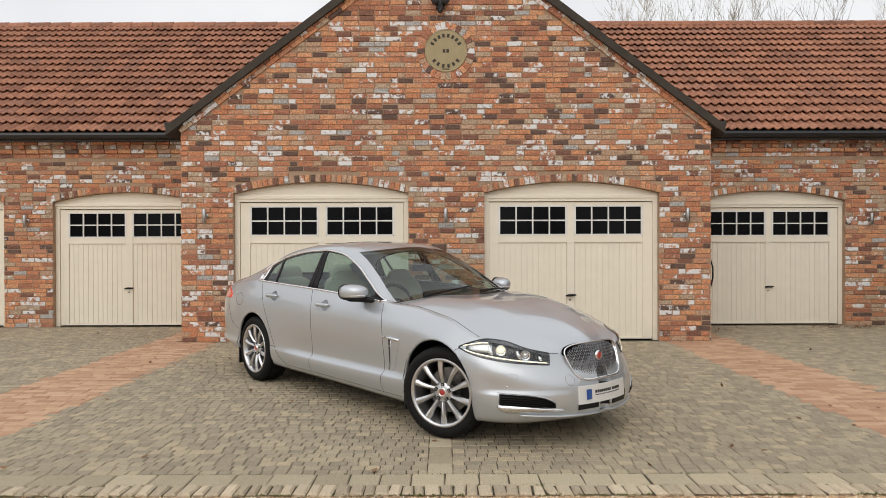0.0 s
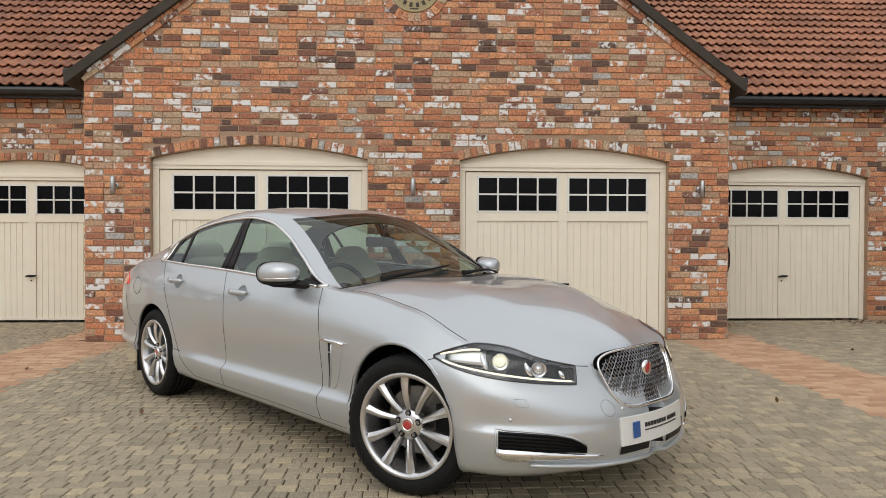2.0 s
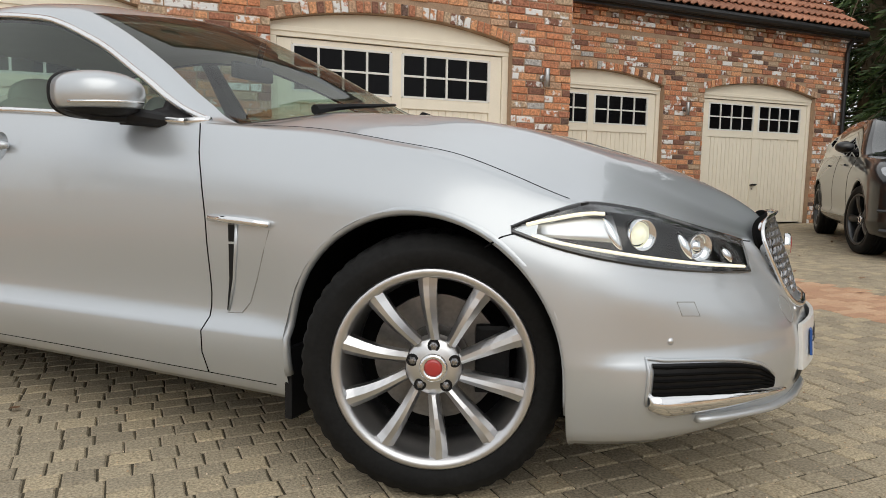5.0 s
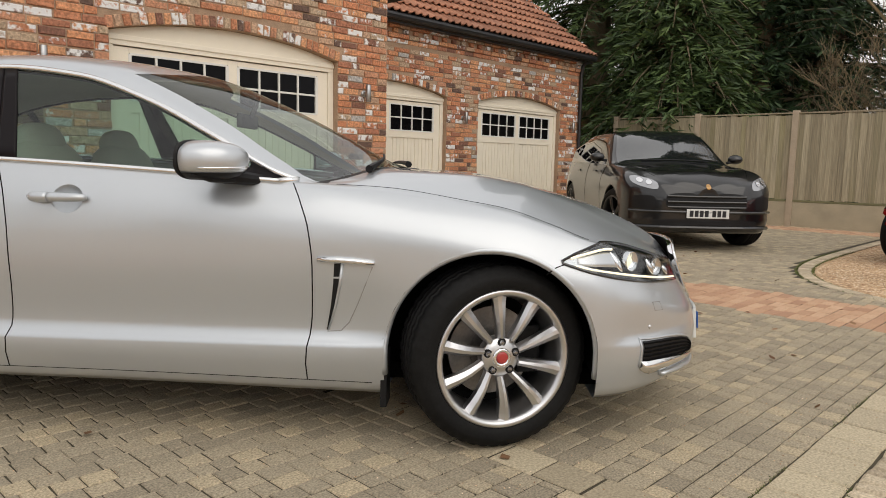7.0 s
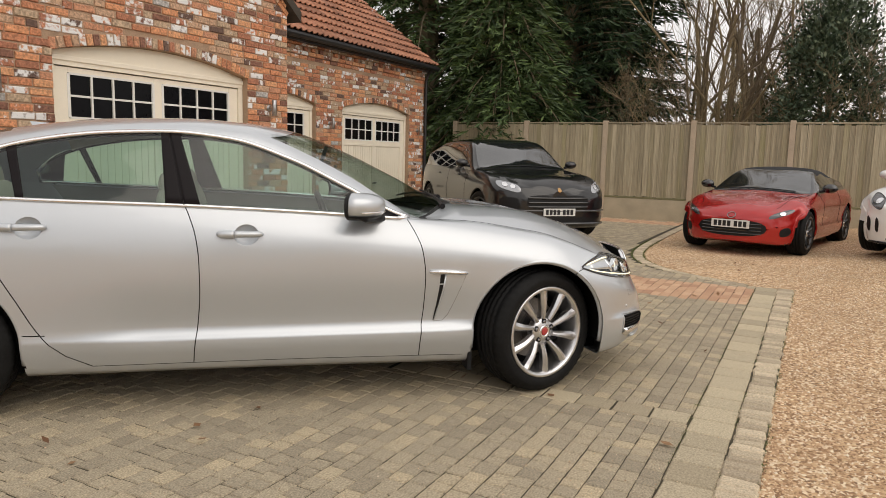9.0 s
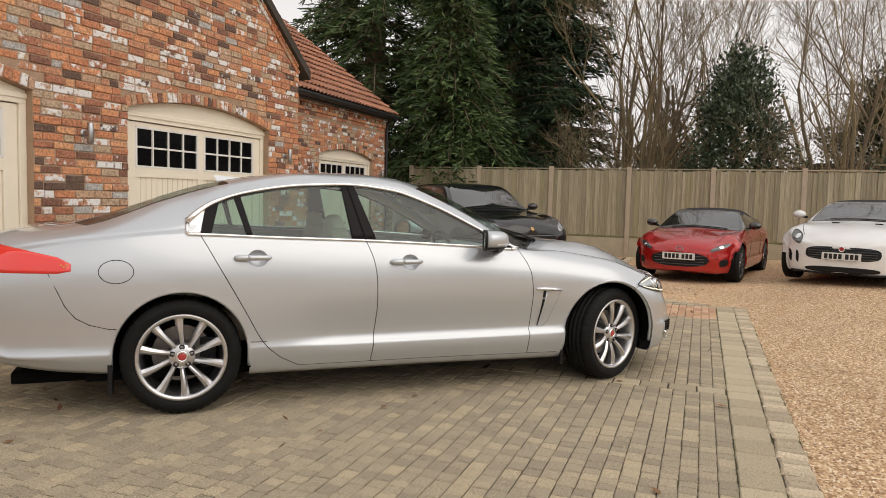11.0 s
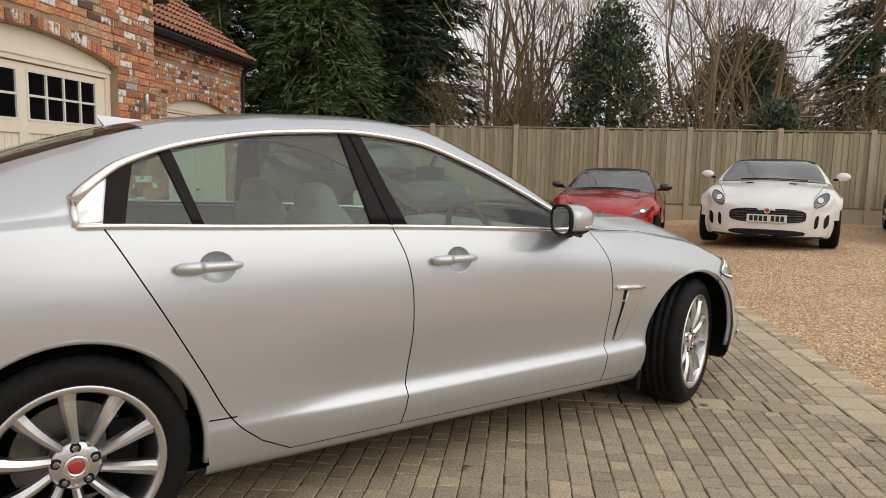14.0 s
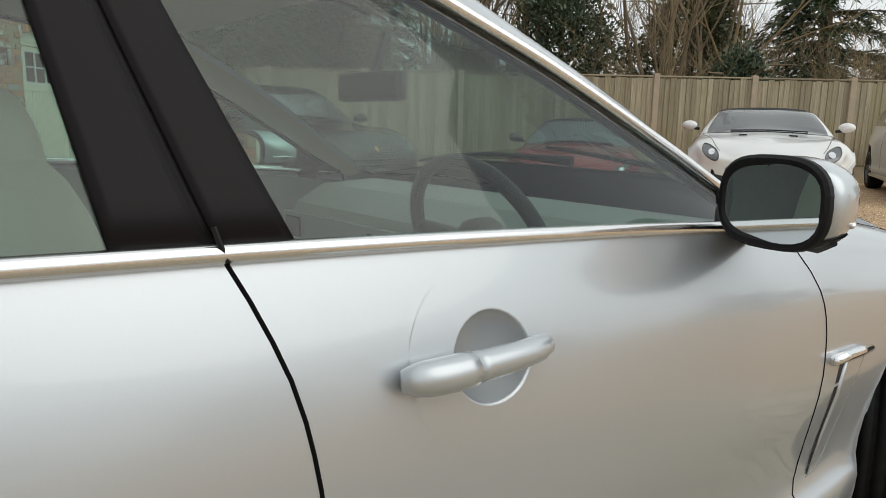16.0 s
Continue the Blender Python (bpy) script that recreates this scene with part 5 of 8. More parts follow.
        for v in bm.verts:
            c = v.co
            c.x = math.copysign(abs(c.x) ** 0.85, c.x)
            c.z = math.copysign(abs(c.z) ** 0.75, c.z)
            if c.x < -0.25:
                c.x = -0.25 - (abs(c.x) - 0.25) * 0.12
            v.co = Vector((0.452 + 0.133 * c.x - 0.03 * c.y, s * (0.872 + 0.101 * c.y), 1.015 + (0.069 + 0.004 * c.y) * c.z))
        part("mirror_base", bm, m_black, mirror, "black lower half of the mirror", True)
        bm = bmesh.new()
        tube(bm, [(0.452 + 0.127 * math.cos(t) + 0.03 * math.sin(t), s * (0.872 - 0.096 * math.sin(t)), 0.992 + 0.004 * math.sin(t)) for t in [math.radians(-75 + 10 * k) for k in range(18)]], 0.0042, 6)
        part("indicator_strip", bm, m_chrome, mirror, "bright strip along the mirror", True)
        g = []
        for q in range(7):
            row = []
            for e in range(29):
                t = 2 * math.pi * e / 28
                rr = q / 6
                cy = math.copysign(abs(math.cos(t)) ** 0.7, math.cos(t)) * rr
                cz = math.copysign(abs(math.sin(t)) ** 0.7, math.sin(t)) * rr
                row.append((0.403 - 0.03 * cy, s * (0.872 + 0.082 * cy), 1.015 + 0.056 * cz))
            g.append(row)
        sheet("mirror_glass", g, m_mirror, mirror)
        bm = bmesh.new()
        tube(bm, [(0.409 - 0.03 * math.cos(t), s * (0.872 + 0.087 * math.copysign(abs(math.cos(t)) ** 0.7, math.cos(t))), 1.015 + 0.060 * math.copysign(abs(math.sin(t)) ** 0.7, math.sin(t))) for t in [2 * math.pi * k / 36 for k in range(36)]], 0.0085, 8, True)
        part("mirror_rim", bm, m_black, mirror)
        bm = bmesh.new()
        tube(bm, [(0.60, s * 0.725, 0.945), (0.56, s * 0.775, 0.952), (0.50, s * 0.83, 0.962)], [0.022, 0.024, 0.03], 10)
        tube(bm, [(0.43, s * 0.955, 0.965), (0.48, s * 0.915, 0.952), (0.53, s * 0.84, 0.950)], [0.004, 0.012, 0.014], 8)
        part("mirror_foot", bm, m_black, mirror)
        # headlamps
        d2 = LAMP_B - LAMP_A

        def lamp_point(u, v, lift):
            z = LAMP_LOW(u) * (1 - v) + LAMP_TOP(u) * v
            c = LAMP_A + d2 * u
            o = Vector((c.x, c.y, z)) + OUT * 0.4
            p, n = skin.shot(o, -OUT)
            p = p + OUT * lift
            return Vector((p.x, -s * p.y, p.z))

        lens = sheet("headlamp", [[lamp_point(u / 24, v / 8, 0.006) for v in range(9)] for u in range(25)], m_clear, car, "clear lens headlamp with a lit projector")
        lens.visible_shadow = False
        bowl = []
        for u in range(25):
            row = []
            for v in range(9):
                e = min(1.0, min(u, 24 - u) / 3, min(v, 8 - v) / 1.2)
                row.append(lamp_point(u / 24, v / 8, -0.001 - 0.045 * e))
            bowl.append(row)
        sheet("lamp_bowl", bowl, m_bowl, lens)
        for v0, v1 in ((0.0, 0.10), (0.86, 1.0)):
            sheet("lamp_border", [[lamp_point(u / 24, v0 + (v1 - v0) * v / 3, 0.0045) for v in range(4)] for u in range(25)], m_gloss, lens)
        sheet("side_reflector", [[lamp_point(0.09 + 0.28 * u / 6, 0.26 + 0.48 * v / 4 + 0.06 * (u / 6), -0.012) for v in range(5)] for u in range(7)], m_satin, lens, "", 0.004)
        bm = bmesh.new()
        rim_pts = [lamp_point(u / 24, 0, 0.003) for u in range(25)] + [lamp_point(1, v / 4, 0.003) for v in range(1, 4)] + [lamp_point(1 - u / 24, 1, 0.003) for u in range(25)]
        tube(bm, rim_pts, 0.0055, 6, True)
        part("lamp_rim", bm, m_gloss, lens)
        bm = bmesh.new()
        tube(bm, [lamp_point(0.06 + 0.91 * u / 20, 0.13, 0.002) for u in range(21)], 0.0050, 6)
        tube(bm, [lamp_point(0.05 + 0.28 * u / 8, 0.82, 0.002) for u in range(9)], 0.0050, 6)
        part("running_light", bm, m_led, lens, "lit strip of warm white diodes")
        for u, rr, mm in ((0.47, 0.026, m_beam), (0.74, 0.024, m_chrome)):
            c = lamp_point(u, 0.52, -0.026)
            bm = bmesh.new()
            axis = Vector((OUT.x, -s * OUT.y, 0))
            rot = Vector((0, 0, 1)).rotation_difference(axis).to_matrix().to_4x4()
            lathe(bm, [(rr * 0.98, -0.02), (rr * 1.35, 0.014), (rr * 1.42, 0.012), (rr * 1.42, -0.02)], 28, "z")
            bmesh.ops.transform(bm, matrix=Matrix.Translation(c) @ rot, verts=bm.verts)
            part("projector_ring", bm, m_chrome, lens, smooth=True)
            bm = bmesh.new()
            lathe(bm, [(0.0001, 0.008), (rr * 0.5, 0.005), (rr * 0.9, -0.006), (rr, -0.02)], 24, "z")
            bmesh.ops.transform(bm, matrix=Matrix.Translation(c) @ rot, verts=bm.verts)
            part("projector_lens", bm, mm, lens, smooth=True)
        for u, h in ((0.33, 0.8), (0.64, 0.7), (0.88, 0.6)):
            bm = bmesh.new()
            tube(bm, [lamp_point(u + 0.05 * k / 6, 0.15 + h * (1 - k / 6) ** 1.3 * 0.85, -0.022) for k in range(7)], [0.004, 0.010, 0.015, 0.016, 0.014, 0.010, 0.004], 8)
            part("chrome_fin", bm, m_chrome, lens, smooth=True)
        # fog intake with its chrome blade
        A2, B2 = Vector((1.94, -0.675)), Vector((2.165, -0.36))

        def low_point(u, z, lift):
            c = A2 + (B2 - A2) * u
            p, n = skin.shot(Vector((c.x, c.y, z)) + OUT * 0.5, -OUT)
            p = p + OUT * lift
            return Vector((p.x, -s * p.y, p.z))

        tp, lw = spline([(0, 0.395), (0.5, 0.385), (0.85, 0.36), (1, 0.325)]), spline([(0, 0.318), (0.5, 0.310), (1, 0.300)])
        fog = sheet("fog_intake", [[low_point(u / 12, lw(u / 12) + (tp(u / 12) - lw(u / 12)) * v / 4, 0.003 - 0.0 * v) for v in range(5)] for u in range(13)], m_black, car, "black meshed bumper intake")
        bm = bmesh.new()
        for k in range(5):
            tube(bm, [low_point(u / 12, lw(u / 12) + (tp(u / 12) - lw(u / 12)) * (k + 0.5) / 5, 0.005 + 0.003 * (u % 2)) for u in range(13)], 0.0035, 5)
        part("intake_mesh", bm, m_gap, fog)
        bm = bmesh.new()
        bm.free()
        blade = []
        for k in range(17):
            u = k / 16
            hi, lo = 0.322 - 0.040 * u ** 1.5, 0.262 + 0.012 * u
            lo = lo + (hi - lo) * max(0.0, 1 - u / 0.10) * 0.45
            blade.append([low_point(-0.02 + 1.22 * u, lo + (hi - lo) * v / 6, 0.004 + 0.020 * math.sin(math.pi * (0.12 + 0.76 * v / 6)) * (1 - 0.6 * u)) for v in range(7)])
        sheet("fog_blade", blade, m_chrome, fog, "chrome blade below the intake", 0.012)
        bm = bmesh.new()
        tube(bm, [low_point(-0.03 + 0.0 * k, 0.30 + 0.105 * k / 4, 0.002) for k in range(5)] + [low_point(u / 12, tp(u / 12) + 0.006, 0.002) for u in range(1, 13)], 0.005, 6)
        part("intake_edge", bm, m_silver, fog, smooth=True)
        # tail lamp wrapping on to the side
        tl = []
        for u in range(17):
            x = -2.53 + 0.52 * u / 16
            top, low = 0.99 - 0.095 * (u / 16) ** 1.2 - 0.02 * max(0, u - 14) / 2, 0.825 + 0.012 * max(0, u - 14) / 2
            tl.append([skin.side(x, low + (top - low) * v / 6, s, 0.004)[0] for v in range(7)])
        tail = sheet("tail_lamp", tl, m_redlamp, car, "red wrap-round tail lamp", 0.006)
        bm = bmesh.new()
        for k in range(3):
            p = skin.side(-2.055 + 0.014 * k, 0.868 - 0.008 * (k % 2), s, 0.007)[0]
            box(bm, p.x - 0.005, p.x + 0.005, p.y - 0.002, p.y + 0.002, p.z - 0.004, p.z + 0.004)
        part("side_marker", bm, m_amber, tail)
    # grille
    gt, gb, hw_t, hw_b = 0.712, 0.466, 0.318, 0.238
    gx = lambda y, z: 2.304 - 0.62 * y * y - 0.30 * (z - 0.468) + 0.012 * math.cos((z - 0.468) * 6)
    outline = []
    for k in range(64):
        t = 2 * math.pi * k / 64
        c, q = math.cos(t), math.sin(t)
        yy, zz = math.copysign(abs(c) ** 0.42, c), math.copysign(abs(q) ** 0.48, q)
        z = (gt + gb) / 2 + (gt - gb) / 2 * zz
        wdt = hw_b + (hw_t - hw_b) * max(0.0, (z - gb) / (gt - gb)) ** 0.8
        outline.append((yy * wdt, z - 0.010 * yy * yy))
    bm = bmesh.new()
    tube(bm, [(gx(y, z) + 0.004, y, z) for y, z in outline], [0.0055 + 0.005 * max(0, 1 - (z - gb) / 0.08) for y, z in outline], 10, True)
    grille = part("grille", bm, m_chrome, car, "chrome framed woven mesh grille", True)
    back = [[(gx(y * r / 4, 0.588 + (z - 0.588) * r / 4) - 0.022, y * r / 4, 0.588 + (z - 0.588) * r / 4) for y, z in outline + outline[:1]] for r in range(5)]
    sheet("grille_back", back, m_gap, grille)
    bezel = [[(gx(y * k, 0.588 + (z - 0.588) * k) + dx, y * k, 0.588 + (z - 0.588) * k) for y, z in outline + outline[:1]] for k, dx in ((1.0, 0.006), (0.975, -0.002), (0.945, -0.020))]
    sheet("grille_bezel", bezel, m_chrome, grille, "deep chrome bezel")
    bm = bmesh.new()

    def inside(y, z):
        w = hw_b + (hw_t - hw_b) * max(0, min(1, (z - gb) / (gt - gb))) ** 0.8
        zz = (z - (gt + gb) / 2) / ((gt - gb) / 2)
        return abs(zz) < 0.97 and (abs(y) / w) ** 2.4 + abs(zz) ** 2.1 < 0.99

    for sgn in (-1, 1):
        for k in range(-30, 31):
            run = []
            for q in range(49):
                z = gb + (gt - gb) * q / 48
                y = k * 0.0205 + sgn * (z - 0.588) * 0.85
                if inside(y, z):
                    run.append((gx(y, z) - 0.008 + 0.0018 * sgn * math.cos(q * math.pi / 2.1), y, z))
            if len(run) > 2:
                tube(bm, run, 0.0034, 5)
    part("grille_mesh", bm, m_mesh, grille)
    bm = bmesh.new()
    lathe(bm, [(0.0001, 0.008), (0.030, 0.007), (0.036, 0.0), (0.036, -0.01)], 28, "x", (gx(0, 0.615) + 0.006, 0, 0.615))
    part("grille_badge", bm, m_chrome, grille, "round badge", True)
    bm = bmesh.new()
    lathe(bm, [(0.0001, 0.010), (0.024, 0.0085), (0.026, 0.006)], 24, "x", (gx(0, 0.615) + 0.0065, 0, 0.615))
    part("badge_enamel", bm, m_redcap, grille, "red enamel centre", True)
    # lower intake and number plate
    low = [[skin.front(-0.27 + 0.54 * u / 20, 0.268 + 0.08 * v / 4, 0.003)[0] for v in range(5)] for u in range(21)]
    sheet("lower_intake", low, m_black, car, "black lower bumper intake")
    bm = bmesh.new()
    tube(bm, [skin.front(-0.62 + 1.24 * u / 30, 0.232 + 0.02 * abs(-1 + 2 * u / 30) ** 2, 0.006)[0] for u in range(31)], 0.016, 8, flat=0.6)
    part("bumper_lip", bm, m_silver, car, smooth=True)
    part("plate_plinth", boxed(2.20, 2.325, -0.17, 0.17, 0.315, 0.425, 0.01), m_black, car)
    p = number_plate(car, pose(2.350, -0.012, 0.372, 0, 0, 90) @ pose(0, 0, 0, -4, 0, 0), 0.525, 0.125,
                     blocks=[(-0.125 + 0.0215 * k + (0.012 if k > 7 else 0), -0.125 + 0.0215 * k + 0.016 + (0.012 if k > 7 else 0), 0.004, 0.023) for k in range(13)] + [(-0.125 + 0.0145 * k, -0.125 + 0.0145 * k + 0.009, -0.012, -0.006) for k in range(20)])
    # the flexible plate follows the bumper's curve
    for ob in (p, *p.children):
        bm = bmesh.new()
        bm.from_mesh(ob.data)
        for k in range(-9, 10):
            bmesh.ops.bisect_plane(bm, geom=bm.verts[:] + bm.edges[:] + bm.faces[:], plane_co=(k * 0.026, 0, 0), plane_no=(1, 0, 0))
        for v in bm.verts:
            v.co.y += 0.60 * v.co.x ** 2
        bm.to_mesh(ob.data)
        bm.free()
    part("blue_mark", boxed(-0.205, -0.150, 0.0085, 0.0155, -0.034, 0.036, 0.002), m_blue, p, "rounded blue mark")
    # bumper details: washer flap, towing eye, sensors
    bm = bmesh.new()
    sq = [skin.shot(Vector((2.02 + 0.30 * a, -0.60 + 0.30 * a, z)) + OUT * 0.5, -OUT, 0.0)[0] for a, z in ((-0.10, 0.53), (0.02, 0.527), (0.05, 0.495), (-0.07, 0.498))]
    tube(bm, sq, 0.0014, 5, True)
    ce = [skin.front(-0.315 + 0.034 * math.cos(t), 0.475 + 0.034 * math.sin(t))[0] for t in [2 * math.pi * k / 28 for k in range(28)]]
    tube(bm, ce, 0.0014, 5, True)
    part("bumper_seams", bm, m_dashtop, car)
    for q in (skin.shot(Vector((1.98, -0.64, 0.44)) + OUT * 0.5, -OUT), skin.front(-0.235, 0.465)):
        bm = bmesh.new()
        bmesh.ops.create_uvsphere(bm, u_segments=12, v_segments=8, radius=0.0095, matrix=Matrix.Translation(q[0] - q[1] * 0.004))
        part("parking_sensor", bm, m_satin, car, smooth=True)
    # bonnet louvre reflections are left to the sky; wipers, aerial fin
    for y0, y1, dx in ((-0.52, 0.02, 0.0), (0.02, 0.52, 0.02)):
        pts = []
        for k in range(9):
            y = y0 + (y1 - y0) * k / 8
            x = 0.93 + 0.10 * (1 - (abs(y) / 0.6) ** 2) - 0.10 * k / 8 * (1 if y0 < -0.1 else 1) + dx
            q, n = skin.shot((x, y, 3.0), (0, 0, -1), 0.016)
            pts.append(q)
        bm = bmesh.new()
        tube(bm, pts, [0.016, 0.013, 0.010, 0.009, 0.008, 0.007, 0.006, 0.006, 0.005], 7)
        part("wiper", bm, m_black, car, "black windscreen wiper")
    bm = bmesh.new()
    fin = [(-1.02, 0.0, 1.385), (-1.20, 0.0, 1.345), (-1.235, 0.0, 1.40)]
    v = [bm.verts.new((a, b + e, c)) for e in (-0.022, 0.022) for a, b, c in fin[:2]] + [bm.verts.new((a, b + e * 0.2, c)) for e in (-0.022, 0.022) for a, b, c in fin[2:]]
    for fc in ((0, 1, 4), (2, 5, 3), (0, 4, 5, 2), (1, 3, 5, 4)):
        bm.faces.new([v[k] for k in fc])
    bmesh.ops.recalc_face_normals(bm, faces=bm.faces)
    part("aerial_fin", bm, m_silver, car)
    # cabin
    for y in (-0.335, 0.335):
        seat(car, -0.13, y, True)
    seat(car, -1.12, -0.33, False), seat(car, -1.12, 0.33, False)
    bm = bmesh.new()
    prof = [(0.50, 0.60), (0.46, 0.78), (0.50, 0.86), (0.60, 0.915), (0.80, 0.925), (1.0, 0.90), (1.0, 0.5)]
    a = [bm.verts.new((x, -0.68, z)) for x, z in prof]
    b = [bm.verts.new((x, 0.68, z)) for x, z in prof]
    for k in range(6):
        bm.faces.new((a[k], a[k + 1], b[k + 1], b[k]))
    bm.faces.new(a), bm.faces.new(b)
    bmesh.ops.recalc_face_normals(bm, faces=bm.faces)
    dash = part("dashboard", bm, m_dashtop, car, "grey dashboard with a satin metal fascia")
    part("fascia", boxed(0.445, 0.47, -0.66, 0.66, 0.74, 0.84, 0.004), m_satin, dash)
    part("screen", boxed(0.438, 0.452, -0.09, 0.09, 0.745, 0.835, 0.003), m_gloss, dash)
    for y in (-0.60, -0.15, 0.15, 0.60):
        part("air_vent", boxed(0.438, 0.46, y - 0.045, y + 0.045, 0.765, 0.825, 0.004), m_black, dash)
    bm = bmesh.new()
    tube(bm, [(0, 0.185 * math.cos(t), 0.185 * math.sin(t)) for t in [2 * math.pi * k / 40 for k in range(40)]], 0.015, 8, True)
    for t in (0.15, math.pi - 0.15, -math.pi / 2):
        tube(bm, [(0.012, 0, 0), (0.004, 0.18 * math.cos(t), 0.18 * math.sin(t))], [0.03, 0.016], 8, flat=0.5)
    lathe(bm, [(0.0001, -0.02), (0.05, -0.018), (0.062, 0.0), (0.05, 0.04)], 24, "x")
    sw = part("steering_wheel", bm, m_dash, car, "black leather steering wheel", True)
    sw.matrix_local = pose(0.35, -0.335, 0.875, 0, -22, 0)
    bm = bmesh.new()
    box(bm, 0.295, 0.325, -0.125, 0.105, 1.16, 1.225, 0.014)
    tube(bm, [(0.325, 0, 1.21), (0.36, 0, 1.31)], 0.012, 8)
    part("interior_mirror", bm, m_dash, car)
    part("centre_console", boxed(-0.6, 0.5, -0.11, 0.11, 0.28, 0.60, 0.03), m_dash, car)
    # wheels
    for s in (-1, 1):
        wheel(car, 0.335, 0.243, 0.235, 10, (0.027, 0.050, 0.034), m_satin, (-1.4457, s * 0.702, 0.335), 0, s)
        wheel(car, 0.335, 0.243, 0.235, 10, (0.027, 0.050, 0.034), m_satin, (1.4457, s * 0.702, 0.335), STEER, s)
    return car


STEER = 20.0


def seat(parent, x, y, front):
    sq = part("seat", boxed(x - 0.28, x + 0.25, y - 0.25, y + 0.25, 0.36, 0.56, 0.05), m_leather, parent, "cream leather seat", True)
    def cushion(hx, hy, hz, z, e):
        """A stuffed shape between a ball and a box."""
        bm = bmesh.new()
        bmesh.ops.create_uvsphere(bm, u_segments=20, v_segments=14, radius=1.0)
        for v in bm.verts:
            c = [math.copysign(abs(q) ** e, q) for q in v.co]
            v.co = Vector((hx * c[0], hy * c[1], z + hz * c[2]))
        return bm

    b = part("backrest", cushion(0.09, 0.265, 0.33, 0.30, 0.6), m_leather, sq, smooth=True)
    b.matrix_local = pose(x - 0.24, y, 0.46, 0, -10 if front else -18, 0)
    bm = cushion(0.06, 0.145, 0.115, 0.075, 0.7)
    h = part("headrest", bm, m_leather, sq, smooth=True)
    h.matrix_local = pose(x - (0.33 if front else 0.44), y, 0.965 if front else 1.0, 0, -8, 0)


saloon(pose(-0.391, 6.72, 0.0, 0, 0, -48.67))


# ---- trees and shrubs ----
m_bark = surface("grey_bark", (0.20, 0.155, 0.10), 0.9, vary=0.3, scale=3, fine=40, bump=0.6, depth=0.01)
m_twig = surface("brown_twig", (0.27, 0.21, 0.118), 0.9, vary=0.3, scale=2, bump=0.2)


def foliage(name, stops):
    return pieces(name, stops, rough=0.6, joined=True, bump=0.1, grain=8, mottle=0.3)


m_conifer = foliage("conifer_needles", [(0.0, (0.024, 0.046, 0.012)), (0.6, (0.055, 0.098, 0.026)), (1.0, (0.115, 0.175, 0.05))])
m_cypress = foliage("cypress_spray", [(0.0, (0.013, 0.030, 0.012)), (0.6, (0.028, 0.060, 0.022)), (1.0, (0.055, 0.10, 0.034))])
m_holly = foliage("holly_leaf", [(0.0, (0.028, 0.050, 0.026)), (0.5, (0.055, 0.088, 0.046)), (1.0, (0.14, 0.17, 0.10))])
m_laurel = foliage("olive_leaf", [(0.0, (0.03, 0.04, 0.015)), (0.5, (0.06, 0.075, 0.03)), (1.0, (0.12, 0.125, 0.055))])


class Leaves:
    """Collects small leaf blades in one mesh."""

    def __init__(self):
        self.v, self.f = [], []

    def blade(self, p, d, length, width, up):
        side = d.cross(up)
        if side.length < 1e-6:
            side = Vector((1, 0, 0))
        side.normalize()
        k = len(self.v)
        q = p + d * length * 0.45
        self.v += [p, q + side * width / 2, p + d * length, q - side * width / 2]
        self.f.append((k, k + 1, k + 2, k + 3))

    def put(self, name, mat, parent):
        return raw(name, self.v, self.f, mat, parent)


def trunk_mesh(pts, rs, sides=9):
    bm = bmesh.new()
    tube(bm, pts, rs, sides)
    return bm


def rand_dir(rng):
    a, z = rng.uniform(0, 2 * math.pi), rng.uniform(-1, 1)
    r = math.sqrt(1 - z * z)
    return Vector((r * math.cos(a), r * math.sin(a), z))


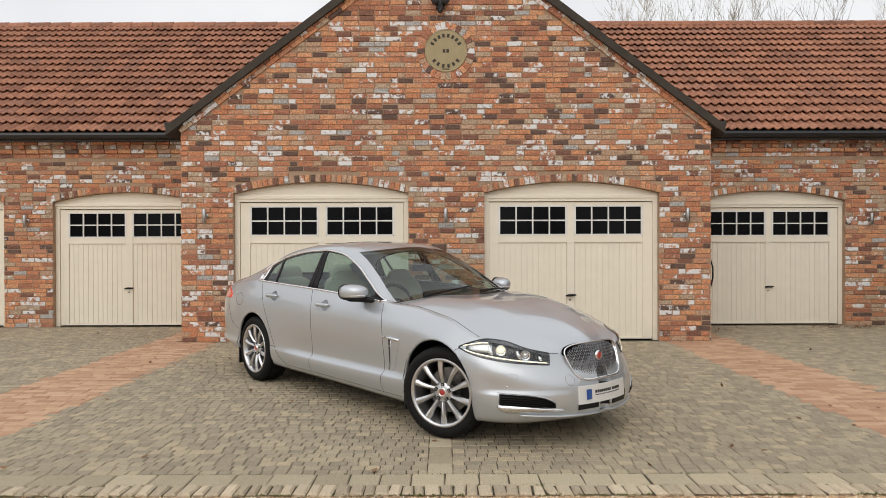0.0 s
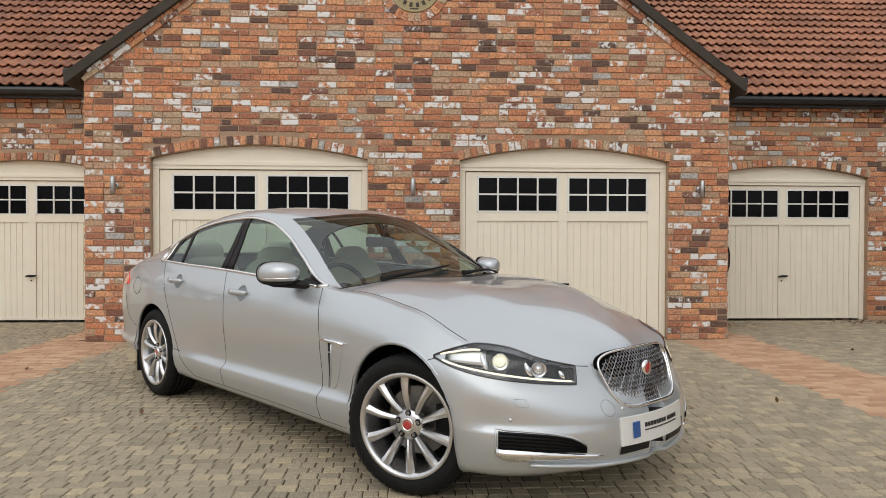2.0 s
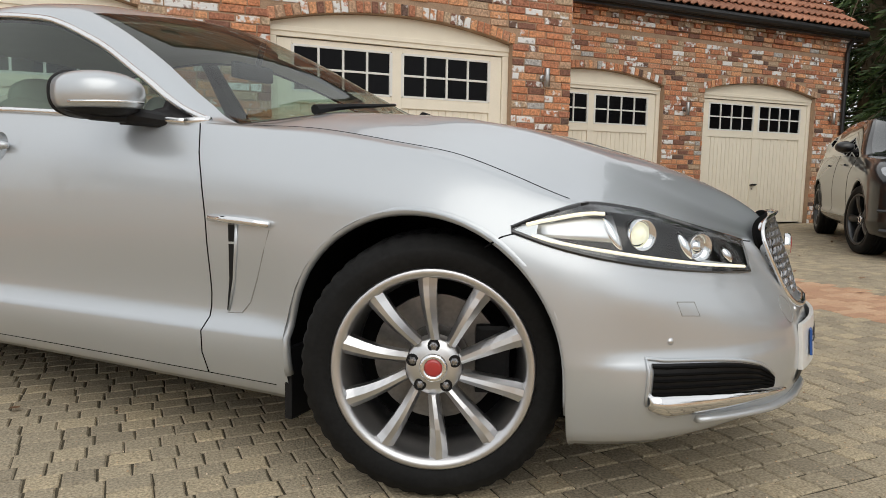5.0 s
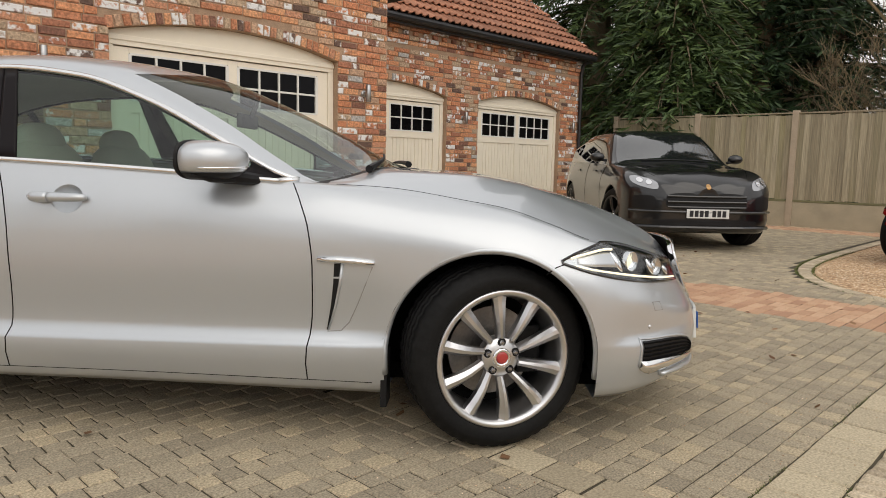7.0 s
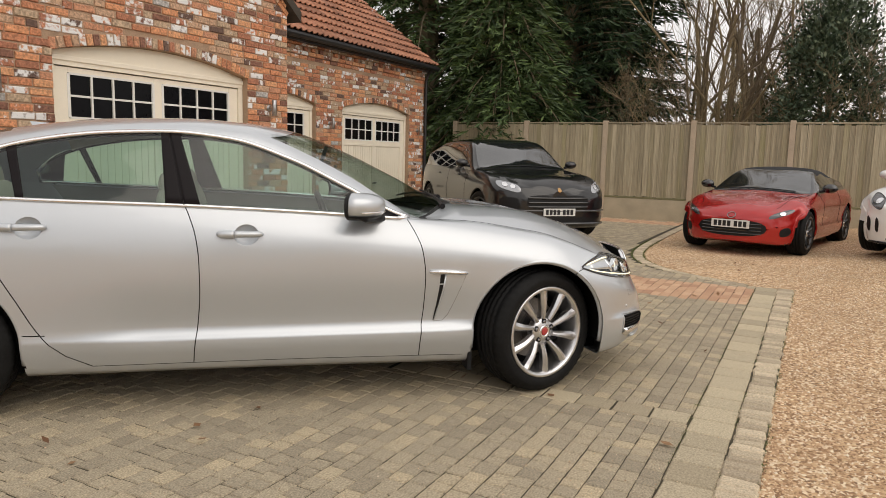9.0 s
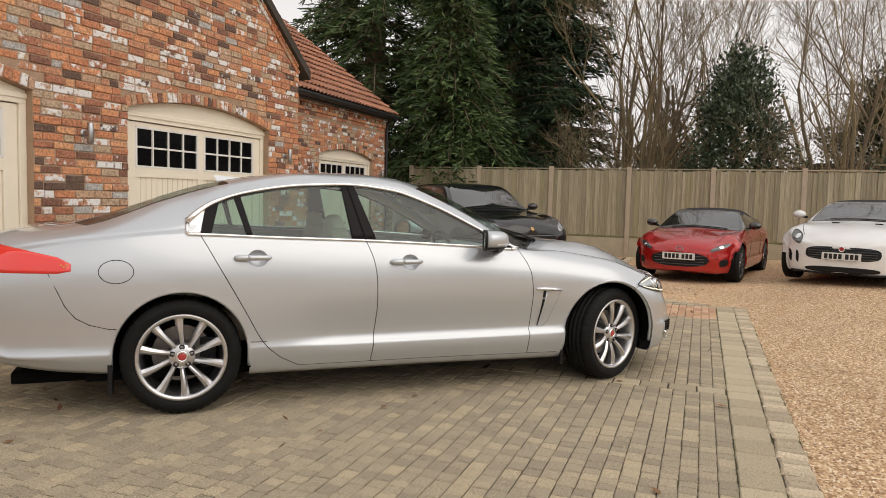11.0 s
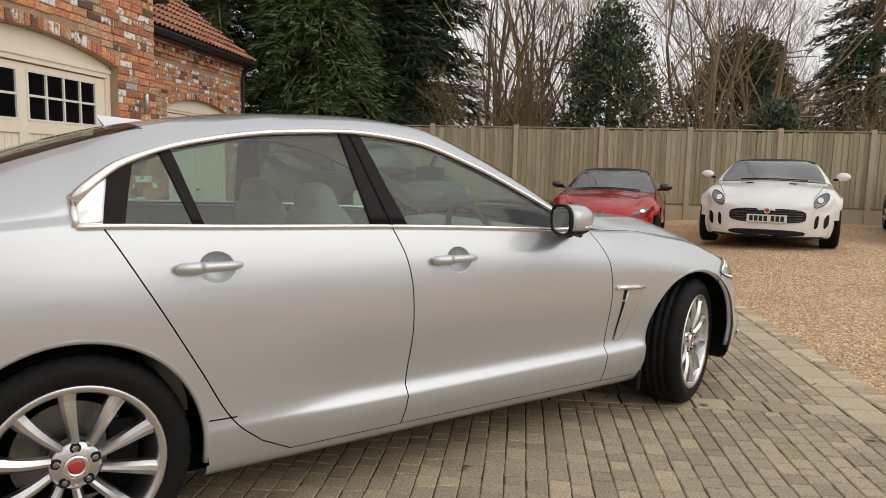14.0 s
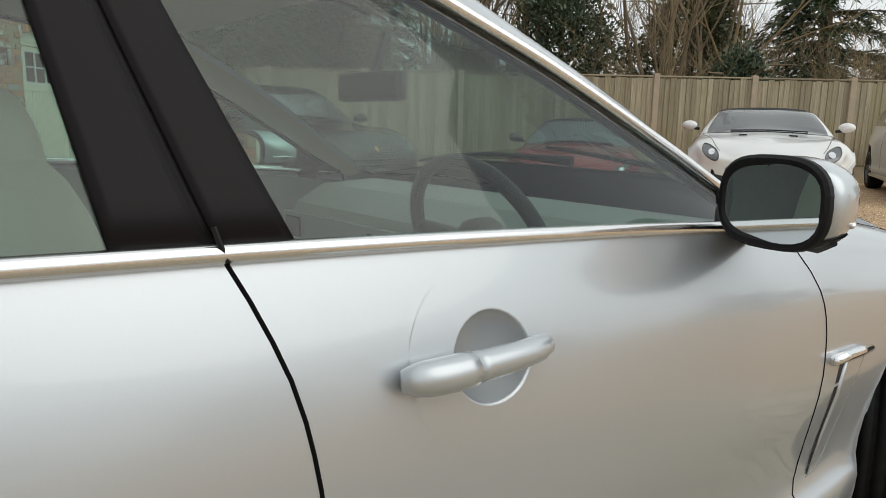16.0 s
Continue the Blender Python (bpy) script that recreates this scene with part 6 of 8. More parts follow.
def conifer(base, height, radius, seed, mat, label, droop=0.35, bare=0.08, density=1.0, power=0.9):
    """A spreading evergreen: tiers of drooping boughs, each a ragged fan of needle sprays."""
    rng = random.Random(seed)
    t = empty("conifer_tree", Matrix.Translation(base))
    tagged(t, label, "tree")
    part("trunk", trunk_mesh([(0, 0, -0.1), (0.05, 0.03, height * 0.5), (0, 0, height)], [0.028 * height, 0.017 * height, 0.01]), m_bark, t)
    lv = Leaves()
    boughs = bmesh.new()
    n = int(230 * density)
    for k in range(n):
        h = bare + (1 - bare) * (k + rng.random()) / n
        reach = radius * (1 - h) ** power * rng.uniform(0.65, 1.12) + 0.25
        az = rng.uniform(0, 2 * math.pi)
        out = Vector((math.cos(az), math.sin(az), 0))
        lift = rng.uniform(0.05, 0.3)
        pts = []
        for q in range(6):
            u = q / 5
            pts.append(Vector((0, 0, h * height)) + out * reach * u + Vector((0, 0, reach * (lift * u - droop * u * u * 1.3))))
        tube(boughs, pts, [0.035 * (1 - q / 6) * (0.4 + reach / radius) for q in range(6)], 4)
        m = max(5, int(reach * 11))
        for j in range(m):
            u = 0.12 + 0.88 * (j + rng.random()) / m
            i = min(int(u * 5), 4)
            p = pts[i].lerp(pts[i + 1], u * 5 - i)
            side = Vector((-out.y, out.x, 0)) * rng.choice((-1, 1))
            d = (out * rng.uniform(0.3, 1.0) + side * rng.uniform(0.2, 1.0) + Vector((0, 0, rng.uniform(-0.55, 0.12)))).normalized()
            ln = rng.uniform(0.35, 0.75) * (0.55 + 0.45 * (1 - u)) * min(1.0, 0.5 + reach / 2)
            for e in range(7):
                w = e / 6
                dd = (d + rand_dir(rng) * 0.45 + Vector((0, 0, -0.25 * w))).normalized()
                lv.blade(p + d * ln * w + Vector((0, 0, -0.18 * ln * w * w)), dd, rng.uniform(0.16, 0.34), rng.uniform(0.03, 0.065), rand_dir(rng))
    part("limb", boughs, m_bark, t)
    lv.put("crown", mat, t)["label"] = "dark green drooping needle sprays"
    return t


def grow(bm, rng, p, d, length, r, level, spread, up):
    """Limbs that fork into finer ones, down to twigs."""
    pts, rs = [p.copy()], [r]
    n = 4
    for k in range(n):
        d = (d + rand_dir(rng) * 0.16 + Vector((0, 0, up * 0.12))).normalized()
        p = p + d * length / n
        pts.append(p.copy())
        rs.append(r * (1 - 0.45 * (k + 1) / n))
    tube(bm, pts, rs, 6 if level > 3 else (4 if level > 1 else 3))
    if level == 0:
        return
    for k in range(rng.choice((2, 3, 3)) if level > 1 else 7):
        i = rng.randrange(1, n + 1)
        q = pts[i]
        nd = (d + rand_dir(rng) * spread).normalized()
        nd.z = nd.z * 0.8 + up * 0.35
        grow(bm, rng, q, nd.normalized(), length * rng.uniform(0.55, 0.8), max(rs[i] * 0.62, 0.0045), level - 1, spread, up)


def bare_tree(base, height, seed, stems=3, spread=0.75, label="leafless winter tree with fine brown twigs", ivy=False, level=5, up=0.8):
    rng = random.Random(seed)
    t = empty("bare_tree", Matrix.Translation(base))
    tagged(t, label, "tree")
    for k in range(stems):
        bm = bmesh.new()
        a = 2 * math.pi * (k + rng.random() * 0.6) / stems
        lean = 0.0 if stems == 1 else rng.uniform(0.12, 0.34)
        d = Vector((math.cos(a) * lean, math.sin(a) * lean, 1)).normalized()
        b = Vector((math.cos(a), math.sin(a), 0)) * (0.0 if stems == 1 else 0.22)
        grow(bm, rng, b + Vector((0, 0, -0.05)), d, height * rng.uniform(0.36, 0.46), height * 0.0062, level, spread, up)
        part("trunk", bm, m_twig if k % 2 else m_bark, t)
    return t


def leafy(base, height, radius, seed, mat, label, name="evergreen_shrub", n=5200, leaf=0.11, core=0.25):
    """A broadleaved evergreen: a loose crown of clumped leaves on forking limbs."""
    rng = random.Random(seed)
    t = empty(name, Matrix.Translation(base))
    tagged(t, label, "shrub" if height < 4 else "tree")
    bm = bmesh.new()
    tube(bm, [(0, 0, -0.05), (0.05, 0, height * 0.45), (0, 0.04, height * 0.8)], [0.02 * height, 0.014 * height, 0.02], 7)
    for k in range(16):
        a, h = rng.uniform(0, 6.28), rng.uniform(0.2, 0.75)
        tube(bm, [(0, 0, h * height), (radius * 0.45 * math.cos(a), radius * 0.45 * math.sin(a), h * height + 0.25 * radius), (radius * 0.85 * math.cos(a), radius * 0.85 * math.sin(a), (h + 0.12) * height)], [0.05, 0.03, 0.01], 5)
    part("trunk", bm, m_bark, t)
    lv = Leaves()
    clumps = []
    while len(clumps) < n // 26:
        d = rand_dir(rng)
        rr = rng.uniform(core, 1.0) ** 0.6
        z = 0.5 + 0.5 * d.z * rr
        taper = 1.0 - 0.55 * max(0, z - 0.35) / 0.65
        bump = 0.78 + 0.34 * noise.noise(Vector((d.x * 2 + seed, d.y * 2, d.z * 2)))
        clumps.append(Vector((d.x * rr * radius * taper * bump, d.y * rr * radius * taper * bump, height * (0.06 + 0.94 * z * (0.93 + 0.12 * bump)))))
    for c in clumps:
        o = Vector((c.x, c.y, (c.z - height * 0.4) * 0.6)).normalized()
        for k in range(26):
            p = c + rand_dir(rng) * rng.uniform(0.02, 0.30) * (0.5 + radius / 3)
            d = (o + rand_dir(rng) * 0.9).normalized()
            lv.blade(p, d, leaf * rng.uniform(0.6, 1.25), leaf * rng.uniform(0.35, 0.55), rand_dir(rng))
    lv.put("crown", mat, t)
    return t


GREEN = "dark evergreen conifer with drooping boughs behind the fence"
conifer((15.6, 14.6, 0), 15.5, 4.6, 1, m_conifer, GREEN, 0.42, 0.10, 1.7)
conifer((18.6, 12.0, 0), 17.0, 4.4, 2, m_conifer, GREEN, 0.40, 0.06, 1.5)
conifer((16.4, 10.4, 0), 13.5, 2.3, 3, m_cypress, "tall dense dark cypress behind the fence", 0.15, 0.03, 1.9, 0.5)
conifer((17.6, 9.2, 0), 13.0, 1.9, 4, m_cypress, "tall dense dark cypress behind the fence", 0.15, 0.03, 1.9, 0.5)
conifer((13.7, 11.3, 0), 9.0, 2.6, 9, m_conifer, GREEN, 0.55, 0.16, 1.6)
conifer((23.5, -6.4, 0), 11.0, 3.6, 5, m_cypress, "dark blue-green spruce behind the fence", 0.3, 0.08)
conifer((27.0, -3.8, 0), 6.5, 1.6, 6, m_cypress, "narrow dark cypress behind the fence", 0.1, 0.03, 1.0, 0.6)
bare_tree((17.5, 6.6, 0), 12.5, 11, 8)
bare_tree((19.5, 5.2, 0), 13.0, 12, 5, label="leafless winter tree with pale ivy-brown stems")
bare_tree((17.5, 1.0, 0), 11.5, 13, 7, 0.95, label="wide spreading leafless tree with many stems")
bare_tree((20.5, -1.2, 0), 12.0, 14, 5, 0.9)
bare_tree((23.0, 3.4, 0), 13.0, 15, 3)
for k, (x, y, h) in enumerate(((15.4, 7.2, 5.0), (15.8, 5.6, 4.6), (15.2, 1.9, 4.8), (16.4, -1.4, 4.6), (16.0, -3.2, 4.4), (24.0, 6.5, 7.0), (25.0, 1.0, 7.5), (26.0, -4.5, 7.0))):
    bare_tree((x, y, 0), h, 71 + k, 7, 0.95, "leafless tangle of thin brown shrub stems behind the fence", level=4)
bare_tree((18.6, -5.2, 0), 4.6, 16, 6, 0.9, "leafless tangle of thin shrub stems behind the fence", level=4)
leafy((16.2, 3.7, 0), 5.6, 2.05, 21, m_holly, "dark glossy holly bush above the fence", "holly_tree", 15000, 0.14)
leafy((23.0, -1.6, 0), 6.2, 3.0, 22, m_laurel, "olive green evergreen tree beyond the fence", "evergreen_tree", 17000, 0.18)
leafy((25.5, 6.0, 0), 4.4, 2.6, 23, m_laurel, "olive green evergreen shrub beyond the fence", n=9000, leaf=0.17)
leafy((20.0, -9.0, 0), 5.5, 2.5, 24, m_holly, "dark evergreen shrub beyond the fence", n=4000, leaf=0.17)
leafy((15.0, -0.2, 0), 3.0, 1.5, 26, m_holly, "dark evergreen shrub behind the fence", n=7000, leaf=0.13)
for k, (x, y, h) in enumerate(((8.2, 27.0, 11.6), (11.2, 29.0, 12.6), (14.6, 28.0, 12.2), (18.0, 30.0, 12.5))):
    bare_tree((x, y, 0), h, 31 + k, 3, 0.55, "leafless poplar standing behind the garages")
for k, (x, y, h) in enumerate(((-19.0, 9.5, 11.0), (-21.0, 4.0, 12.0), (-17.0, -6.0, 11.0), (-6.0, -17.0, 11.0), (6.0, -19.0, 12.0), (17.0, -14.0, 11.0))):
    bare_tree((x, y, 0), h, 41 + k, 3, 0.8, "leafless tree across the yard", level=4)
hedge_rng = random.Random(3)
for k in range(9):
    a = math.radians(150 + 22 * k)
    leafy((22 * math.cos(a) + 1, 20 * math.sin(a) + 4, 0), hedge_rng.uniform(3.0, 4.5), 3.6, 60 + k, m_holly, "dark evergreen hedge shrub round the yard", "hedge_shrub", 1800, 0.26)
# a low brick outbuilding beyond the fence
shed = empty("outbuilding", pose(21.5, -3.6, 0, 0, 0, 8))
tagged(shed, "low brown outbuilding with a flat roof beyond the fence", "outbuilding")
part("wall", boxed(0, 3.0, -4.5, 4.5, 0, 2.55), m_brick_all, shed)
part("roof", boxed(-0.3, 3.3, -4.8, 4.8, 2.55, 2.72, 0.03), m_verge, shed)


# ---- the parked cars by the fence ----
m_carglass = paint("dark_car_glass", (0.012, 0.014, 0.015), rough=0.05, coat=1.0, spec=0.3)
m_carglass.node_tree.nodes["Principled BSDF"].inputs["Coat IOR"].default_value = 2.1
m_darkrim = paint("dark_alloy", (0.055, 0.057, 0.06), metal=0.8, rough=0.35, coat=0.4)
m_cloth = surface("black_soft_top", (0.014, 0.014, 0.016), 0.85, vary=0.2, bump=0.4)
m_lampglass = paint("pale_lamp", (0.42, 0.43, 0.45), metal=0.6, rough=0.12)
m_lampdark = paint("smoked_lamp", (0.10, 0.10, 0.105), metal=0.5, rough=0.12)
m_gold = paint("gold_badge", (0.45, 0.25, 0.08), metal=0.6, rough=0.3)


def parked_rails(p):
    n, t, w, h, zb, zn, zd = p["nose"], p["tail"], p["w"], p["h"], p["belt"], p["nose_z"], p["deck_z"]
    cx, zc, gx, r0, r1 = p["cowl_x"], p["cowl_z"], p["glass_x"], p["roof_rear"], p["roof_front"]
    r = {}
    q = p.get("blunt", 1.0)
    r["half"] = spline([(t, 0.62 * w), (t + 0.1, 0.84 * w), (t + 0.4, 0.96 * w), (t + 0.9, w), (0, w * 0.985), (n - 0.75, w), (n - 0.5, 0.985 * w), (n - 0.32 * q, 0.93 * w), (n - 0.17 * q, 0.80 * w), (n - 0.07 * q, 0.60 * w), (n - 0.02 * q, 0.40 * w), (n, 0.15 * w)])
    gr = p["sill"]
    r["bottom"] = spline([(t, gr + 0.16), (t + 0.5, gr + 0.04), (0, gr), (n - 0.8, gr), (n - 0.2, gr - 0.01), (n, gr + 0.03)])
    r["crease"] = spline([(t, 0.2), (0, 0.5), (n, 0.0)])
    r["belt_z"] = spline([(t, zd - 0.15), (t + 0.35, zd - 0.06), (gx, zb + 0.02), (0, zb), (cx, zb - 0.05), (n - 0.65, zb - 0.11), (n - 0.3, zn + 0.02), (n - 0.1, zn - 0.05), (n, zn - 0.12)])
    r["belt_y"] = spline([(t, 0.56 * w), (t + 0.3, 0.86 * w), (0, 0.91 * w), (cx, 0.89 * w), (n - 0.6, 0.89 * w), (n - 0.3, 0.80 * w), (n - 0.1, 0.55 * w), (n, 0.10 * w)])
    dz = h - zb
    r["head_z"] = spline([(t, zd - 0.11), (t + 0.3, zd - 0.02), (gx - 0.02, zb + 0.05), (gx + 0.12, zb + 0.45 * dz), (r0 + 0.1, h - 0.14), ((r0 + r1) / 2, h - 0.10), (r1 - 0.05, h - 0.13), (cx - 0.12, zb + 0.01), (cx, zb - 0.015), (n - 0.65, zb - 0.06), (n - 0.3, zn + 0.06), (n - 0.1, zn - 0.02), (n, zn - 0.10)])
    r["head_y"] = spline([(t, 0.5 * w), (t + 0.3, 0.8 * w), (gx - 0.02, 0.86 * w), (gx + 0.12, 0.79 * w), (r0 + 0.1, 0.70 * w), ((r0 + r1) / 2, 0.68 * w), (r1 - 0.05, 0.70 * w), (cx - 0.12, 0.85 * w), (cx, 0.84 * w), (n - 0.65, 0.72 * w), (n - 0.3, 0.60 * w), (n - 0.1, 0.42 * w), (n, 0.08 * w)])
    r["edge_z"] = spline([(t, zd - 0.05), (t + 0.3, zd), (gx, zd + 0.05), (r0, h - 0.07), ((r0 + r1) / 2, h - 0.05), (r1, h - 0.07), (cx - 0.1, zc + 0.05), (cx, zc), (n - 0.65, zc - 0.07), (n - 0.3, zn + 0.09), (n - 0.1, zn + 0.01), (n, zn - 0.08)])
    r["edge_y"] = spline([(t, 0.42 * w), (t + 0.3, 0.66 * w), (gx, 0.68 * w), (r0, 0.62 * w), (r1, 0.63 * w), (cx, 0.78 * w), (n - 0.65, 0.56 * w), (n - 0.3, 0.46 * w), (n - 0.1, 0.30 * w), (n, 0.05 * w)])
    r["crown"] = spline([(t, zd - 0.03), (t + 0.2, zd + 0.02), (gx, zd + 0.07), (r0, h - 0.02), ((r0 + r1) / 2, h), (r1, h - 0.03), (cx + 0.22, zc + 0.02), ((cx + n) / 2, zc - 0.05), (n - 0.35, zn + 0.14), (n - 0.12, zn + 0.04), (n, zn - 0.07)])
    return r


def patch(skin, name, y, z, hw, hh, mat, parent, s=1, lift=0.004, tilt=0.0, power=0.6, label="", rim=None):
    """A rounded panel on the car's front, laid on the skin."""
    g = []
    for q in range(6):
        row = []
        for e in range(33):
            t = 2 * math.pi * e / 32
            c, d = math.copysign(abs(math.cos(t)) ** power, math.cos(t)) * q / 5, math.copysign(abs(math.sin(t)) ** power, math.sin(t)) * q / 5
            yy = y + hw * c
            row.append(skin.front(s * yy, z + hh * d + tilt * (yy - y), lift)[0])
        g.append(row)
    ob = sheet(name, g, mat, parent, label)
    if rim:
        bm = bmesh.new()
        tube(bm, g[-1][:-1], 0.008, 6, True)
        part("surround", bm, rim, ob, smooth=True)
    return ob


def parked(name, label, where, p, colour, rim_mat, roof_mat=None):
    car = empty(name, where)
    tagged(car, label, "car")
    fx, rx, R = p["front_axle"], p["rear_axle"], p["wheel_r"]
    cx, gx, r0, r1 = p["cowl_x"], p["glass_x"], p["roof_rear"], p["roof_front"]
    keys = {p["tail"], cx, gx - 0.02, gx, r0, r1, cx - 0.12, cx + 0.04, p["nose"], p["nose"] - 0.3}
    st = set(keys)
    x = p["tail"] + 0.03
    while x < p["nose"] - 0.3:
        if all(abs(x - k) > 0.015 for k in st):
            st.add(round(x, 4))
        x += 0.045
    st |= {p["nose"] - 0.3 + 0.02 * k for k in range(1, 15)}
    bow = spline([(p["tail"], 0.0), (gx, -0.05), (r0, 0.0), (r1, 0.10), (cx, 0.16), (p["nose"] - 0.4, 0.0), (p["nose"], 0.0)])
    skin = Skin(parked_rails(p), st, (), bow, None, [(rx, R, R + 0.05), (fx, R, R + 0.05)])
    P = skin.panel
    n, t = p["nose"], p["tail"]
    P("body", t, cx, 0, BELT, colour, car)
    P("front_body", cx, n, 0, HEAD, colour, car)
    P("bonnet", cx + 0.04, n, HEAD, CROWN, colour, car)
    P("cowl", cx, cx + 0.04, HEAD, CROWN, m_black, car)
    P("rear_deck", t, gx, BELT, CROWN, colour, car)
    P("roof", r0, r1, EDGE, CROWN, roof_mat or colour, car)
    P("roof_side", gx, r1, HEAD, EDGE, roof_mat or colour, car)
    P("windscreen_pillar", r1, cx, HEAD, EDGE, colour if not roof_mat else p.get("frame", colour), car)
    P("pillar_foot", cx - 0.12, cx, BELT, HEAD, colour, car)
    for s in (-1, 1):
        P("side_window", gx, cx - 0.12, BELT, HEAD, m_carglass, car, (s,))
    P("windscreen", r1, cx, EDGE, CROWN, m_carglass, car, label="dark windscreen with a sky reflection")
    P("rear_window", gx, r0, EDGE, CROWN, roof_mat or m_carglass, car)
    for i in (0, -1):
        ring = skin.P[i]
        vs = [tuple(q) for q in ring] + [(q[0], -q[1], q[2]) for q in ring[::-1]]
        raw("end_cap", vs, [tuple(range(len(vs)))], colour, car)
    part("underbody", boxed(t + 0.3, n - 0.3, -0.6, 0.6, p["sill"] - 0.03, p["sill"] + 0.15), m_under, car)
    for s in (-1, 1):
        for ks in ([skin.xs[skin.row(cx - 0.18)]] * 2 + [K[3], BELT], [skin.xs[skin.row(cx - 1.2)]] * 2 + [K[3], BELT], [cx + 0.04, n - 0.3, HEAD, HEAD]):
            bm = bmesh.new()
            tube(bm, skin.line(*ks, s, -0.001), 0.004, 5)
            part("shut_line", bm, m_gap, car)
    for s in (-1, 1):
        for ax in (rx, fx):
            pts = []
            for k in range(31):
                a = math.radians(-10 + 200 * k / 30)
                q, _ = skin.side(ax + (R + 0.05) * math.cos(a), R + (R + 0.05) * math.sin(a), s)
                pts.append((q.x, q.y - s * 0.01, q.z))
            bm = bmesh.new()
            tube(bm, pts, 0.016, 6)
            part("arch_lip", bm, p.get("arch", colour), car, smooth=True)
            bm = bmesh.new()
            outer = [bm.verts.new((q[0], q[1] - s * 0.01, q[2])) for q in pts]
            inner = [bm.verts.new((q[0], s * 0.5, q[2])) for q in pts]
            for k in range(30):
                bm.faces.new((outer[k], outer[k + 1], inner[k + 1], inner[k]))
            bm.faces.new(inner)
            part("arch_liner", bm, m_under, car)
            wheel(car, R, R * 0.72, 0.235, p.get("spokes", 5), p.get("blade", (0.06, 0.085, 0.0)), rim_mat, (ax, s * (p["w"] - 0.135), R), p.get("steer", 0.0) if ax == fx else 0.0, s, False)
        # mirrors
        mz, mx = p["mirror_z"], cx - 0.22
        bm = bmesh.new()
        bmesh.ops.create_uvsphere(bm, u_segments=18, v_segments=12, radius=1.0)
        for v in bm.verts:
            v.co = Vector((mx + 0.085 * v.co.x, s * (p["w"] + 0.035 + 0.105 * v.co.y), mz + 0.068 * v.co.z))
        mir = part("door_mirror", bm, p.get("mirror", colour), car, smooth=True)
        bm = bmesh.new()
        tube(bm, [(mx + 0.03, s * (p["w"] - 0.10), mz - 0.05), (mx, s * (p["w"] + 0.03), mz - 0.03)], 0.02, 7)
        part("mirror_foot", bm, m_black, mir)
    for y0, y1 in ((-0.45, 0.05), (0.05, 0.5)):
        bm = bmesh.new()
        tube(bm, [skin.shot((cx - 0.03 + 0.16 * (1 - ((y0 + (y1 - y0) * k / 6) / 0.7) ** 2), y0 + (y1 - y0) * k / 6, 3), (0, 0, -1), 0.012)[0] for k in range(7)], 0.009, 5)
        part("wiper", bm, m_black, car)
    return car, skin


def plate_on(car, skin, z, y=0.0, tilt=0.0):
    q, n = skin.front(y, z)
    number_plate(car, pose(q.x + 0.02, y, z, 0, 0, 90) @ pose(0, 0, 0, tilt, 0, 0), blocks=CHARS)


m_redpaint = paint("red_metallic", (0.42, 0.010, 0.009), metal=0.3, rough=0.26)
m_whitepaint = paint("white_gloss", (0.78, 0.78, 0.77), rough=0.35)
m_blackpaint = paint("black_gloss", (0.004, 0.004, 0.005), rough=0.3, coat=1.0, spec=0.3)

# red roadster
spec = dict(nose=1.87, tail=-2.03, w=0.865, h=1.23, belt=0.86, nose_z=0.60, deck_z=0.88, cowl_x=0.62, cowl_z=0.85, glass_x=-1.22, roof_rear=-0.62, roof_front=-0.02, sill=0.17,
            front_axle=1.155, rear_axle=-1.155, wheel_r=0.315, mirror_z=0.93, mirror=m_gloss, frame=m_gloss, spokes=10, blade=(0.028, 0.04, 0.0), blunt=1.5)
red, sk = parked("roadster_car", "red open roadster with a raised black soft top on gravel", pose(8.83, 4.43, 0, 0, 0, 167), spec, m_redpaint, m_darkrim, m_cloth)
patch(sk, "grille", 0.0, 0.375, 0.46, 0.115, m_black, red, power=0.75, label="wide black grille opening")
for k in range(4):
    bm = bmesh.new()
    tube(bm, [sk.front(-0.40 + 0.1 * q, 0.30 + 0.045 * k, 0.008)[0] for q in range(9)], 0.006, 5)
    part("grille_bar", bm, m_gloss, red)
plate_on(red, sk, 0.43)
for s in (-1, 1):
    hl = patch(sk, "headlamp", 0.60, 0.585, 0.125, 0.036, m_lampdark, red, s, tilt=0.42, power=0.8, label="narrow swept headlamp")
    patch(sk, "lamp_eye", 0.62, 0.592, 0.03, 0.022, m_chrome, hl, s, 0.010, power=1.0)
    patch(sk, "fog_recess", 0.66, 0.34, 0.055, 0.06, m_black, red, s, tilt=0.3, power=0.8)
bm = bmesh.new()
tube(bm, [sk.front(0.055 * math.cos(t), 0.548 + 0.036 * math.sin(t), 0.006)[0] for t in [2 * math.pi * k / 24 for k in range(24)]], 0.006, 6, True)
part("nose_badge", bm, m_mesh, red)

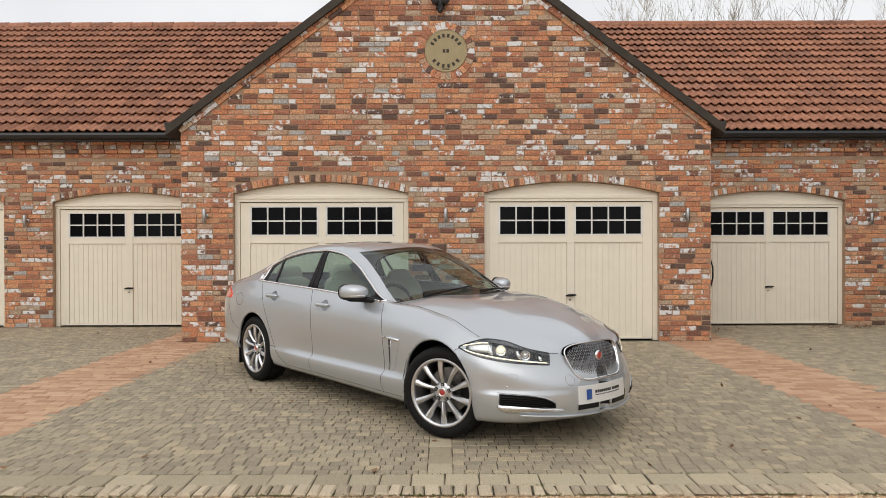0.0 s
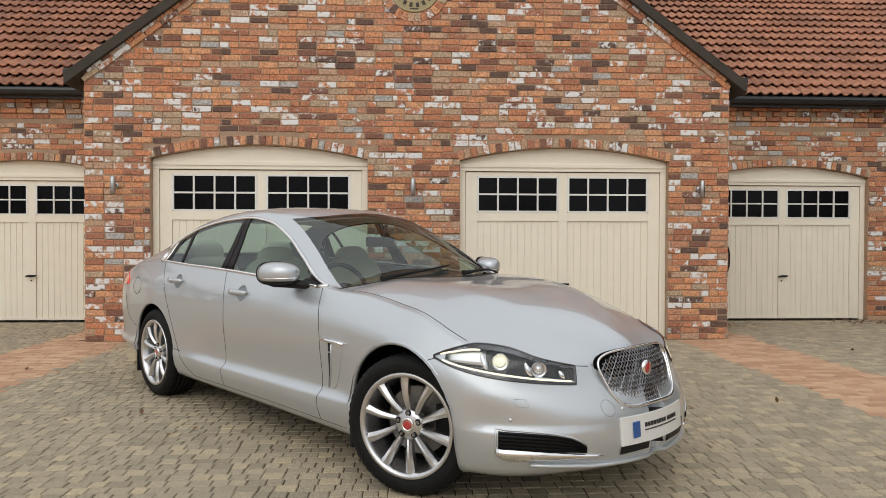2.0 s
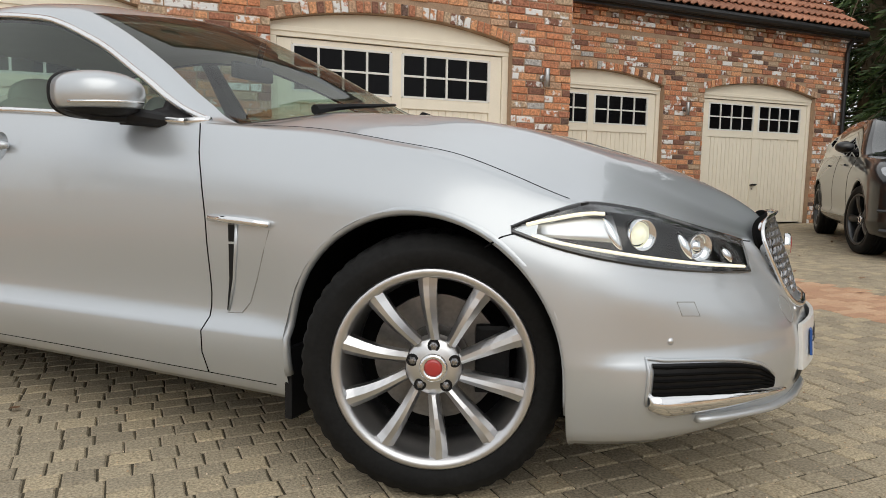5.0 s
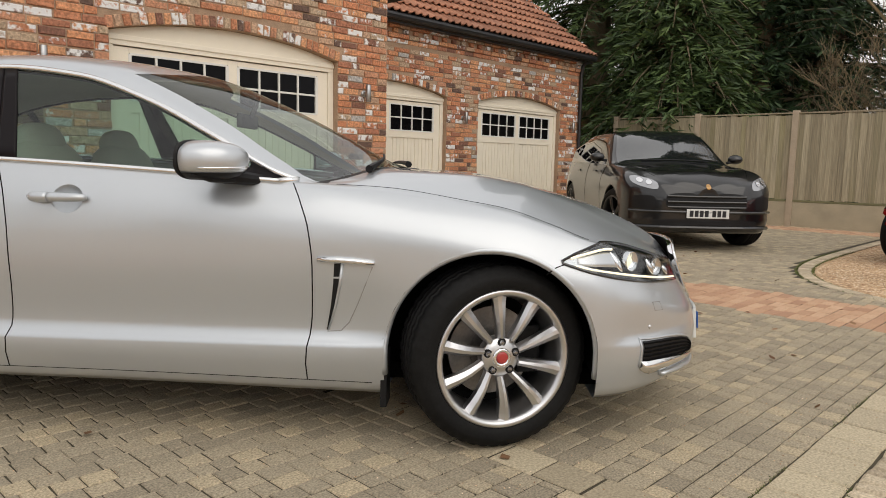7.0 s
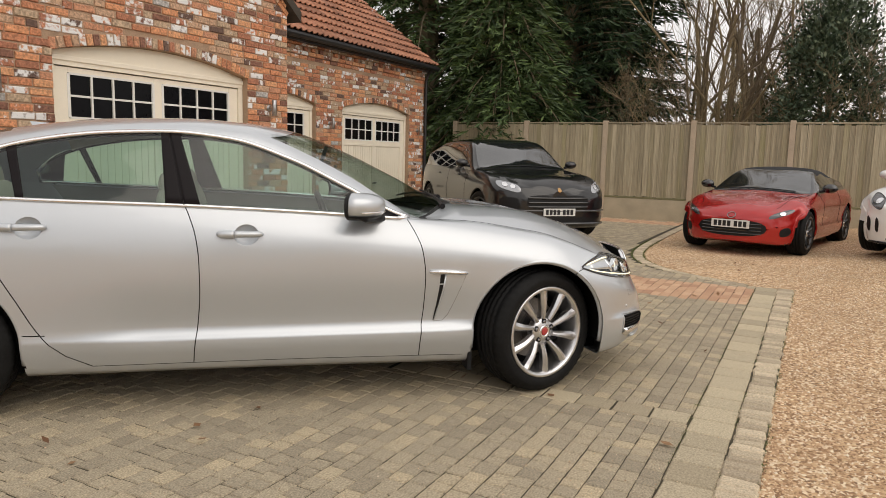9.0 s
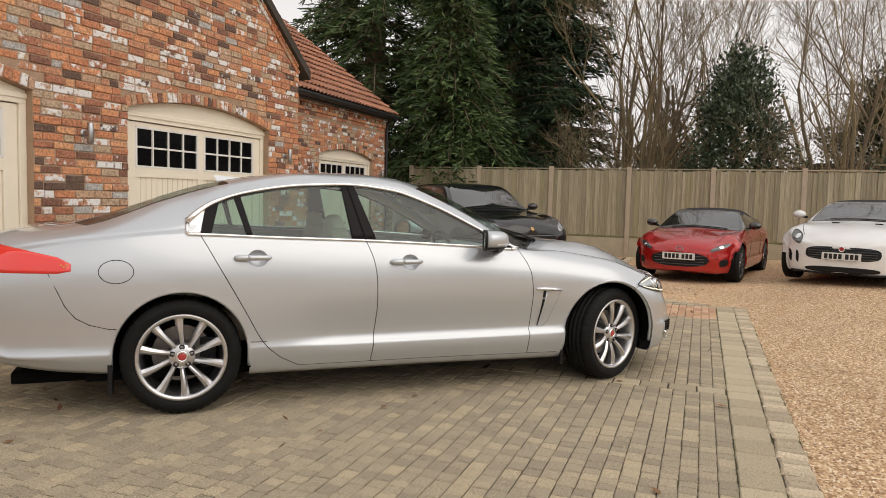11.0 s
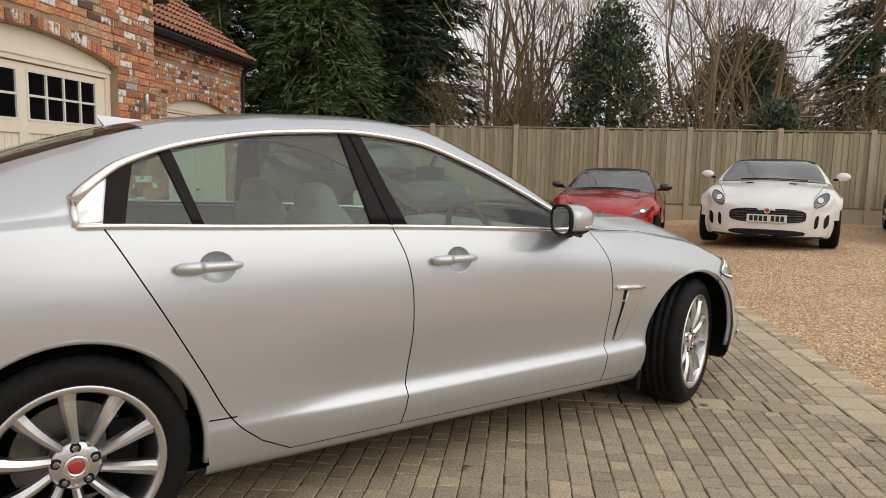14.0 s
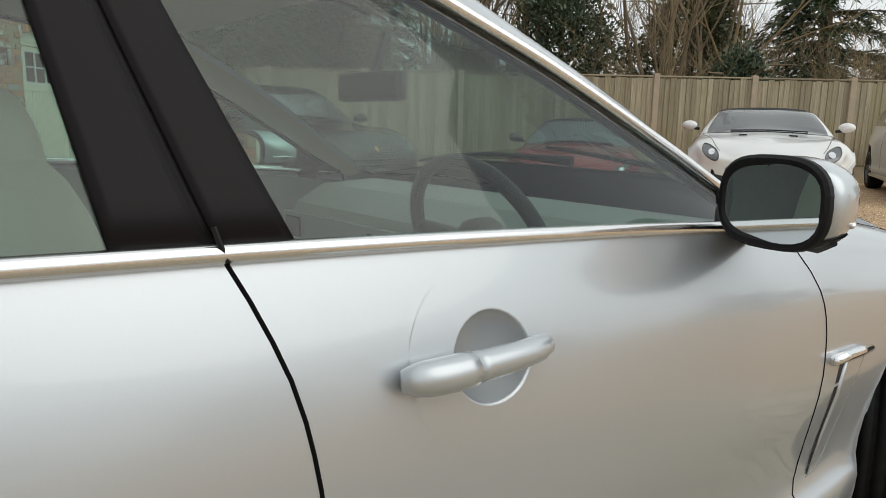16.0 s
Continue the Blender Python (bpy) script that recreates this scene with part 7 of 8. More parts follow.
# white roadster
spec = dict(nose=2.10, tail=-2.2, w=0.96, h=1.31, belt=0.93, nose_z=0.66, deck_z=0.93, cowl_x=0.66, cowl_z=0.93, glass_x=-1.28, roof_rear=-0.75, roof_front=-0.05, sill=0.17,
            front_axle=1.31, rear_axle=-1.31, wheel_r=0.345, mirror_z=1.03, spokes=10, blunt=1.5, arch=m_whitepaint)
white, sk = parked("sports_car", "white two-seat sports car with a black soft top on gravel", pose(8.57, 1.84, 0.13, 0, 0, 160), spec, m_whitepaint, m_darkrim, m_cloth)
patch(sk, "grille", 0.0, 0.475, 0.50, 0.10, m_black, white, power=0.55, label="black mesh grille opening")
for k in range(5):
    bm = bmesh.new()
    tube(bm, [sk.front(-0.46 + 0.092 * q, 0.405 + 0.035 * k, 0.007)[0] for q in range(11)], 0.005, 5)
    part("grille_bar", bm, m_gloss, white)
patch(sk, "lower_grille", 0.0, 0.235, 0.50, 0.045, m_black, white, power=0.7)
bm = bmesh.new()
tube(bm, [sk.front(-0.72 + 0.12 * q, 0.185, 0.012)[0] for q in range(13)], 0.016, 6)
part("splitter", bm, m_black, white)
plate_on(white, sk, 0.435)
for s in (-1, 1):
    hl = patch(sk, "headlamp", 0.68, 0.70, 0.095, 0.075, m_lampdark, white, s, tilt=0.55, power=0.8, label="swept smoked headlamp", rim=m_gloss)
    patch(sk, "lamp_eye", 0.665, 0.70, 0.038, 0.036, m_chrome, hl, s, 0.010, power=1.0)
    patch(sk, "gill", 0.63, 0.40, 0.026, 0.085, m_black, white, s, tilt=1.1, power=0.7)
    patch(sk, "gill", 0.755, 0.41, 0.034, 0.085, m_black, white, s, tilt=1.0, power=0.7)
    q, nn = sk.shot((1.05, s * 0.30, 3), (0, 0, -1), 0.003)
    part("bonnet_vent", boxed(q.x - 0.05, q.x + 0.05, q.y - 0.05, q.y + 0.05, q.z - 0.02, q.z + 0.008, 0.006), m_black, white)
patch(sk, "round_badge", 0.0, 0.545, 0.036, 0.036, m_redcap, white, 1, 0.016, power=1.0, rim=m_chrome)

# black sport utility car
spec = dict(nose=2.33, tail=-2.32, w=0.965, h=1.60, belt=1.08, nose_z=0.86, deck_z=1.12, cowl_x=0.92, cowl_z=1.08, glass_x=-2.05, roof_rear=-1.35, roof_front=0.10, sill=0.24,
            front_axle=1.405, rear_axle=-1.405, wheel_r=0.37, mirror_z=1.16, spokes=5, steer=12, blunt=1.0)
black, sk = parked("sport_utility_car", "glossy black sport utility car parked on block paving by the fence", pose(8.14, 8.84, 0, 0, 0, 225), spec, m_blackpaint, m_darkrim)
patch(sk, "grille", 0.0, 0.62, 0.50, 0.105, m_black, black, power=0.45, label="wide black slatted grille")
for k in range(3):
    bm = bmesh.new()
    tube(bm, [sk.front(-0.48 + 0.096 * q, 0.55 + 0.065 * k, 0.012)[0] for q in range(11)], 0.014, 6)
    part("grille_bar", bm, m_blackpaint, black)
patch(sk, "lower_grille", 0.0, 0.36, 0.66, 0.045, m_black, black, power=0.6)
bm = bmesh.new()
tube(bm, [sk.front(-0.85 + 0.1 * q, 0.30, 0.016)[0] for q in range(18)], 0.024, 6)
tube(bm, [sk.front(-0.88 + 0.11 * q, 0.49, 0.010)[0] for q in range(17)], 0.018, 6)
part("bumper_blade", bm, m_blackpaint, black)
plate_on(black, sk, 0.475)
for s in (-1, 1):
    hl = patch(sk, "headlamp", 0.72, 0.84, 0.14, 0.062, m_lampglass, black, s, tilt=0.28, power=0.7, label="clear oval headlamp")
    for k in range(2):
        patch(sk, "lamp_eye", 0.68 + 0.09 * k, 0.84 + 0.025 * k, 0.032, 0.028, m_chrome, hl, s, 0.010, power=1.0)
    patch(sk, "side_intake", 0.74, 0.60, 0.12, 0.085, m_black, black, s, power=0.5)
    for xx in (0.25, -0.85):
        q, nn = sk.side(xx, 0.96, s, 0.012)
        bm = bmesh.new()
        tube(bm, [(q.x - 0.10, q.y, q.z), (q.x + 0.10, q.y, q.z)], 0.014, 7)
        part("door_handle", bm, m_blackpaint, black)
patch(sk, "bonnet_badge", 0.0, 0.80, 0.028, 0.032, m_gold, black, 1, 0.006, power=0.9)

# white sport utility car
spec = dict(nose=2.33, tail=-2.33, w=0.945, h=1.62, belt=1.08, nose_z=0.92, deck_z=1.12, cowl_x=0.90, cowl_z=1.09, glass_x=-2.05, roof_rear=-1.45, roof_front=0.05, sill=0.24,
            front_axle=1.435, rear_axle=-1.435, wheel_r=0.365, mirror_z=1.16, spokes=5, blunt=0.8, arch=m_whitepaint)
suv, sk = parked("sport_utility_car", "white sport utility car with black wheels on gravel", pose(9.25, -1.41, 0.13, 0, 0, 158), spec, m_whitepaint, m_darkrim)
patch(sk, "grille", 0.0, 0.73, 0.42, 0.125, m_black, suv, power=0.6, label="black grille with studs in a chrome frame", rim=m_chrome)
bm = bmesh.new()
for a in range(13):
    for b in range(5):
        q, nn = sk.front(-0.36 + 0.06 * a, 0.64 + 0.045 * b, 0.010)
        box(bm, q.x - 0.004, q.x + 0.006, q.y - 0.010, q.y + 0.010, q.z - 0.010, q.z + 0.010)
part("grille_studs", bm, m_chrome, suv)
patch(sk, "lower_grille", 0.0, 0.40, 0.45, 0.06, m_black, suv, power=0.6)
for s in (-1, 1):
    hl = patch(sk, "headlamp", 0.68, 0.80, 0.14, 0.06, m_lampdark, suv, s, tilt=0.18, power=0.6, label="smoked headlamp with a light strip")
    patch(sk, "lamp_strip", 0.68, 0.845, 0.12, 0.010, m_lampglass, hl, s, 0.008, tilt=0.18)
    patch(sk, "side_intake", 0.70, 0.46, 0.17, 0.075, m_black, suv, s, tilt=-0.1, power=0.55)
    bm = bmesh.new()
    tube(bm, [sk.side(xx, 0.30, s, 0.05)[0] for xx in (-0.9, -0.4, 0.2, 0.85)], 0.03, 7)
    part("side_step", bm, m_satin, suv)
bm = bmesh.new()
tube(bm, [sk.front(-0.70 + 0.1 * q, 0.30, 0.012)[0] for q in range(15)], 0.016, 6)
part("chrome_strip", bm, m_chrome, suv)


# ---- small things on and about the garages ----
m_sand = surface("sandstone_disc", (0.40, 0.33, 0.19), 0.8, vary=0.12, scale=10, bump=0.3)
m_dim = surface("dark_letter", (0.05, 0.04, 0.03), 0.7, vary=0.1, bump=0)


def plaque(at, r):
    p = empty("wall_plaque", Matrix.Translation(at))
    tagged(p, "round sandy stone plaque with dark lettering in a brick ring", "plaque")
    bm = bmesh.new()
    lathe(bm, [(0.0001, -0.012), (r - 0.02, -0.012), (r - 0.008, -0.018), (r, -0.012), (r, 0.03)], 48)
    part("disc", bm, m_sand, p)
    n = 8
    for s, rr, flip, cnt in ((1, 0.72, False, 8), (-1, 0.72, True, 6)):
        for k in range(cnt):
            a = math.radians(90 + (-62 + 124 * k / (cnt - 1)) * -1) if not flip else math.radians(270 + (-50 + 100 * k / (cnt - 1)))
            b = part("letter", boxed(-0.018, 0.018, -0.017, -0.011, -0.026, 0.026), m_dim, p)
            b.matrix_local = Matrix.Translation((r * rr * math.cos(a), 0, r * rr * math.sin(a))) @ pose(0, 0, 0, 0, -math.degrees(a) + (90 if not flip else 270), 0)
    for x in (-0.026, 0.026):
        part("letter", boxed(x - 0.018, x + 0.018, -0.017, -0.011, -0.024, 0.024), m_dim, p)
    part("letter", boxed(-0.05, 0.05, -0.016, -0.011, -r * 0.88, -r * 0.84), m_dim, p)
    return p


plaque((0.049, FRONT - 0.012, 4.195), 0.305)
ring = [(Matrix.Translation((0.049 + 0.362 * math.cos(a), FRONT, 4.195 + 0.362 * math.sin(a))) @ pose(0, 0, 0, 90, -math.degrees(a), 0), 0.105, 0.072, 0.020, 0.005) for a in [2 * math.pi * k / 30 for k in range(30)]]


def wall_lamp(at):
    """An up and down lamp: a steel tube on a bracket."""
    w = empty("wall_lamp", Matrix.Translation(at))
    tagged(w, "small stainless steel up and down wall lamp on brick", "wall lamp", "wall lamps")
    bm = bmesh.new()
    lathe(bm, [(0.0001, -0.10), (0.026, -0.10), (0.03, -0.095), (0.03, 0.095), (0.026, 0.10), (0.0001, 0.10)], 20, "z", (0, -0.085, 0))
    part("tube", bm, m_steel, w, smooth=True)
    part("bracket", boxed(-0.018, 0.018, -0.06, 0.0, -0.02, 0.02, 0.004), m_steel, w)
    bm = bmesh.new()
    lathe(bm, [(0.0001, -0.012), (0.035, -0.012), (0.04, 0.0)], 20)
    part("wall_plate", bm, m_steel, w, smooth=True)
    return w


lamp = wall_lamp((3.51, FRONT - 0.012, 1.82))
for x, y in ((0.04, FRONT), (-3.42, FRONT), (7.30, WING), (10.62, WING), (-7.12, WING), (-10.5, WING)):
    copy_thing(lamp, Matrix.Translation((x, y - 0.012, 1.82)))

flood = empty("floodlight", Matrix.Translation((-0.03, FRONT - 0.012, 4.86)))
tagged(flood, "black twin floodlight with a sensor below the gable's apex", "floodlight")
for x in (-0.075, 0.075):
    bm = bmesh.new()
    lathe(bm, [(0.0001, -0.16), (0.055, -0.16), (0.062, -0.15), (0.05, -0.05), (0.0001, -0.04)], 18, "y", (x, 0, 0.03))
    part("lamp_head", bm, m_gutter, flood, smooth=True)
part("base", boxed(-0.06, 0.06, -0.05, 0.0, -0.07, 0.06, 0.01), m_gutter, flood)
bm = bmesh.new()
bmesh.ops.create_uvsphere(bm, u_segments=14, v_segments=10, radius=0.04, matrix=Matrix.Translation((0, -0.06, -0.10)))
part("sensor", bm, m_gutter, flood, smooth=True)

bm = bmesh.new()
tube(bm, [(3.87, 10.34, 1.24), (3.93, 10.33, 1.19), (3.97, 10.33, 1.05), (3.97, 10.33, 0.90), (3.94, 10.33, 0.78), (3.87, 10.34, 0.74)], 0.012, 8)
tagged(link("cable", bm, m_black, None, True), "black looped charging cable hanging from the brick pier", "cable")

# fallen leaves
m_leafs = pieces("dead_leaf", [(0.0, (0.12, 0.055, 0.025)), (0.5, (0.20, 0.10, 0.045)), (1.0, (0.28, 0.16, 0.08))], joined=True, bump=0.2)
rng = random.Random(77)
lv = Leaves()
for k in range(420):
    u = rng.random()
    if u < 0.40:
        p = Vector((rng.gauss(6.9, 0.5), rng.uniform(11.5, 11.98), 0))
    elif u < 0.58:
        p = Vector((rng.gauss(4.4, 0.3), rng.gauss(11.6, 0.25), 0))
    else:
        p = Vector((rng.uniform(-6, 8), rng.uniform(4.3, 11.9), 0))
    p.z = 0.004 + rng.uniform(0, 0.012)
    d = Vector((rng.uniform(-1, 1), rng.uniform(-1, 1), rng.uniform(-0.1, 0.35))).normalized()
    lv.blade(p, d, rng.uniform(0.035, 0.075), rng.uniform(0.025, 0.045), Vector((0, 0, 1)))
lv2 = lv.put("fallen_leaves", m_leafs, None)
tagged(lv2, "scatter of brown fallen leaves on the paving", "leaves", kind="stuff")

# loose pebbles on the gravel next to the stone edge
pv, pf = [], []
octa = [(1, 0, 0), (0, 1, 0), (-1, 0, 0), (0, -1, 0), (0, 0, 1)]
m_pebble = pieces("pebble", [(0.0, (0.28, 0.16, 0.085)), (0.4, (0.52, 0.335, 0.19)), (0.75, (0.66, 0.47, 0.29)), (1.0, (0.85, 0.74, 0.58))], joined=True, bump=0.2)
for k in range(36000):
    if k >= 34000:
        x, y = rng.uniform(-4.2, 4.2), 4.1 + abs(rng.gauss(0, 1.3))
    elif k < 24000:
        x, y = rng.uniform(-4.5, 6.5), 3.97 - abs(rng.gauss(0, 0.75))
    else:
        x, y = rng.uniform(4.4, 9.5), rng.uniform(0.5, 5.6)
        if y > edge_y(x) - 0.02:
            continue
    z, s, a = rise(x, y) - 0.015, rng.uniform(0.004, 0.0105), rng.uniform(0, 6.28)
    if k >= 34000:
        z, s = 0.0, s * 0.42
    c, d = math.cos(a), math.sin(a)
    b = len(pv)
    e, h = rng.uniform(0.6, 1.0), rng.uniform(0.55, 0.95)
    for ox, oy, oz in octa:
        px, py = ox * s * rng.uniform(0.85, 1.15), oy * s * e * rng.uniform(0.85, 1.15)
        pv.append((x + c * px - d * py, y + d * px + c * py, z + (oz * h + 0.12) * s * 1.2))
    pf += [(b, b + 1, b + 4), (b + 1, b + 2, b + 4), (b + 2, b + 3, b + 4), (b + 3, b, b + 4)]
pb = raw("pebbles", pv, pf, m_pebble, None, True)
tagged(pb, "loose golden gravel pebbles along the stone edge", "gravel", kind="stuff")


# moss and fine grass in the joints of the stone edge
m_moss = pieces("moss", [(0.0, (0.05, 0.075, 0.015)), (0.5, (0.10, 0.125, 0.03)), (1.0, (0.17, 0.17, 0.05))], joined=True, bump=0.1)
lv = Leaves()
for k in range(5200):
    x = rng.uniform(-4.3, 4.35)
    if noise.noise(Vector((x * 1.7, k % 3, 0))) < -0.05:
        continue
    y = rng.gauss((4.095, 4.30, 3.95)[k % 3], 0.008)
    d = Vector((rng.uniform(-1, 1), rng.uniform(-1, 1), rng.uniform(0.3, 1.2))).normalized()
    lv.blade(Vector((x, y, -0.008)), d, rng.uniform(0.008, 0.020), rng.uniform(0.004, 0.008), Vector((0.3, 1, 0)))
for k in range(2600):
    a = rng.uniform(4.35, 8.2)
    y = edge_y(a) + rng.choice((-0.005, 0.15)) + rng.gauss(0, 0.01)
    d = Vector((rng.uniform(-1, 1), rng.uniform(-1, 1), rng.uniform(0.3, 1.2))).normalized()
    lv.blade(Vector((a, y, -0.008)), d, rng.uniform(0.010, 0.026), rng.uniform(0.004, 0.009), Vector((0.3, 1, 0)))
tagged(lv.put("moss", m_moss, None), "green moss and grass in the joints of the stone edge", "moss", kind="stuff")


# ---- bricks, blocks and tiles, last ----
UP = pose(0, 0, 0, 90, 0, 0)          # turns a block's top towards -y


def brickwork(wall, x0, x1, y, top, openings, limit, near, seed):
    rng = random.Random(seed)
    items, row, z = [], 0, 0.0
    while z < 6.3:
        x = x0 - (0.1125 if row % 2 else 0.0) + rng.uniform(-0.012, 0.012)
        while x < x1:
            w = 0.215 if rng.random() > 0.16 else 0.102
            w += rng.uniform(-0.006, 0.006)
            a, b = max(x, x0), min(x + w, x1)
            zc = z + 0.0325
            ok = b - a > 0.03 and zc + 0.02 < min(top(a), top(b)) - 0.02
            for o in openings:
                # cut bricks at the jambs, leave the arch ring free
                if zc < 2.15 and a < o[1] and b > o[0]:
                    if a < o[0] - 0.03:
                        b = o[0]
                    elif b > o[1] + 0.03:
                        a = o[1]
                    else:
                        ok = False
                elif zc >= 2.13 and o[0] - 0.05 < (a + b) / 2 < o[1] + 0.05 and zc - 0.03 < arch(min(max((a + b) / 2, o[0]), o[1]), *o) + 0.115:
                    ok = False
            if ok and b - a > 0.03:
                h = 0.010 + rng.uniform(-0.005, 0.006)
                items.append((Matrix.Translation(((a + b) / 2, y, zc + rng.uniform(-0.003, 0.003))) @ pose(0, 0, 0, 90, rng.uniform(-0.7, 0.7), 0), b - a - 0.004, 0.063 + rng.uniform(-0.005, 0.004), h, 0.005))
            x += w + 0.010
        z += 0.0748
        row += 1
    # arch rings, bricks on end
    for o in openings:
        n = 34
        for k in range(n):
            x = o[0] - 0.03 + (o[1] - o[0] + 0.06) * (k + 0.5) / n
            xc = min(max(x, o[0]), o[1])
            s = (arch(xc + 0.01 if xc < o[1] - 0.01 else xc, *o) - arch(xc - 0.01 if xc > o[0] + 0.01 else xc, *o)) / 0.02
            items.append((Matrix.Translation((x, y, arch(xc, *o) + 0.056)) @ pose(0, 0, 0, 90, math.degrees(-math.atan(s)) , 0), 0.064, 0.104, 0.013 + rng.uniform(-0.004, 0.004), 0.005))
    lay("brick", items, (m_brick, m_brick_all), wall, limit, near)


brickwork(wall_front, -3.78, 3.87, FRONT, gable_top, DOORS_MAIN, 300, lambda p: p.z < 1.6 or (p.x > 3.1 and p.z < 2.6), 1)
brickwork(wall_east, 3.87, END, WING, lambda x: EAVE - 0.42, DOORS_R, 200, lambda p: p.z < 1.5, 2)
brickwork(wall_west, -END, -3.78, WING, lambda x: EAVE - 0.42, DOORS_L, 60, lambda p: p.z < 0.6, 3)


def corbel(wall, x0, x1, y, seed):
    """Stepped courses with a dentil row below the eaves."""
    rng = random.Random(seed)
    items = []
    for row, (z, out, gap) in enumerate(((EAVE - 0.40, 0.0, 0), (EAVE - 0.325, 0.03, 0), (EAVE - 0.25, 0.03, 1), (EAVE - 0.175, 0.06, 0))):
        x = x0
        while x < x1 - 0.1:
            w = 0.102 if gap else 0.215
            if not gap or int((x - x0) / 0.112) % 2:
                items.append((Matrix.Translation((x + w / 2, y, z + 0.0325)) @ pose(0, 0, 0, 90, 0, 0), w - 0.003, 0.064, 0.012 + out + rng.uniform(-0.004, 0.004), 0.005))
            x += w + 0.010
    lay("brick", items, (m_brick, m_brick_all), wall, 0)


corbel(wall_east, 3.95, END, WING, 4)
corbel(wall_west, -END, -3.85, WING, 5)

# a raking course of bricks under each verge of the gable, and kneelers at its feet
items = []
rng = random.Random(8)
for s in (-1, 1):
    for row in range(2):
        for k in range(40 if row == 0 else 20):
            w = 0.112 if row == 0 else 0.225
            u = 0.12 + k * w
            if u + w > 4.75:
                continue
            dx, dz = math.cos(math.atan(SLOPE)), math.sin(math.atan(SLOPE))
            off = 0.075 + row * 0.105
            x = MID + s * (3.86 - u * dx - off * dz * 0.2)
            z = 3.12 + u * dz - off * dx + 0.06
            items.append((Matrix.Translation((x, FRONT, z)) @ pose(0, 0, 0, 90, s * math.degrees(math.atan(SLOPE)), 0), w - 0.010, 0.10 if row == 0 else 0.064, (0.045 if row == 0 else 0.03) + rng.uniform(-0.004, 0.004), 0.005))
lay("brick", items, (m_brick, m_brick_all), wall_front, 0)
# side faces of the projecting block
items = []
for wall_y0, xx, ang in ((FRONT, 3.87, 90), (FRONT, -3.78, -90)):
    z, row = 0.0, 0
    while z < 3.1:
        y = wall_y0 + 0.002 - (0.1 if row % 2 else 0)
        while y < WING:
            a, b = max(y, wall_y0), min(y + 0.215, WING)
            if b - a > 0.03:
                items.append((Matrix.Translation((xx, (a + b) / 2, z + 0.0325)) @ pose(0, 0, 0, 0, 0, ang) @ UP, b - a - 0.003, 0.063, 0.010 + rng.uniform(-0.004, 0.005), 0.005))
            y += 0.225
        z, row = z + 0.0748, row + 1
lay("brick", items, (m_brick, m_brick_all), wall_front, 0)


# paving: rows along x of setts in mixed lengths
def paved():
    rng = random.Random(11)
    grey, red, slabs = [], [], []
    y = 4.30
    while y < WING - 0.02:
        d = 0.087
        x = -11.8
        while x < 11.8:
            a = abs(x + 0.07)
            inband = 3.25 < a < 4.20
            w = rng.choice((0.205, 0.205, 0.155)) if inband else rng.choice((0.074, 0.086, 0.098, 0.112))
            if y < 6.0 and -0.0995 <= x < 0.0595:
                x = 0.0595
                continue
            if y < 6.0 and x < -0.0995 < x + w + 0.03:
                w = -0.0995 - x
            c = x + w / 2
            band = 3.25 < abs(c) < 4.20 or 10.95 < c < 11.7
            inside = y > edge_y(c) + 0.16 and not (y > FRONT - 0.06 and -3.8 < c < 3.9)
            if inside:
                h = 0.0125 + rng.uniform(-0.0018, 0.0015)
                it = (Matrix.Translation((c, y + d / 2, -0.0125)) @ pose(0, 0, 0, rng.uniform(-0.4, 0.4), rng.uniform(-0.6, 0.6), rng.uniform(-0.4, 0.4)), w - 0.0048, d - 0.0042 + rng.uniform(-0.001, 0.001), h, 0.0045)
                (red if band else grey).append(it)
            x += w
        y += d
    lay("paving_block", grey, (m_pave, m_pave_all), paving, 300, lambda p: -0.9 < p.x < 3.0 and 4.25 < p.y < 5.2, ragged=0.0022)
    lay("red_block", red, (m_red, m_red_all), paving, 150, lambda p: 3.2 < p.x < 4.3)
    x = -4.32
    while x < 4.3:
        w = rng.uniform(0.17, 0.27)
        slabs.append((Matrix.Translation((x + w / 2, 4.1975, -0.009)) @ pose(0, 0, 0, 0, 0, rng.uniform(-1, 1)), w - 0.008, 0.198, 0.0105, 0.006))
        x += w
    for k in range(9):
        slabs.append((Matrix.Translation((-0.02, 4.40 + k * 0.19, -0.009)), 0.155, 0.18, 0.010, 0.005))
    lay("edging_slab", slabs, (m_slab, m_slab), paving, 300)
    setts = []
    x = -4.3
    while x < 4.3:
        w = rng.uniform(0.058, 0.092)
        setts.append((Matrix.Translation((x + w / 2, 4.022, -0.012)) @ pose(0, 0, 0, rng.uniform(-3, 3), rng.uniform(-2, 2), rng.uniform(-4, 4)), w - 0.009, 0.145 + rng.uniform(-0.018, 0.012), 0.020 + rng.uniform(-0.003, 0.003), 0.011))
        x += w
    # the swept edge to either side
    for s in (-1, 1):
        x = 4.36
        while x < 11.7:
            sl = 1.75 / 0.75 * math.exp(-(x - 4.3) / 0.75)
            yb = edge_y(x) + 0.07
            setts.append((Matrix.Translation((s * x, yb, -0.011)) @ pose(0, 0, 0, 0, 0, s * math.degrees(math.atan(sl))), 0.10, 0.135, 0.014, 0.007))
            x += 0.115 / math.sqrt(1 + sl * sl)
    lay("edging_sett", setts, (m_sett, m_sett), paving, 300)


paved()


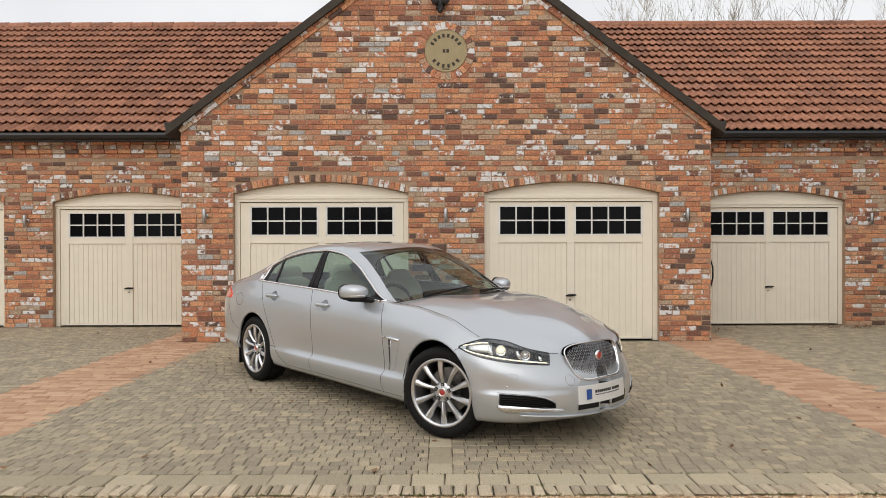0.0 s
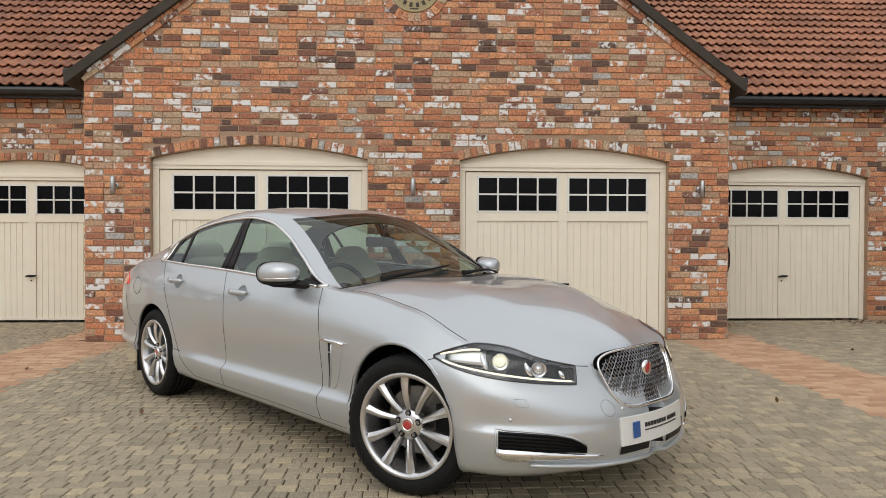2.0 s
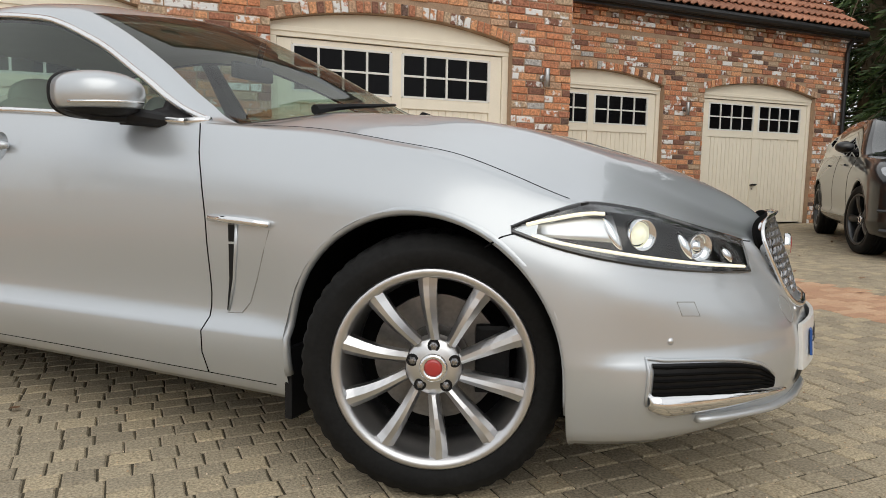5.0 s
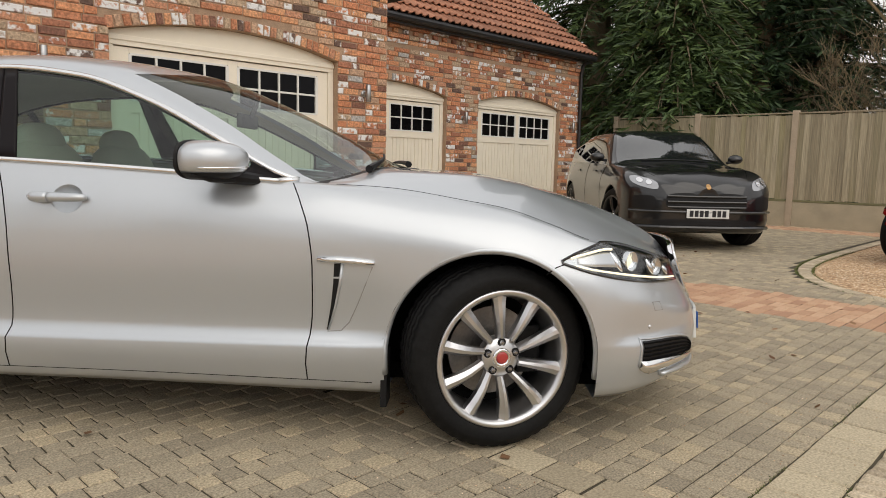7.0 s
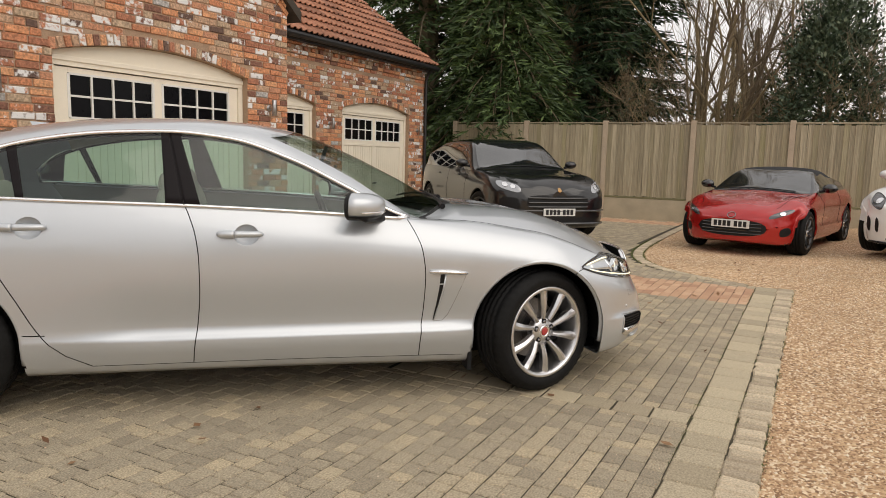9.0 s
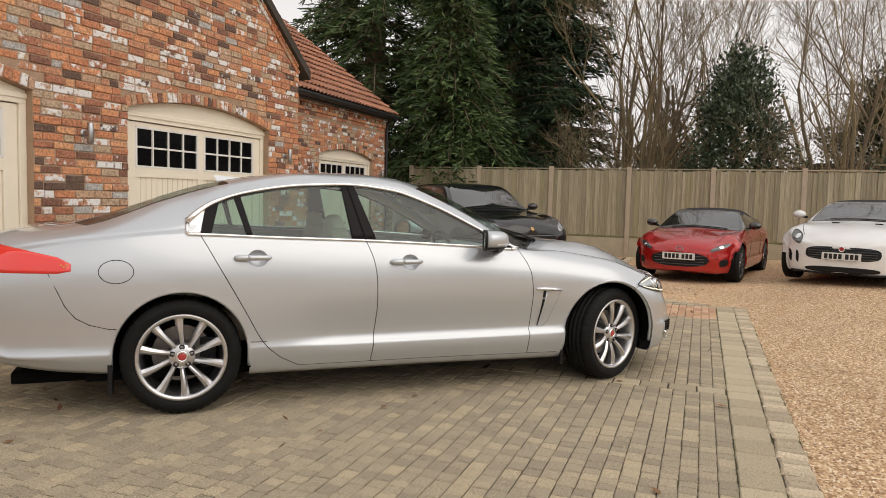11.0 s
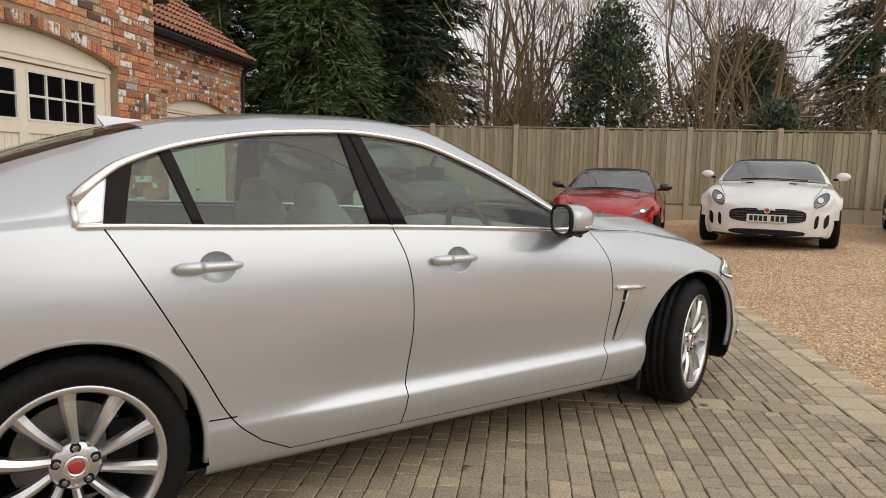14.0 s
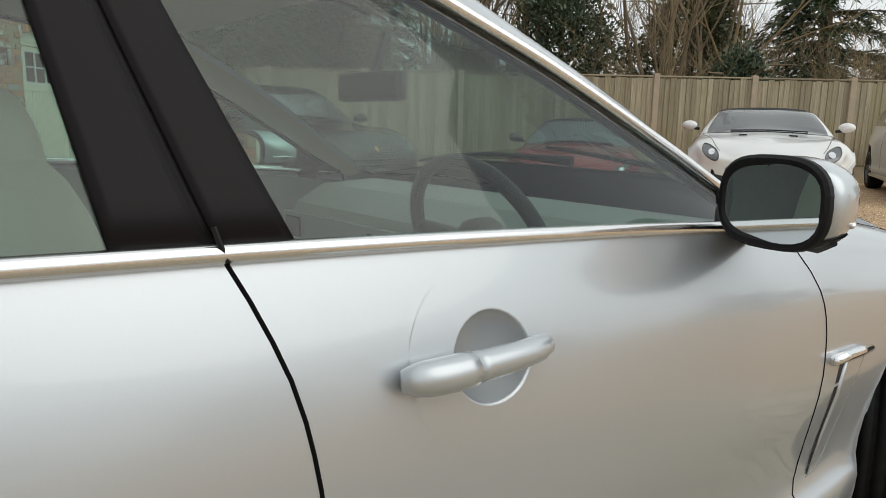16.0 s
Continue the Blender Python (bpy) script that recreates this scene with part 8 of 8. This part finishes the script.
# roof tiles: double rolled clay tiles in lapped courses
def roof_tiles(roof, x0, x1, limit, near):
    ang = math.atan((6.3 - EAVE) / (RIDGE_Y - 11.85))
    length = (RIDGE_Y - 11.85) / math.cos(ang)
    gauge, wide = 0.31, 0.30
    prof = []
    for k in range(13):
        u = k / 12
        prof.append((u * wide, 0.036 * max(0.0, math.cos((u * 2 - 0.5) * 2 * math.pi)) ** 0.8))
    vs, fs = [], []
    for j, (yy, lift, drop) in enumerate(((0.0, 0.060, 0.018), (0.0, 0.060, 0.0), (gauge + 0.06, 0.002, 0.0))):
        vs += [(px, yy, pz + lift - drop) for px, pz in prof]
    for j in range(2):
        fs += [(j * 13 + k, j * 13 + k + 1, (j + 1) * 13 + k + 1, (j + 1) * 13 + k) for k in range(12)]
    me = bpy.data.meshes.new("roof_tile")
    me.from_pydata(vs, [], fs)
    me.materials.append(m_tile)
    verts, faces, count = [], [], 0
    rng = random.Random(21)
    va = np.array(vs)
    for r in range(int(length / gauge)):
        for c in range(int((x1 - x0) / wide) + 1):
            x = min(x0 + c * wide, x1 - wide)
            zr = EAVE + r * gauge * math.sin(ang)
            if abs(x + wide / 2 - MID) < (gable_top(MID) - zr) / SLOPE - 0.55:
                continue
            m = Matrix.Translation((x, 11.80, EAVE - 0.02)) @ Matrix.Rotation(ang, 4, "X") @ Matrix.Translation((0, r * gauge, rng.uniform(0, 0.006))) @ pose(0, 0, 0, 0, 0, rng.uniform(-0.4, 0.4))
            if count < limit and near(x, r):
                ob = new("roof_tile", me)
                ob.parent, ob.matrix_local = roof, m
                count += 1
            else:
                mm = np.array(m)
                base = 39 * len(verts)
                verts.append(va @ mm[:3, :3].T + mm[:3, 3])
                faces += [tuple(base + i for i in q) for q in fs]
    ob = raw("roof_tiles", np.concatenate(verts), faces, m_tile_all, roof)
    ob["kind"] = "stuff"


roof_tiles(roof_e, 0.05, 11.12, 300, lambda x, r: x > 4.5 and r < 13)
roof_tiles(roof_w, -11.12, 0.05, 0, lambda x, r: False)
lay("brick", ring, (m_brick, m_brick_all), wall_front, 0)
